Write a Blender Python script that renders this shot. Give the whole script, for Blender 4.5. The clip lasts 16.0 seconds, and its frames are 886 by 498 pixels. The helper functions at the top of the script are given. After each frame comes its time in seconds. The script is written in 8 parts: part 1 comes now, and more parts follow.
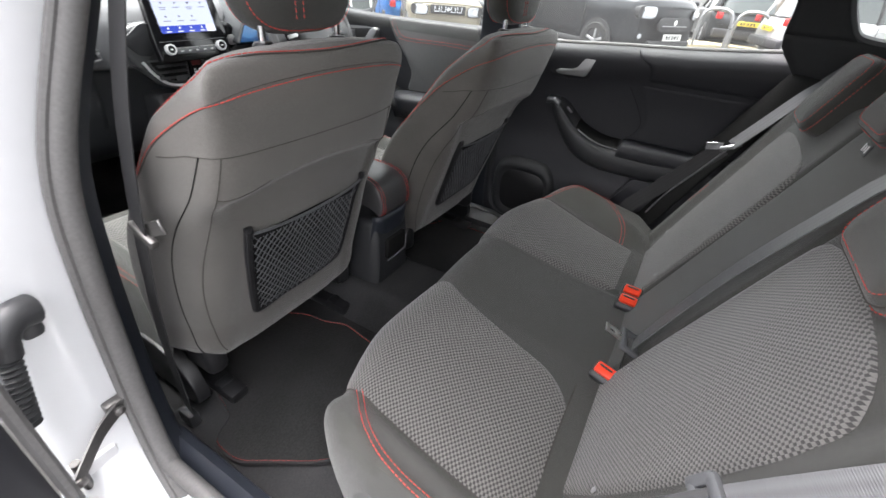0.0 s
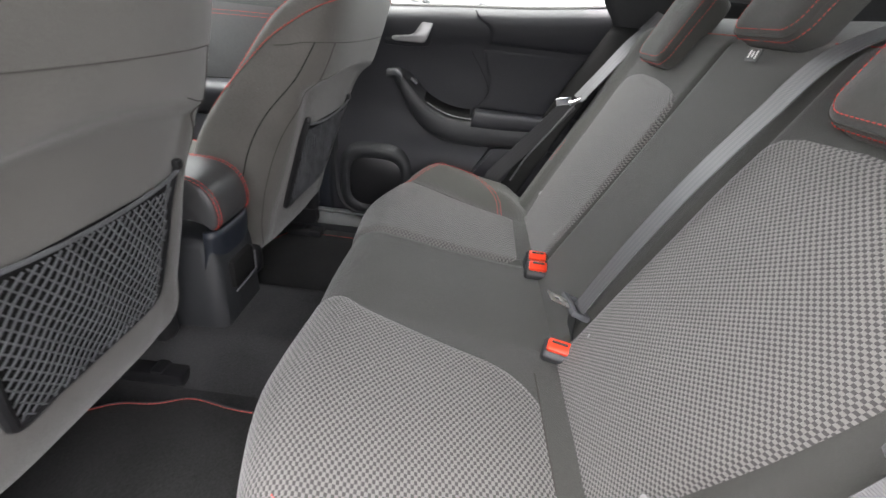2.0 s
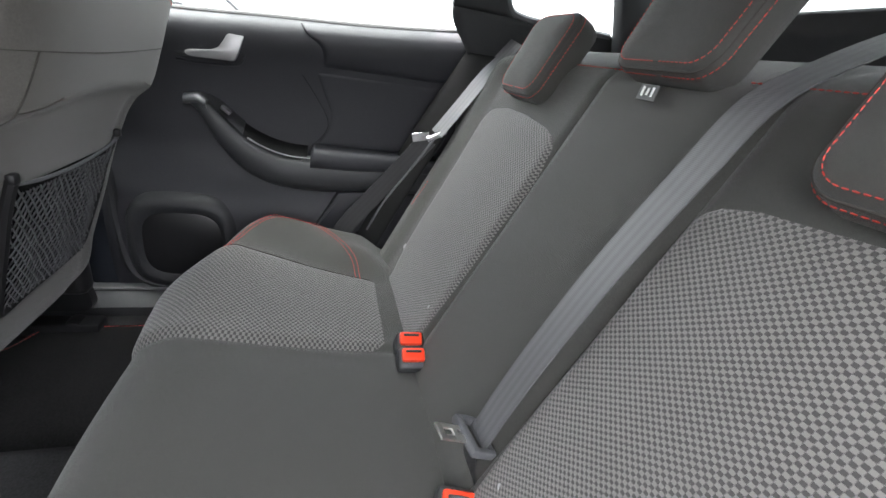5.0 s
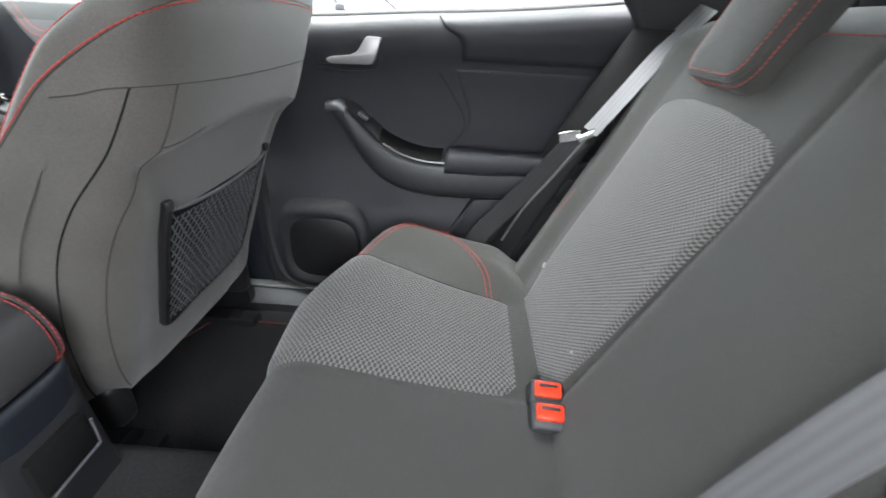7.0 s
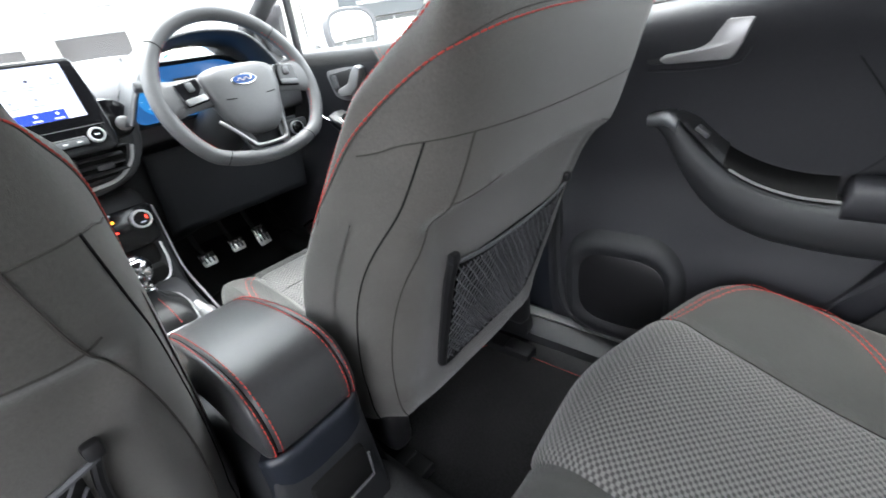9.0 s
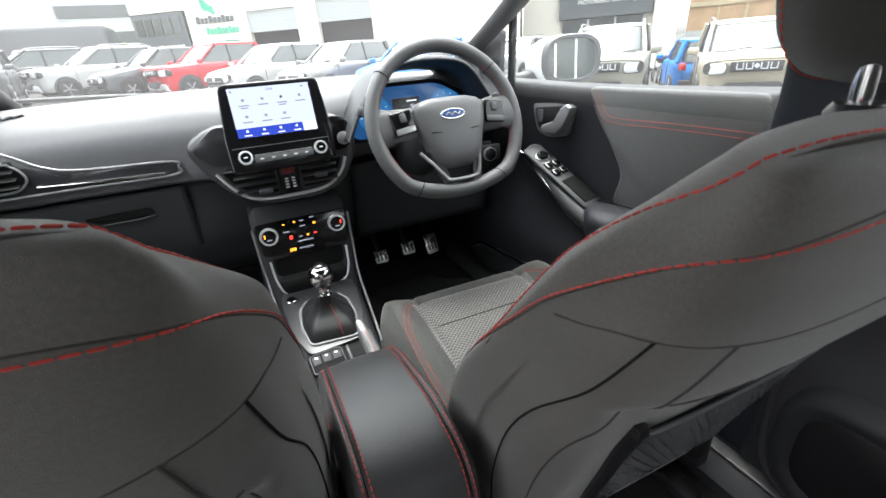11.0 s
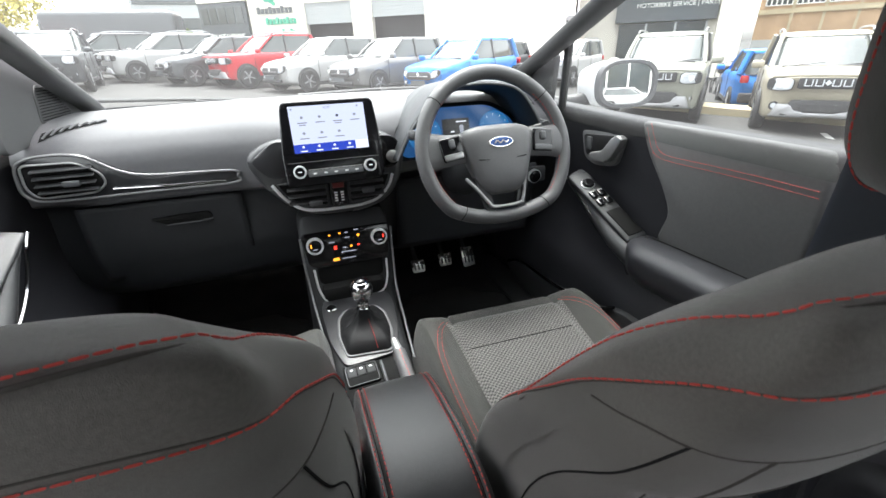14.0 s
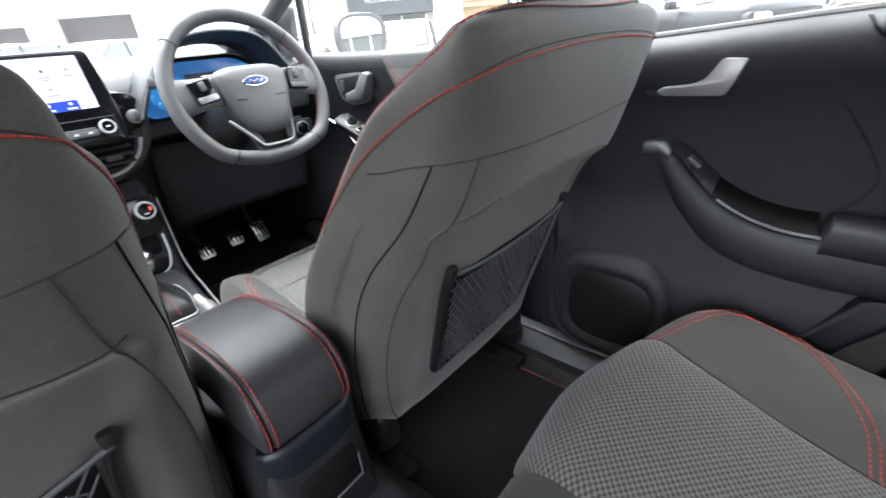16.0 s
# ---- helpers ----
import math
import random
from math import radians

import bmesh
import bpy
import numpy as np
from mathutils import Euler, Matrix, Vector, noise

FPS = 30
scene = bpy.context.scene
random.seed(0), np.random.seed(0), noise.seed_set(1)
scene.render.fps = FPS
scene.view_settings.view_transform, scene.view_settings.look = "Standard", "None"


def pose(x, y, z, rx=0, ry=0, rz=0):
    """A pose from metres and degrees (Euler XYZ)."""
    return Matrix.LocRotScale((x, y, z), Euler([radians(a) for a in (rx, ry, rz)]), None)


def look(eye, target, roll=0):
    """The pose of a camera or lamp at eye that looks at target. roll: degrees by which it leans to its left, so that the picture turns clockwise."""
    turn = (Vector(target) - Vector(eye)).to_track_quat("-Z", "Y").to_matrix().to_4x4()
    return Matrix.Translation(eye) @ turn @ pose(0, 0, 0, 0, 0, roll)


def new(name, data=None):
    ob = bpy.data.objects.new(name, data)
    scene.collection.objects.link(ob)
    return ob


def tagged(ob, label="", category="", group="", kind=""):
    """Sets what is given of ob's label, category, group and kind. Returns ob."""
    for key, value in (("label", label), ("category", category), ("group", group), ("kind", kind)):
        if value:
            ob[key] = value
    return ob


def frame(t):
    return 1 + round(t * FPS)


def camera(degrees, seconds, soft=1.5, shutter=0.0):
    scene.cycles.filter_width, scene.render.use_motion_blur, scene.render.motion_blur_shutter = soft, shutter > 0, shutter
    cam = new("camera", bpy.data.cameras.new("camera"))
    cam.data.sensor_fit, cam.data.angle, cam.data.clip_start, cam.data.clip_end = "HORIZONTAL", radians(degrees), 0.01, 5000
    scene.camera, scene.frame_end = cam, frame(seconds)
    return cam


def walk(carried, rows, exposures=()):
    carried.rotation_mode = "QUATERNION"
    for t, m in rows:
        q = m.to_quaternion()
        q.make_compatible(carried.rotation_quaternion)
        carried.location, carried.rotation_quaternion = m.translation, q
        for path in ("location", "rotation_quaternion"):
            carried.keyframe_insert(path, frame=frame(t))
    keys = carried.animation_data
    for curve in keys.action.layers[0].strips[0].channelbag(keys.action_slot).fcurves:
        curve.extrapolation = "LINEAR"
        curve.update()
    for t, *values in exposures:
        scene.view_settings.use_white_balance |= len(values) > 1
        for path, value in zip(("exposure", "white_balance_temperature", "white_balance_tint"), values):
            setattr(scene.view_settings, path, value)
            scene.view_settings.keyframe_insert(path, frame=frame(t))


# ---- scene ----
SKY_STRENGTH = 0.15
cam = camera(92.7, 16.0, soft=1.5, shutter=0.35)
PATH = [  # seconds, eye, point looked at, roll
    (0, (-0.8766, 0.0705, 1.2399), (-0.1368, 0.4622, 0.6928), 5.04),
    (0.5, (-0.8470, 0.1204, 1.2111), (-0.0601, 0.4308, 0.6778), 5.40),
    (1, (-0.8154, 0.1713, 1.1692), (0.0150, 0.3807, 0.6529), 5.22),
    (1.5, (-0.7885, 0.2188, 1.1258), (0.0680, 0.3380, 0.6236), 4.87),
    (2, (-0.7533, 0.2517, 1.0703), (0.1192, 0.2709, 0.5822), 6.38),
    (2.5, (-0.7022, 0.2662, 1.0283), (0.1751, 0.1797, 0.5562), 7.70),
    (3, (-0.6566, 0.2671, 1.0019), (0.2189, 0.1134, 0.5438), 8.44),
    (3.5, (-0.6001, 0.2533, 0.9977), (0.2679, 0.0248, 0.5567), 9.64),
    (4, (-0.5482, 0.2387, 1.0099), (0.3164, -0.0434, 0.5941), 9.89),
    (4.2, (-0.5308, 0.2319, 1.0188), (0.3328, -0.0658, 0.6119), 9.93),
    (6.3, (-0.3995, 0.2002, 1.0937), (0.4836, 0.0365, 0.6540), 6.34),
    (6.5, (-0.3836, 0.1976, 1.0917), (0.4989, 0.0759, 0.6374), 5.65),
    (7, (-0.3338, 0.2056, 1.0742), (0.5459, 0.2274, 0.5992), 3.30),
    (7.5, (-0.2813, 0.2193, 1.0700), (0.5733, 0.4073, 0.5859), -0.12),
    (8, (-0.2344, 0.2378, 1.0738), (0.5671, 0.5889, 0.5897), -4.18),
    (8.5, (-0.1908, 0.2626, 1.0729), (0.5417, 0.7493, 0.5970), -7.04),
    (9, (-0.1520, 0.2970, 1.0815), (0.4955, 0.9061, 0.6237), -8.93),
    (9.5, (-0.1194, 0.3311, 1.1095), (0.4470, 1.0258, 0.6662), -7.97),
    (10, (-0.1005, 0.3578, 1.1268), (0.3844, 1.1191, 0.6964), -7.93),
    (10.2, (-0.0943, 0.3714, 1.1320), (0.3586, 1.1553, 0.7074), -7.72),
    (12.3, (-0.0818, 0.4345, 1.2485), (0.2043, 1.2913, 0.8194), 0.02),
    (12.5, (-0.0828, 0.4346, 1.2521), (0.2002, 1.2923, 0.8230), 0.34),
    (13, (-0.0872, 0.4359, 1.2547), (0.1968, 1.2941, 0.8272), 0.84),
    (13.5, (-0.0866, 0.4321, 1.2566), (0.1954, 1.2903, 0.8276), 0.04),
    (14, (-0.0901, 0.4245, 1.2378), (0.1985, 1.2817, 0.8113), -1.88),
    (14.5, (-0.0982, 0.4008, 1.1986), (0.2473, 1.2377, 0.7739), -4.35),
    (15, (-0.1114, 0.3708, 1.1549), (0.3110, 1.1701, 0.7276), -6.62),
    (15.5, (-0.1383, 0.3275, 1.1221), (0.4115, 1.0367, 0.6808), -6.39),
    (16, (-0.1678, 0.2888, 1.1079), (0.4906, 0.8884, 0.6530), -5.24),
]
EXPOSURES = [  # seconds, stops, kelvin, tint
    (0, 3.35, 6530, 13.5), (1.5, 3.87, 6650, 14), (3.0, 4.12, 6480, 11.5), (4.2, 4.2, 6420, 12), (6.3, 3.87, 6350, 10.5), (7.0, 4.53, 6300, 11), (7.5, 4.78, 6250, 11),
    (8.5, 4.45, 6180, 12), (9.0, 4.3, 6250, 11.5), (10.2, 3.72, 6420, 12), (12.3, 3.2, 6450, 11), (14.0, 3.27, 6470, 12), (15.0, 3.4, 6350, 12.5), (16.0, 3.97, 6230, 12.5)]
walk(cam, [(t, look(eye, target, roll)) for t, eye, target, roll in PATH], EXPOSURES)

# ---- world, sun ----
world = bpy.data.worlds.new("overcast_sky")
scene.world = world
world.use_nodes = True
wn, wl = world.node_tree.nodes, world.node_tree.links
sky = wn.new("ShaderNodeTexSky")
sky.sky_type = 'NISHITA'
sky.sun_disc = False
sky.sun_elevation, sky.sun_rotation = radians(74), radians(8)
sky.air_density, sky.dust_density, sky.ozone_density = 1.0, 4.0, 1.0
hsv = wn.new("ShaderNodeHueSaturation")
hsv.inputs["Saturation"].default_value = 0.10
wl.new(sky.outputs[0], hsv.inputs["Color"])
wl.new(hsv.outputs[0], wn["Background"].inputs[0])
wn["Background"].inputs[1].default_value = SKY_STRENGTH
sun = new("sun", bpy.data.lights.new("sun", 'SUN'))
sun.data.energy, sun.data.angle, sun.data.color = 0.3, radians(24), (1.0, 0.97, 0.93)
sun.rotation_euler = (radians(14), 0, radians(172))


# ---- materials ----
def mat(name, color, rough=0.5, metal=0.0, var=0.15, scale=40.0, bump=0.0, bscale=600.0, sheen=0.0, coat=0.0, emit=None, alpha_dirt=0.0, spec=0.5):
    m = bpy.data.materials.new(name)
    m.use_nodes = True
    n, l = m.node_tree.nodes, m.node_tree.links
    b = n["Principled BSDF"]
    b.inputs["Roughness"].default_value = rough
    b.inputs["Metallic"].default_value = metal
    b.inputs["Sheen Weight"].default_value = sheen
    b.inputs["Coat Weight"].default_value = coat
    b.inputs["Specular IOR Level"].default_value = spec
    tc = n.new("ShaderNodeTexCoord")
    if var > 0:
        big, fine = n.new("ShaderNodeTexNoise"), n.new("ShaderNodeTexNoise")
        big.inputs["Scale"].default_value, fine.inputs["Scale"].default_value = scale * 0.12, scale * 6
        fine.inputs["Detail"].default_value = 4
        for t in (big, fine):
            l.new(tc.outputs["Object"], t.inputs["Vector"])
        add = n.new("ShaderNodeMath")
        add.operation = 'ADD'
        l.new(big.outputs[0], add.inputs[0])
        l.new(fine.outputs[0], add.inputs[1])
        mr = n.new("ShaderNodeMapRange")
        mr.inputs[1].default_value, mr.inputs[2].default_value = 0.6, 1.4
        mr.inputs[3].default_value, mr.inputs[4].default_value = 1 - var, 1 + var
        l.new(add.outputs[0], mr.inputs[0])
        mx = n.new("ShaderNodeVectorMath")
        mx.operation = 'SCALE'
        mx.inputs[0].default_value = color
        l.new(mr.outputs[0], mx.inputs["Scale"])
        l.new(mx.outputs[0], b.inputs["Base Color"])
        rr = n.new("ShaderNodeMapRange")
        rr.inputs[1].default_value, rr.inputs[2].default_value = 0.3, 0.7
        rr.inputs[3].default_value, rr.inputs[4].default_value = max(rough - 0.08, 0.02), min(rough + 0.08, 1)
        l.new(big.outputs[0], rr.inputs[0])
        l.new(rr.outputs[0], b.inputs["Roughness"])
    else:
        b.inputs["Base Color"].default_value = (*color, 1)
    if bump > 0:
        t = n.new("ShaderNodeTexNoise")
        t.inputs["Scale"].default_value, t.inputs["Detail"].default_value = bscale, 3
        l.new(tc.outputs["Object"], t.inputs["Vector"])
        bp = n.new("ShaderNodeBump")
        bp.inputs["Strength"].default_value, bp.inputs["Distance"].default_value = bump, 0.001
        l.new(t.outputs[0], bp.inputs["Height"])
        l.new(bp.outputs[0], b.inputs["Normal"])
    if emit:
        b.inputs["Emission Color"].default_value = (*emit[:3], 1)
        b.inputs["Emission Strength"].default_value = emit[3]
    return m


def check_cloth(name, light, dark, cx, cy):
    """Woven seat cloth: staggered grey cells on a darker ground, from UV in metres."""
    m = mat(name, light, 0.85, var=0.0, sheen=0.30)
    n, l = m.node_tree.nodes, m.node_tree.links
    b = n["Principled BSDF"]
    uv = n.new("ShaderNodeUVMap")
    mp = n.new("ShaderNodeMapping")
    mp.inputs["Scale"].default_value = (math.pi / cx, math.pi / cy, 1)
    l.new(uv.outputs[0], mp.inputs[0])
    sep = n.new("ShaderNodeSeparateXYZ")
    l.new(mp.outputs[0], sep.inputs[0])
    s = []
    for k in (0, 1):
        q = n.new("ShaderNodeMath")
        q.operation = 'SINE'
        l.new(sep.outputs[k], q.inputs[0])
        s.append(q)
    mul = n.new("ShaderNodeMath")
    mul.operation = 'MULTIPLY'
    l.new(s[0].outputs[0], mul.inputs[0])
    l.new(s[1].outputs[0], mul.inputs[1])
    nz = n.new("ShaderNodeTexNoise")
    nz.inputs["Scale"].default_value = 900
    tc = n.new("ShaderNodeTexCoord")
    l.new(tc.outputs["Object"], nz.inputs["Vector"])
    ad = n.new("ShaderNodeMath")
    ad.operation = 'MULTIPLY_ADD'
    ad.inputs[1].default_value = 0.5
    l.new(nz.outputs[0], ad.inputs[0])
    l.new(mul.outputs[0], ad.inputs[2])
    mr = n.new("ShaderNodeMapRange")
    mr.interpolation_type = 'SMOOTHSTEP'
    mr.inputs[1].default_value, mr.inputs[2].default_value = 0.12, 0.38
    l.new(ad.outputs[0], mr.inputs[0])
    mix = n.new("ShaderNodeMix")
    mix.data_type = 'RGBA'
    mix.inputs[6].default_value, mix.inputs[7].default_value = (*dark, 1), (*light, 1)
    l.new(mr.outputs[0], mix.inputs[0])
    l.new(mix.outputs[2], b.inputs["Base Color"])
    bp = n.new("ShaderNodeBump")
    bp.inputs["Strength"].default_value, bp.inputs["Distance"].default_value = 0.6, 0.0012
    l.new(mr.outputs[0], bp.inputs["Height"])
    l.new(bp.outputs[0], b.inputs["Normal"])
    return m


def webbing(name, color):
    """Seat belt webbing: lengthwise ribs from the strap's UV."""
    m = mat(name, color, 0.42, var=0.0, spec=0.5)
    n, l = m.node_tree.nodes, m.node_tree.links
    b = n["Principled BSDF"]
    uv = n.new("ShaderNodeUVMap")
    wv = n.new("ShaderNodeTexWave")
    wv.bands_direction = 'X'
    wv.inputs["Scale"].default_value, wv.inputs["Distortion"].default_value = 28, 0.3
    l.new(uv.outputs[0], wv.inputs[0])
    mr = n.new("ShaderNodeMapRange")
    mr.inputs[3].default_value, mr.inputs[4].default_value = 0.88, 1.08
    l.new(wv.outputs[1], mr.inputs[0])
    sc = n.new("ShaderNodeVectorMath")
    sc.operation = 'SCALE'
    sc.inputs[0].default_value = color
    l.new(mr.outputs[0], sc.inputs["Scale"])
    l.new(sc.outputs[0], b.inputs["Base Color"])
    w2 = n.new("ShaderNodeTexWave")
    w2.bands_direction = 'Y'
    w2.inputs["Scale"].default_value = 160
    l.new(uv.outputs[0], w2.inputs[0])
    bp = n.new("ShaderNodeBump")
    bp.inputs["Strength"].default_value, bp.inputs["Distance"].default_value = 0.35, 0.0006
    l.new(w2.outputs[1], bp.inputs["Height"])
    l.new(bp.outputs[0], b.inputs["Normal"])
    return m


def glass(name, tint=(0.73, 0.77, 0.75)):
    m = bpy.data.materials.new(name)
    m.use_nodes = True
    n, l = m.node_tree.nodes, m.node_tree.links
    out = n["Material Output"]
    n.remove(n["Principled BSDF"])
    tr, gl, mx = n.new("ShaderNodeBsdfTransparent"), n.new("ShaderNodeBsdfGlossy"), n.new("ShaderNodeMixShader")
    tr.inputs[0].default_value = (*tint, 1)
    gl.inputs["Roughness"].default_value = 0.02
    mx.inputs[0].default_value = 0.035
    l.new(tr.outputs[0], mx.inputs[1])
    l.new(gl.outputs[0], mx.inputs[2])
    # an uneven translucent film puts a milky haze into the glass
    film_, haze_mix, tc = n.new("ShaderNodeBsdfTranslucent"), n.new("ShaderNodeMixShader"), n.new("ShaderNodeTexCoord")
    film_.inputs[0].default_value = (0.9, 0.9, 0.88, 1)
    nz, mr = n.new("ShaderNodeTexNoise"), n.new("ShaderNodeMapRange")
    nz.inputs["Scale"].default_value = 6
    l.new(tc.outputs["Object"], nz.inputs["Vector"])
    mr.inputs[3].default_value, mr.inputs[4].default_value = 0.014, 0.026
    l.new(nz.outputs[0], mr.inputs[0])
    l.new(mr.outputs[0], haze_mix.inputs[0])
    l.new(mx.outputs[0], haze_mix.inputs[1])
    l.new(film_.outputs[0], haze_mix.inputs[2])
    l.new(haze_mix.outputs[0], out.inputs[0])
    return m


M_FAB = mat("seat_fabric_plain", (0.033, 0.033, 0.029), 0.8, var=0.22, scale=60, bump=0.6, bscale=1300, sheen=0.17)
M_CUSH = mat("bench_fabric_worn", (0.033, 0.033, 0.029), 0.8, var=0.22, scale=60, bump=0.6, bscale=1300, sheen=0.20)


def rubbed(m, centre, size, pale):
    """Adds one uneven pale rubbed mark round a place of the thing."""
    n, l = m.node_tree.nodes, m.node_tree.links
    b = n["Principled BSDF"]
    tc, sub, nz, mul, ln, mr, mix = (n.new("ShaderNode" + k) for k in ("TexCoord", "VectorMath", "TexNoise", "VectorMath", "VectorMath", "MapRange", "Mix"))
    sub.operation, mul.operation, ln.operation = 'SUBTRACT', 'MULTIPLY_ADD', 'LENGTH'
    sub.inputs[1].default_value = centre
    l.new(tc.outputs["Object"], sub.inputs[0])
    nz.inputs["Scale"].default_value, nz.inputs["Detail"].default_value = 28, 5
    l.new(tc.outputs["Object"], nz.inputs["Vector"])
    l.new(nz.outputs["Color"], mul.inputs[0])
    mul.inputs[1].default_value = (0.05, 0.05, 0.0)
    l.new(sub.outputs[0], mul.inputs[2])
    l.new(mul.outputs[0], ln.inputs[0])
    mr.interpolation_type = 'SMOOTHSTEP'
    mr.inputs[1].default_value, mr.inputs[2].default_value = size, size * 0.2
    mr.inputs[3].default_value, mr.inputs[4].default_value = 0.0, 0.45
    l.new(ln.outputs["Value"], mr.inputs[0])
    mix.data_type = 'RGBA'
    mix.inputs[7].default_value = (*pale, 1)
    l.new(b.inputs["Base Color"].links[0].from_socket, mix.inputs[6])
    l.new(mr.outputs[0], mix.inputs[0])
    l.new(mix.outputs[2], b.inputs["Base Color"])


M_VINYL = mat("seat_back_fabric", (0.082, 0.077, 0.070), 0.72, var=0.26, scale=70, bump=0.45, bscale=1700, sheen=0.24, spec=0.3)
M_CHECK = check_cloth("seat_cloth_check", (0.140, 0.134, 0.127), (0.036, 0.0345, 0.033), 0.0043, 0.0036)
M_THREAD = mat("red_thread", (0.44, 0.040, 0.030), 0.7, var=0.2, scale=200)
M_THREAD_K = mat("black_thread", (0.010, 0.010, 0.010), 0.8, var=0.1, spec=0.1)
M_PLAST = mat("black_grained_plastic", (0.034, 0.035, 0.037), 0.5, var=0.1, scale=30, bump=0.3, bscale=1300)
M_PLASTL = mat("dark_grey_trim_plastic", (0.080, 0.082, 0.087), 0.55, var=0.08, scale=20, bump=0.3, bscale=1300)
M_DASH = mat("soft_dash_skin", (0.118, 0.118, 0.124), 0.60, var=0.08, scale=15, bump=0.4, bscale=1500, spec=0.42)
M_LOWD = mat("lower_dash_plastic", (0.028, 0.030, 0.034), 0.55, var=0.08, scale=20, bump=0.35, bscale=1400)
M_APIL = mat("pale_pillar_trim", (0.085, 0.086, 0.088), 0.7, var=0.08, scale=20, bump=0.3, bscale=1100)
M_PIANO = mat("gloss_black_plastic", (0.006, 0.006, 0.007), 0.12, var=0.0)
M_SILVER = mat("satin_silver_trim", (0.32, 0.32, 0.32), 0.36, 0.55, var=0.06, scale=60)
M_CHROME = mat("chrome", (0.75, 0.75, 0.76), 0.08, 1.0, var=0.0)
M_LEATHER = mat("black_leather", (0.012, 0.012, 0.013), 0.48, var=0.12, scale=40, bump=0.45, bscale=700, spec=0.25)
M_DOORT = mat("rear_door_trim", (0.020, 0.0205, 0.0245), 0.55, var=0.12, scale=30, bump=0.4, bscale=1300, spec=0.38)
M_DOORK = mat("rear_door_soft_trim", (0.018, 0.019, 0.021), 0.55, var=0.08, scale=20, bump=0.4, bscale=1300)
M_SEAM = mat("dark_seam", (0.052, 0.048, 0.044), 0.8, var=0.1, spec=0.2)
M_NETBACK = mat("black_pocket_lining", (0.014, 0.014, 0.014), 0.9, var=0.2, scale=80, spec=0.1)
M_NET = mat("black_pocket_plastic", (0.012, 0.012, 0.013), 0.4, var=0.1, scale=40)
M_PADV = mat("soft_door_pad", (0.090, 0.090, 0.092), 0.62, var=0.1, scale=25, bump=0.4, bscale=1200, spec=0.3)
M_LIDL = mat("armrest_leather", (0.044, 0.044, 0.045), 0.40, var=0.1, scale=30, bump=0.35, bscale=900, spec=0.45)
M_WHEEL = mat("wheel_leather", (0.092, 0.092, 0.095), 0.45, var=0.1, scale=40, bump=0.4, bscale=900)
M_BELT = webbing("grey_belt_webbing", (0.105, 0.105, 0.109))
# black of the front belt, also the colour for shaded lengths of grey belts
M_BELTK = webbing("black_and_shaded_webbing", (0.02, 0.02, 0.021))
M_REDP = mat("red_release_button", (0.80, 0.055, 0.02), 0.35, var=0.06, scale=80)
M_CARPET = mat("black_carpet", (0.034, 0.034, 0.035), 0.95, var=0.4, scale=60, bump=1.0, bscale=700, spec=0.05)
M_CARPET2 = mat("mat_carpet", (0.024, 0.024, 0.024), 0.95, var=0.5, scale=40, bump=1.0, bscale=900, sheen=0.04, spec=0.08)
M_PILLAR = mat("pillar_trim", (0.027, 0.028, 0.030), 0.7, var=0.1, scale=20, bump=0.3, bscale=1100)
M_ROOF = mat("roof_lining", (0.045, 0.045, 0.046), 0.9, var=0.06, scale=30, bump=0.4, bscale=900)
M_PAINT = mat("white_car_paint", (0.62, 0.63, 0.64), 0.2, var=0.03, scale=3, coat=0.6)
M_RUBBER = mat("grey_black_rubber", (0.112, 0.109, 0.107), 0.65, var=0.2, scale=30, bump=0.2, bscale=300)
M_BLUETRIM = mat("blue_black_trim", (0.016, 0.019, 0.026), 0.45, var=0.1, scale=20, bump=0.2, bscale=900)
M_GLASS = glass("window_glass")
# made-up dark tint for the tailgate, to dim the light from behind
M_DIMGLASS = glass("dimming_tint_glass", (0.22, 0.24, 0.23))
M_STEEL = mat("worn_steel", (0.17, 0.165, 0.16), 0.42, 0.9, var=0.25, scale=60)
M_ALU = mat("brushed_pedal_steel", (0.70, 0.69, 0.66), 0.28, 1.0, var=0.1, scale=120)
M_RING = mat("bright_ring", (0.66, 0.66, 0.67), 0.28, 0.25, var=0.0)
M_RIMG = mat("satin_grey_rim", (0.20, 0.20, 0.205), 0.34, 0.3, var=0.05)
M_GLOSSG = mat("gloss_dark_grey", (0.030, 0.031, 0.034), 0.16, var=0.0, coat=0.3)
M_VEE = mat("satin_centre_frame", (0.060, 0.061, 0.064), 0.30, var=0.06, scale=20)
M_MIRROR = mat("mirror_silver", (0.9, 0.9, 0.9), 0.01, 1.0, var=0.0)
M_WHITEP = mat("white_marking", (0.75, 0.75, 0.75), 0.5, var=0.0)


# ---- mesh helpers: all give (vertices, faces) in world metres ----
def spline(pts, n=24, closed=False):
    p = np.asarray(pts, float)
    p = np.vstack([p[-1:], p, p[:2]]) if closed else np.vstack([2 * p[0] - p[1], p, 2 * p[-1] - p[-2]])
    k = len(p) - 3
    out = []
    for t in np.linspace(0, k, n, endpoint=not closed):
        i = min(int(t), k - 1)
        u = t - i
        a, b, c, d = p[i:i + 4]
        out.append(0.5 * (2 * b + (c - a) * u + (2 * a - 5 * b + 4 * c - d) * u * u + (3 * b - a - 3 * c + d) * u ** 3))
    return np.array(out)


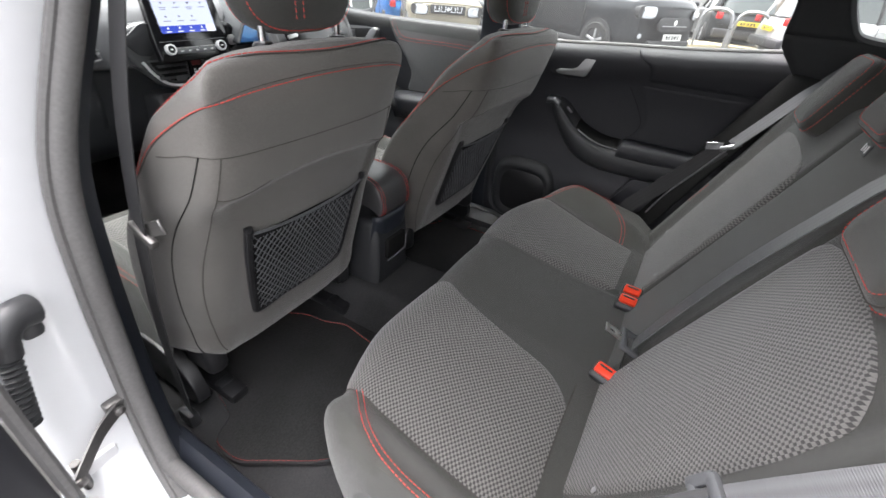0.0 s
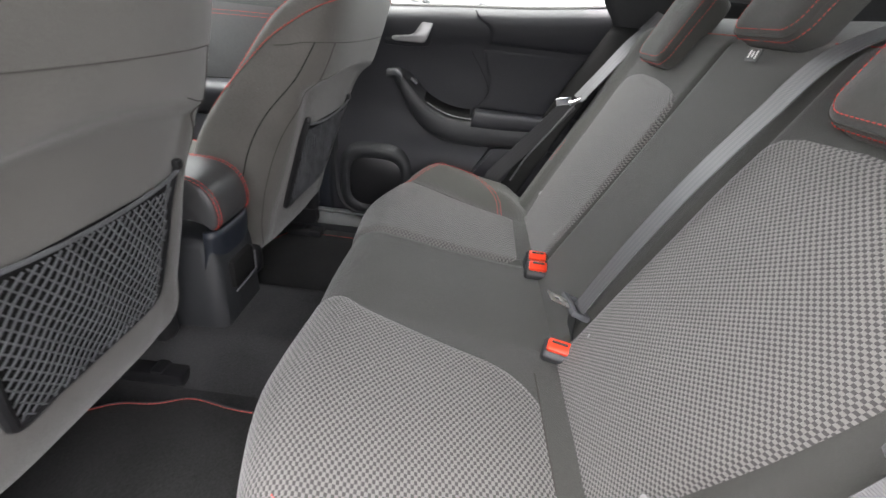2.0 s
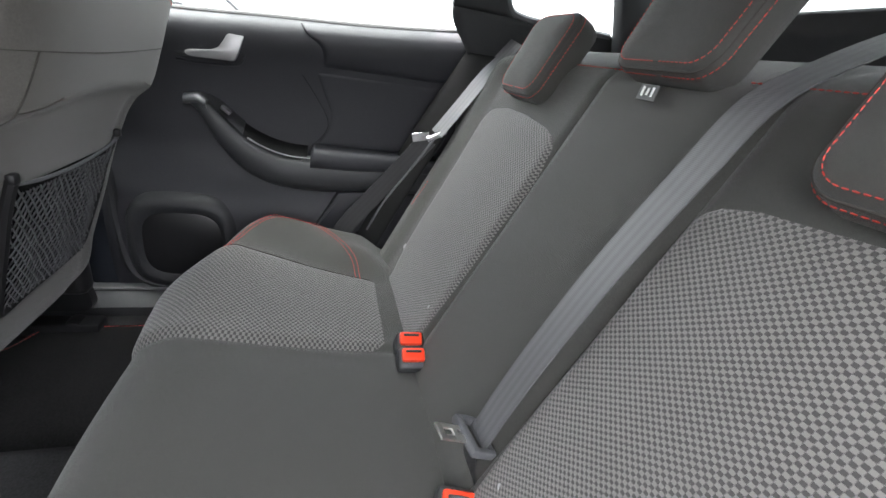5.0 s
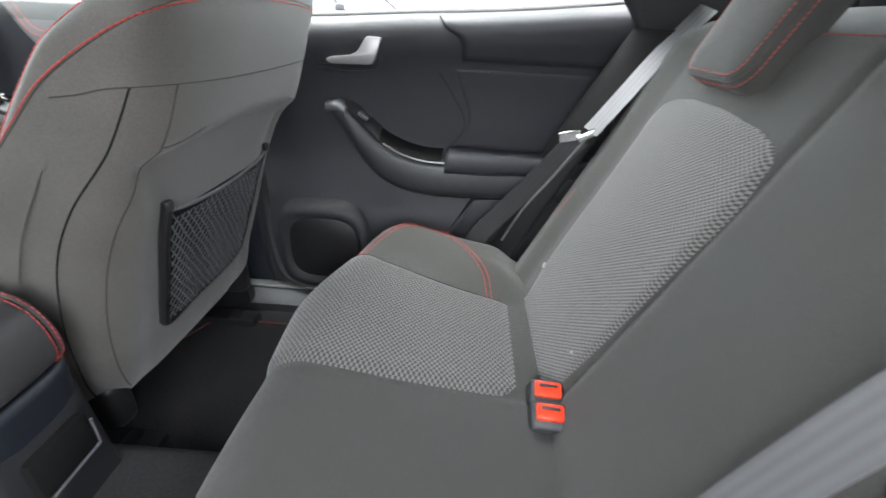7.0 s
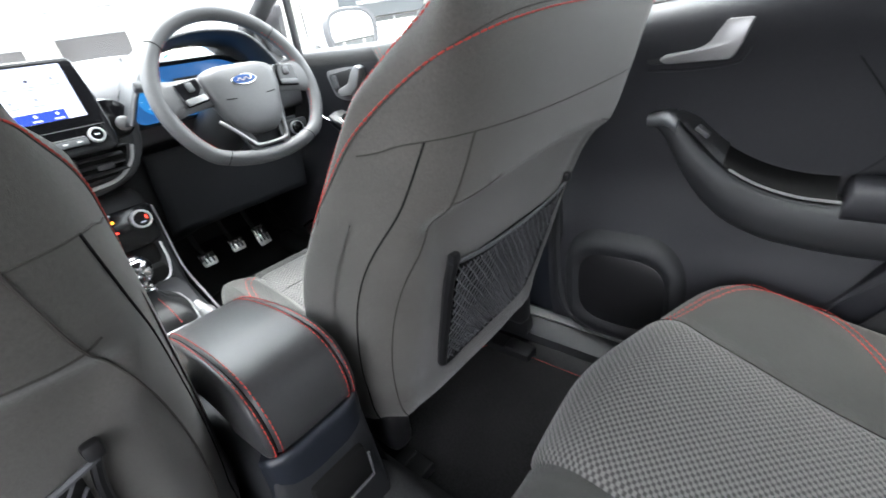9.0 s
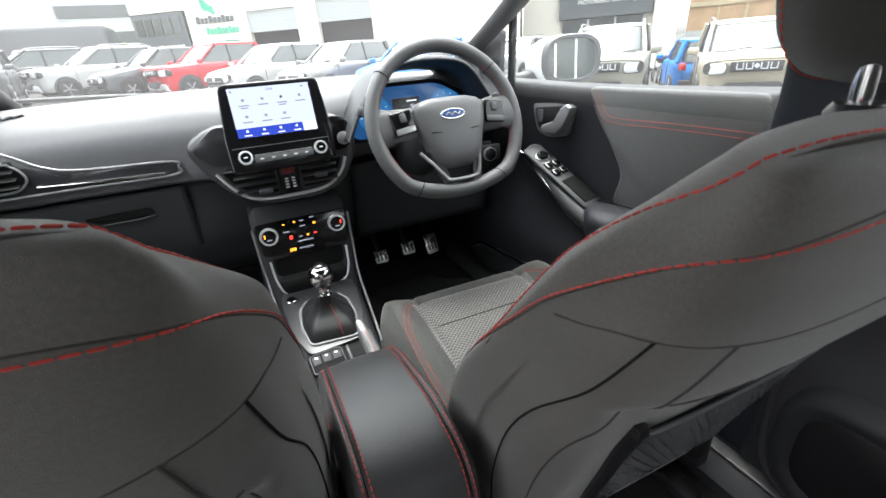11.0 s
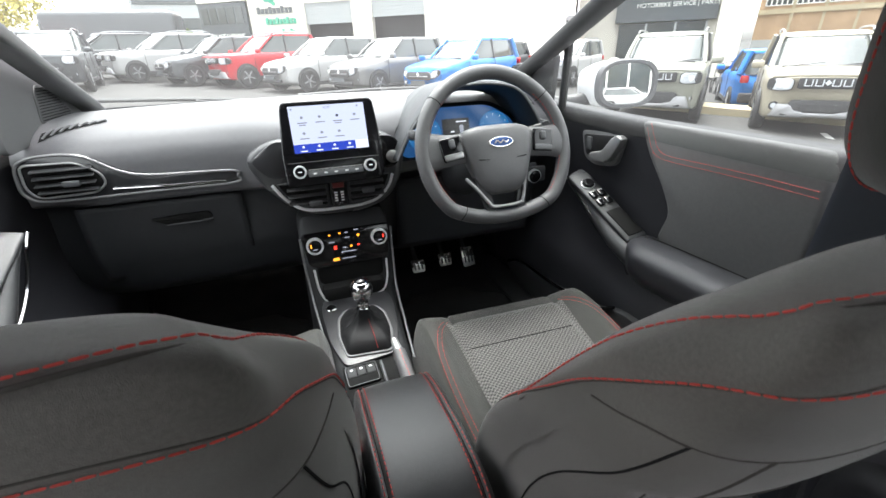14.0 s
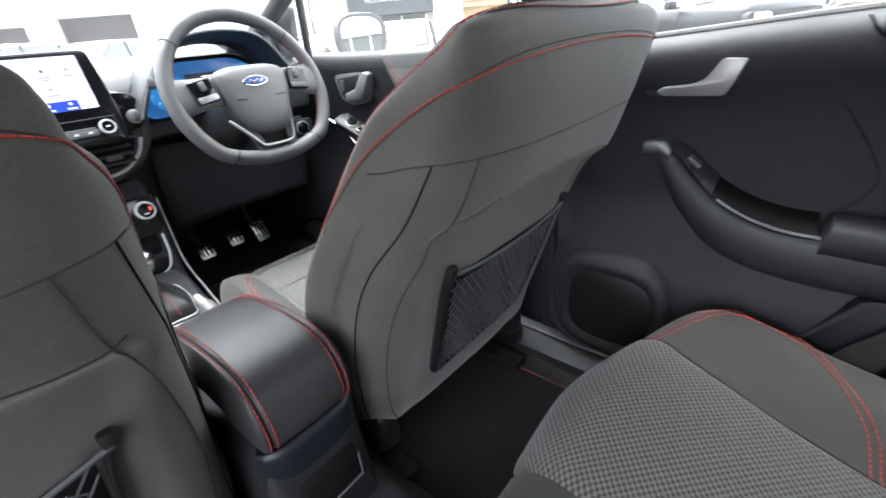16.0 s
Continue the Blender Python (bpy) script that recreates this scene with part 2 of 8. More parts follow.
def curve1(xs, ys):
    """A smooth function through the given knots."""
    xs, ys = np.asarray(xs, float), np.asarray(ys, float)
    m = np.gradient(ys, xs)

    def f(x):
        x = min(max(x, xs[0]), xs[-1])
        i = min(max(int(np.searchsorted(xs, x)) - 1, 0), len(xs) - 2)
        h = xs[i + 1] - xs[i]
        u = (x - xs[i]) / h
        return ((2 * u ** 3 - 3 * u * u + 1) * ys[i] + (u ** 3 - 2 * u * u + u) * h * m[i]
                + (3 * u * u - 2 * u ** 3) * ys[i + 1] + (u ** 3 - u * u) * h * m[i + 1])
    return f


def step(a, b, x):
    u = min(max((x - a) / (b - a), 0.0), 1.0)
    return u * u * (3 - 2 * u)


def grid(fn, nu, nv, cu=False, cv=False):
    us = [i / (nu if cu else nu - 1) for i in range(nu)]
    vs = [j / (nv if cv else nv - 1) for j in range(nv)]
    v = [tuple(fn(a, b)) for b in vs for a in us]
    f = []
    for j in range(nv if cv else nv - 1):
        for i in range(nu if cu else nu - 1):
            i2, j2 = (i + 1) % nu, (j + 1) % nv
            f.append((j * nu + i, j * nu + i2, j2 * nu + i2, j2 * nu + i))
    return v, f


def loft(rings, closed=True, caps=True):
    n = len(rings[0])
    v = [tuple(p) for r in rings for p in r]
    f = []
    for j in range(len(rings) - 1):
        for i in range(n if closed else n - 1):
            i2 = (i + 1) % n
            f.append((j * n + i, j * n + i2, (j + 1) * n + i2, (j + 1) * n + i))
    if caps and closed:
        f.append(tuple(reversed(range(n))))
        f.append(tuple(range((len(rings) - 1) * n, len(rings) * n)))
    return v, f


def join(*gs):
    v, f = [], []
    for gv, gf in gs:
        k = len(v)
        v += [tuple(p) for p in gv]
        f += [tuple(i + k for i in q) for q in gf]
    return v, f


def moved(g, m):
    return [tuple(m @ Vector(p)) for p in g[0]], g[1]


def from_bm(bm):
    bm.verts.index_update()
    g = ([tuple(v.co) for v in bm.verts], [tuple(v.index for v in q.verts) for q in bm.faces])
    bm.free()
    return g


def rbox(c, s, r=0.01, seg=2, m=None):
    """A box with rounded edges, centre c, size s, in the pose m."""
    bm = bmesh.new()
    bmesh.ops.create_cube(bm, size=1)
    for q in bm.verts:
        q.co = Vector((q.co.x * s[0], q.co.y * s[1], q.co.z * s[2]))
    if r > 0:
        bmesh.ops.bevel(bm, geom=bm.edges[:], offset=min(r, 0.49 * min(s)), segments=seg, affect='EDGES', profile=0.5)
    g = from_bm(bm)
    return moved(g, Matrix.Translation(c) @ (m or Matrix()))


def slab(pts, depth, m, r=0.0, seg=2):
    """A prism over a flat outline (x, y), depth along z, rounded edges, in the pose m."""
    bm = bmesh.new()
    vs = [bm.verts.new((p[0], p[1], 0)) for p in pts]
    q = bm.faces.new(vs)
    e = bmesh.ops.extrude_face_region(bm, geom=[q])
    for k in e["geom"]:
        if isinstance(k, bmesh.types.BMVert):
            k.co.z += depth
    bmesh.ops.recalc_face_normals(bm, faces=bm.faces[:])
    if r > 0:
        flat = [k for k in bm.edges if abs(k.verts[0].co.z - k.verts[1].co.z) < 1e-6 and k.verts[0].co.z > depth * 0.5]
        bmesh.ops.bevel(bm, geom=flat, offset=r, segments=seg, affect='EDGES', profile=0.5)
    return moved(from_bm(bm), m)


def rounded(pts, r, n=5):
    """An outline with its corners rounded."""
    out = []
    k = len(pts)
    for i in range(k):
        a, b, c = (Vector(pts[(i + d) % k]) for d in (-1, 0, 1))
        d1, d2 = (a - b), (c - b)
        rr = min(r, 0.45 * d1.length, 0.45 * d2.length)
        p, q = b + d1.normalized() * rr, b + d2.normalized() * rr
        for j in range(n):
            u = j / (n - 1)
            out.append(tuple((1 - u) ** 2 * p + 2 * u * (1 - u) * b + u * u * q))
    return out


def frames(path, closed=False):
    p = [Vector(q) for q in path]
    n = len(p)
    out, side = [], None
    for i in range(n):
        t = (p[(i + 1) % n] - p[i - 1]) if closed else (p[min(i + 1, n - 1)] - p[max(i - 1, 0)])
        t.normalize()
        if side is None:
            side = t.orthogonal().normalized()
        side = (side - t * side.dot(t)).normalized()
        out.append((p[i], t, side, t.cross(side)))
    return out


def tube(path, r, n=8, closed=False):
    rad = r if callable(r) else (lambda u: r)
    fr = frames(path, closed)
    rings = []
    for i, (p, t, a, b) in enumerate(fr):
        q = rad(i / max(len(fr) - 1, 1))
        rings.append([p + q * (math.cos(2 * math.pi * k / n) * a + math.sin(2 * math.pi * k / n) * b) for k in range(n)])
    if closed:
        rings.append(rings[0])
    return loft(rings, True, not closed)


def cyl(p0, p1, r0, r1=None, n=20):
    return tube([p0, p1], lambda u: r0 + (((r1 if r1 is not None else r0)) - r0) * u, n)


def lathe(prof, m, n=24):
    """Turned body: prof is (radius, height) pairs; axis z of the pose m."""
    rings = [[m @ Vector((r * math.cos(2 * math.pi * k / n), r * math.sin(2 * math.pi * k / n), h)) for k in range(n)] for r, h in prof]
    return loft(rings, True, True)


def strap(path, side, w, t=0.0016):
    """A flat strap along a path; side: the way of its width (one, or one for each point). Gives also UV."""
    v, uv, rings = [], [], []
    run = 0.0
    for i, p in enumerate(path):
        p = Vector(p)
        s = Vector(side[i] if hasattr(side[0], "__len__") else side).normalized()
        tg = (Vector(path[min(i + 1, len(path) - 1)]) - Vector(path[max(i - 1, 0)])).normalized()
        s = (s - tg * s.dot(tg)).normalized()
        nn = tg.cross(s)
        if i:
            run += (p - Vector(path[i - 1])).length
        rings.append([p - s * w / 2 - nn * t / 2, p + s * w / 2 - nn * t / 2, p + s * w / 2 + nn * t / 2, p - s * w / 2 + nn * t / 2])
        uv += [(-w / 2, run), (w / 2, run), (w / 2, run), (-w / 2, run)]
    g = loft(rings)
    return g[0], g[1], uv


def stitch(path, l=0.0065, gap=0.003, w=0.0017):
    """A row of short thread loops along a path."""
    p = [Vector(q) for q in path]
    d = [0.0]
    for i in range(1, len(p)):
        d.append(d[-1] + (p[i] - p[i - 1]).length)

    def at(s):
        i = min(max(int(np.searchsorted(d, s)) - 1, 0), len(p) - 2)
        u = (s - d[i]) / max(d[i + 1] - d[i], 1e-9)
        return p[i].lerp(p[i + 1], u)
    gs, s = [], 0.0
    while s + l < d[-1]:
        a, b = at(s), at(s + l)
        mid = (a + b) / 2
        tg = (b - a).normalized()
        x = tg.orthogonal().normalized()
        y = tg.cross(x)
        rings = []
        for q, k in ((a, 0.55), (a.lerp(b, 0.18), 1.0), (a.lerp(b, 0.82), 1.0), (b, 0.55)):
            rings.append([q + w / 2 * k * (math.cos(h) * x + math.sin(h) * y) for h in (0.8, 2.37, 3.94, 5.5)])
        gs.append(loft(rings))
        s += l + gap
    return join(*gs)


def base(ob):
    p = Vector((0, 0, 0))
    while ob:
        p += ob.location
        ob = ob.parent
    return p


def thing(name, at, label, category, group="", kind=""):
    ob = new(name)
    ob.location = at
    ob.empty_display_size = 0.05
    return tagged(ob, label, category, group, kind)


def part(name, g, material, parent, label="", smooth=True, uv=None, solid=0.0, angle=40):
    me = bpy.data.meshes.new(name)
    o = base(parent) if parent else Vector((0, 0, 0))
    me.from_pydata([tuple(Vector(p) - o) for p in g[0]], [], g[1])
    if uv is None and len(g) > 2:
        uv = g[2]
    if uv is not None:
        lay = me.uv_layers.new(name="UVMap")
        for lp in me.loops:
            lay.data[lp.index].uv = uv[lp.vertex_index]
    bm = bmesh.new()
    bm.from_mesh(me)
    bmesh.ops.recalc_face_normals(bm, faces=bm.faces[:])
    if smooth:
        for q in bm.faces:
            q.smooth = True
        for e in bm.edges:
            if len(e.link_faces) == 2 and e.calc_face_angle(0) > radians(angle):
                e.smooth = False
    bm.to_mesh(me)
    bm.free()
    me.materials.append(material)
    ob = new(name, me)
    ob.parent = parent
    if label:
        ob["label"] = label
    if solid:
        s = ob.modifiers.new("thickness", 'SOLIDIFY')
        s.thickness, s.offset = solid, 0
    return ob


def single(name, g, material, label, category, kind="", group="", **k):
    """A thing, or a piece of the setting, that is one mesh."""
    ob = part(name, g, material, None, **k)
    return tagged(ob, label, category, group, kind)


def lettering(name, text, size, m, material, parent, depth=0.0004):
    c = bpy.data.curves.new(name, 'FONT')
    c.body, c.size, c.extrude, c.align_x, c.align_y = text, size, depth, 'CENTER', 'CENTER'
    tmp = bpy.data.objects.new("tmp_text", c)
    me = bpy.data.meshes.new_from_object(tmp)
    bpy.data.objects.remove(tmp)
    v = [tuple(m @ q.co) for q in me.vertices]
    f = [tuple(q.vertices) for q in me.polygons]
    return part(name, (v, f), material, parent, smooth=False)


# ---- rear bench ----
bench = thing("rear_bench", (0, 0.2, 0.34), "three-place rear bench in dark fabric and grey check cloth", "rear seat")
CP = spline([(-0.03, 0.50), (0.02, 0.535), (0.10, 0.540), (0.25, 0.560), (0.38, 0.583), (0.440, 0.588), (0.485, 0.562), (0.500, 0.51), (0.495, 0.44), (0.48, 0.36)], 60)


cloth_edge = curve1([0.0, 0.13, 0.25, 0.40, 0.52], [0.395, 0.425, 0.478, 0.515, 0.520])


cloth_edge_door = curve1([0.0, 0.13, 0.28, 0.43, 0.52], [0.535, 0.528, 0.510, 0.490, 0.480])


def edge_of(sg, y):
    """Outer edge of the cushion's cloth; on the open door's side it runs straighter."""
    return cloth_edge(y) if sg > 0 else cloth_edge_door(y)


def cushion_at(x, s, lift=0.0):
    i = s * 59
    k = min(int(i), 58)
    y, z = CP[k] + (CP[k + 1] - CP[k]) * (i - k)
    ax = abs(x)
    y = y * (1 - 0.11 * step(0.30, 0.60, ax) - 0.24 * step(0.52, 0.66, ax)) if y > 0 else y
    crown = 0.010 * math.cos((ax - 0.34) / 0.20 * math.pi / 2) if 0.14 < ax < 0.54 else 0.004 * math.cos(x / 0.14 * math.pi / 2) if ax < 0.14 else 0
    groove = -0.006 * math.exp(-((x - 0.165) / 0.008) ** 2)
    outer = 0.044 * step(0, 0.105 if x > 0 else 0.085, ax - edge_of(x, y)) * step(0.01, 0.12, y) * (1 - step(0.43, 0.51, y)) - 0.07 * max(0, (ax - 0.600) / 0.022) ** 2
    top = 1 - step(0.72, 0.95, s)
    tg = CP[min(k + 1, 59)] - CP[max(k - 1, 0)]
    nn = np.array([-tg[1], tg[0]]) / np.hypot(*tg)
    h = (crown + groove) * top + outer * (1 - step(0.60, 0.95, s)) + lift
    return Vector((x, y + nn[0] * h, z + nn[1] * h))


def cushion_xy(x, y, lift=0.0):
    """The cushion's top over a place of the plan."""
    lo, hi = 0.05, 0.74
    for _ in range(24):
        mid = (lo + hi) / 2
        lo, hi = (mid, hi) if cushion_at(x, mid).y < y else (lo, mid)
    return cushion_at(x, lo, lift)


rubbed(M_CUSH, (0.0, 0.235, 0.555), 0.055, (0.075, 0.073, 0.068))
cush = part("cushion", grid(lambda u, v: cushion_at(-0.622 + 1.244 * u, v), 160, 60), M_CUSH, bench, "dark plain fabric cushion with a pale rubbed mark", solid=0.0)


def cushion_cloth(sgn, xin0, xin1):
    """Check cloth patch on one outer place; the inner edge bows towards the middle at the front."""
    fin = curve1([0, 0.12, 0.32, 0.54, 0.66, 0.79, 0.88, 1.0], [0.232, 0.205, 0.165, 0.130, 0.116, 0.118, 0.130, 0.165]) if sgn < 0 else curve1([0, 0.25, 0.6, 1.0], [xin1, xin1 * 0.98, xin0 * 0.98, xin0])

    def fn(u, v):
        # v runs from the back to the front lip
        s = 0.205 + 0.57 * v
        edge = (0.05 if sgn < 0 else 0.02) * (1 - min(1, v / (0.13 if sgn < 0 else 0.06))) ** 2 + 0.03 * (max(0, v - 0.93) / 0.07) ** 2
        a, b = fin(v) + edge, edge_of(sgn, 0.10 + 0.41 * v) - 0.4 * edge
        x = sgn * (a + (b - a) * u)
        rim = min(u, 1 - u, v * 1.3, 1.3 * (1 - v) + 0.01)
        return cushion_at(x, s, 0.0005 + 0.004 * step(0, 0.035, rim))
    g = grid(fn, 40, 44)
    uv = []
    run, prev = 0, None
    for j in range(44):
        row = [Vector(p) for p in g[0][j * 40:(j + 1) * 40]]
        if prev is not None:
            run += (row[20] - prev).length
        prev = row[20]
        uv += [(p.x * 0.80, run * 0.78) for p in row]
    return part("cloth_panel", (g[0], g[1], uv), M_CHECK, bench, "grey check woven cloth")


cushion_cloth(-1, 0.160, 0.215)
cushion_cloth(1, 0.165, 0.165)
for sg in (-1, 1):
    if sg < 0:
        arc = spline([(0.497, 0.424), (0.528, 0.393), (0.553, 0.367), (0.575, 0.337), (0.591, 0.305), (0.600, 0.272), (0.604, 0.238), (0.604, 0.203), (0.600, 0.165), (0.588, 0.125), (0.565, 0.095)], 130)
    else:
        arc = spline([(0.515, 0.424), (0.550, 0.396), (0.577, 0.367), (0.596, 0.335), (0.606, 0.300), (0.608, 0.262), (0.604, 0.228), (0.592, 0.198), (0.567, 0.172), (0.522, 0.142), (0.475, 0.120), (0.418, 0.113)], 130)
    side = np.gradient(arc, axis=0)
    side = np.stack([side[:, 1], -side[:, 0]], 1) / np.hypot(side[:, 0], side[:, 1])[:, None]
    for off in (0.0, 0.010):
        pth = [cushion_xy(sg * x, y, 0.0020) for x, y in arc + side * off]
        part("stitching", stitch(pth, 0.0062, 0.0018, 0.0019), M_THREAD, cush, "double row of red stitching")
    part("cushion_side", grid(lambda u, v: cushion_at(sg * 0.622, v).lerp(Vector((sg * 0.620, cushion_at(sg * 0.622, v).y, 0.335)), u), 8, 60), M_FAB, bench)
    part("seam", tube([cushion_at(sg * (edge_of(sg, 0.10 + 0.41 * v) + 0.002), 0.205 + 0.57 * v, 0.001) for v in np.linspace(0.02, 1.15, 40)], 0.0010, 6), M_SEAM, cush)
part("seam", tube([cushion_at(0.165, s, -0.002) for s in np.linspace(0.1, 0.95, 40)], 0.0012, 6), M_SEAM, cush)
part("piping", tube([cushion_at(x, 0.205, 0.001) for x in np.linspace(-0.42, -0.21, 30)], 0.0012, 6), M_SEAM, cush)


def back_at(x, z, lift=0.0):
    """Front face of the rear backrest."""
    ax = abs(x)
    y = -(z - 0.62) * 0.46
    y += 0.010 * math.cos((ax - 0.34) / 0.19 * math.pi / 2) * step(0.5, 0.7, z) if 0.15 < ax < 0.53 else 0
    y -= 0.008 * math.exp(-((ax - 0.146) / 0.007) ** 2)
    y += 0.016 * step(0.49, 0.55, ax) - 0.16 * max(0, (ax - 0.575) / 0.035) ** 2
    y += 0.006 * step(0.56, 0.52, z)
    over = max(0, (z - 1.055) / 0.045)
    y -= 0.045 * over ** 3
    return Vector((x, y + lift * 0.91, z + lift * 0.42))


back = part("backrest", grid(lambda u, v: back_at(-0.612 + 1.224 * u, 0.50 + 0.625 * v), 170, 64), M_FAB, bench, "dark plain fabric backrest")
part("backrest_shell", rbox((0, -0.235, 0.80), (1.18, 0.10, 0.60), 0.03, 3, pose(0, 0, 0, 24.7)), M_CARPET, bench)


def back_cloth(sgn):
    fin = curve1([0.555, 0.62, 0.80, 0.93, 0.955, 0.968, 0.978, 0.985], [0.166, 0.159, 0.152, 0.153, 0.159, 0.176, 0.22, 0.30])
    edge = [0.445, 0.468, 0.486, 0.503, 0.505, 0.488, 0.460, 0.420, 0.34] if sgn < 0 else [0.445, 0.460, 0.466, 0.470, 0.476, 0.477, 0.466, 0.440, 0.38]
    fout = curve1([0.555, 0.62, 0.70, 0.83, 0.90, 0.945, 0.962, 0.975, 0.985], edge)

    def fn(u, v):
        z = 0.545 + 0.440 * v
        a, b = fin(z), fout(z)
        rim = min(u, 1 - u, v + 0.05, 1 - v)
        return back_at(sgn * (a + (b - a) * u), z, 0.0005 + 0.0045 * step(0, 0.03, rim))
    g = grid(fn, 44, 50)
    uv = [(p[0], p[2] * 1.1) for p in g[0]]
    return part("cloth_panel", (g[0], g[1], uv), M_CHECK, bench, "grey check woven cloth")


back_cloth(-1)
back_cloth(1)
part("seam", tube([back_at(0.146, z, -0.004) for z in np.linspace(0.55, 1.08, 30)], 0.0025, 6), M_THREAD_K, back)
part("seam", tube([back_at(-0.146, z, -0.004) for z in np.linspace(0.97, 1.08, 10)], 0.002, 6), M_THREAD_K, back)
for x0_, x1_ in ((-0.235, -0.09), (0.11, 0.32)):
    part("stitching", stitch([back_at(x, 1.083, 0.001) for x in np.linspace(x0_, x1_, 30)], 0.0052, 0.0024, 0.0015), M_THREAD, back)
for sg in (-1, 1):
    part("stitching", stitch([back_at(sg * x, z, 0.002) for x, z in spline([(0.556, 0.70), (0.548, 0.735), (0.545, 0.77)], 14)], 0.005, 0.003), M_THREAD, back)


def pad_outline(w, inset):
    """Rounded outline of a rear headrest, a little wider towards its top, from the middle of the bottom edge round."""
    hw, hh, r = w / 2 - inset, 0.080 - inset, max(0.030 - inset * 0.6, 0.008)
    pts = [(x, -hh) for x in np.linspace(0, hw - r, 10)[:-1]]
    for cx, cz, a0 in ((hw - r, r - hh, -90), (hw - r, hh - r, 0), (r - hw, hh - r, 90), (r - hw, r - hh, 180)):
        pts += [(cx + r * math.cos(radians(a0 + a)), cz + r * math.sin(radians(a0 + a))) for a in np.linspace(0, 90, 9)]
        if a0 == 0:
            pts += [(x, hh) for x in np.linspace(hw - r, r - hw, 14)[1:-1]]
        elif a0 != 180:
            pts += [(math.copysign(hw, 45 - a0), z) for z in np.linspace(r - hh, hh - r, 10)[1:-1] * (1 if a0 < 0 else -1)]
    pts += [(x, -hh) for x in np.linspace(r - hw, 0, 10)[1:-1]]
    return [(x * (1 + 0.9 * (z + 0.08) * 0.10 / w), z) for x, z in pts]


def rear_headrest(x0, x1, z0):
    """Headrest pad over the backrest's top, its lower edge at the height z0."""
    w = x1 - x0
    q = back_at(0.0, z0, 0.028)
    m = pose((x0 + x1) / 2, q.y, z0, 24.7) @ pose(0, 0, 0.080)
    prof = ((-0.034, 0.014), (-0.029, 0.005), (-0.014, 0.0), (0.010, 0.0), (0.019, 0.002), (0.0235, 0.007), (0.0265, 0.012), (0.031, 0.030), (0.033, 0.055))
    hr = part("headrest", loft([[m @ Vector((x, d, z)) for x, z in pad_outline(w, e)] for d, e in prof]), M_FAB, bench, "low dark fabric headrest with red stitching")
    for d, e in ((0.0252, 0.0085), (0.0095, -0.0012)):
        part("stitching", stitch([m @ Vector((x, d, z)) for x, z in pad_outline(w, e)], 0.0048, 0.0020, 0.0014), M_THREAD, hr)
    part("seam", tube([m @ Vector((x, 0.0175, z)) for x, z in pad_outline(w, 0.0012)], 0.0011, 6, True), M_SEAM, hr)
    return hr


rear_headrest(-0.425, -0.240, 1.000)
rear_headrest(-0.082, 0.090, 1.075)
rear_headrest(0.252, 0.408, 1.012)
# child-seat anchor tags and the label under the middle headrest
for x in (-0.19, 0.19, 0.461, -0.461):
    part("anchor_tag", lathe([(0.0, 0.0), (0.006, 0.0), (0.007, 0.002), (0.004, 0.003), (0.0, 0.003)], pose(*back_at(x, 0.622, 0.002), -65), 14), M_SILVER, bench, "small round grey anchor tag")
lab = part("care_label", rbox(tuple(back_at(0.016, 1.052, 0.014)), (0.034, 0.002, 0.020), 0.0008, 1, pose(0, 0, 0, 10, 0, 0)), M_PLAST, bench, "small black label with white marks")
for i, dx in enumerate((-0.010, -0.001, 0.008)):
    part("mark", rbox(tuple(back_at(0.016 + dx, 1.052, 0.016)), (0.004, 0.001, 0.012 - 0.003 * (i % 2)), 0.0003, 1, pose(0, 0, 0, 10)), M_WHITEP, lab)


# ---- buckles and belts of the bench ----
def buckle(x, y, z, turn, label, name="seat_belt_buckle"):
    t = thing(name, (x, y, z - 0.03), label, "seat belt buckle", "rear buckles")
    m = pose(x, y, z, -34, 0, turn)
    part("housing", moved(rbox((0, 0, 0), (0.054, 0.042, 0.064), 0.008, 3), m @ pose(0, 0.004, -0.027)), M_PLAST, t)
    b = part("release_button", moved(rbox((0, 0, 0), (0.042, 0.026, 0.012), 0.005, 2), m @ pose(0, -0.001, 0.006, 10)), M_REDP, t, "red release button")
    part("slot", moved(rbox((0, 0, 0), (0.028, 0.004, 0.004), 0.001, 1), m @ pose(0, -0.006, 0.0135, 14)), M_PLAST, b)
    return t


buckle(-0.166, 0.040, 0.568, 72, "black buckle with a red button in the bench's seat gap")
buckle(0.113, 0.044, 0.566, 86, "black buckle with a red button in the bench's seat gap")
buckle(0.152, 0.042, 0.572, 86, "black buckle with a red button in the bench's seat gap")

belt_c = thing("centre_seat_belt", (-0.13, 0.02, 0.60), "grey webbing belt lying down the rear backrest with a steel tongue", "seat belt", "rear belts")
pc = [back_at(x, z, l) for x, z, l in ((-0.140, 1.06, 0.018), (-0.136, 0.98, 0.024), (-0.130, 0.87, 0.028), (-0.125, 0.76, 0.024), (-0.123, 0.68, 0.018), (-0.125, 0.625, 0.014))]
pc = [Vector((-0.150, -0.33, 1.15)), Vector((-0.147, -0.26, 1.115))] + pc
part("webbing", strap([tuple(p) for p in spline([tuple(p) for p in pc], 40)], (1, -0.05, 0), 0.047), M_BELT, belt_c, "grey ribbed webbing")
# the grey belt's end in the seat gap, its shade given as black
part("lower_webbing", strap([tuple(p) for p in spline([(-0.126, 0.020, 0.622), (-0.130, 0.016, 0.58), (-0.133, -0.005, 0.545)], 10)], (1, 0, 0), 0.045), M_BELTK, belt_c)
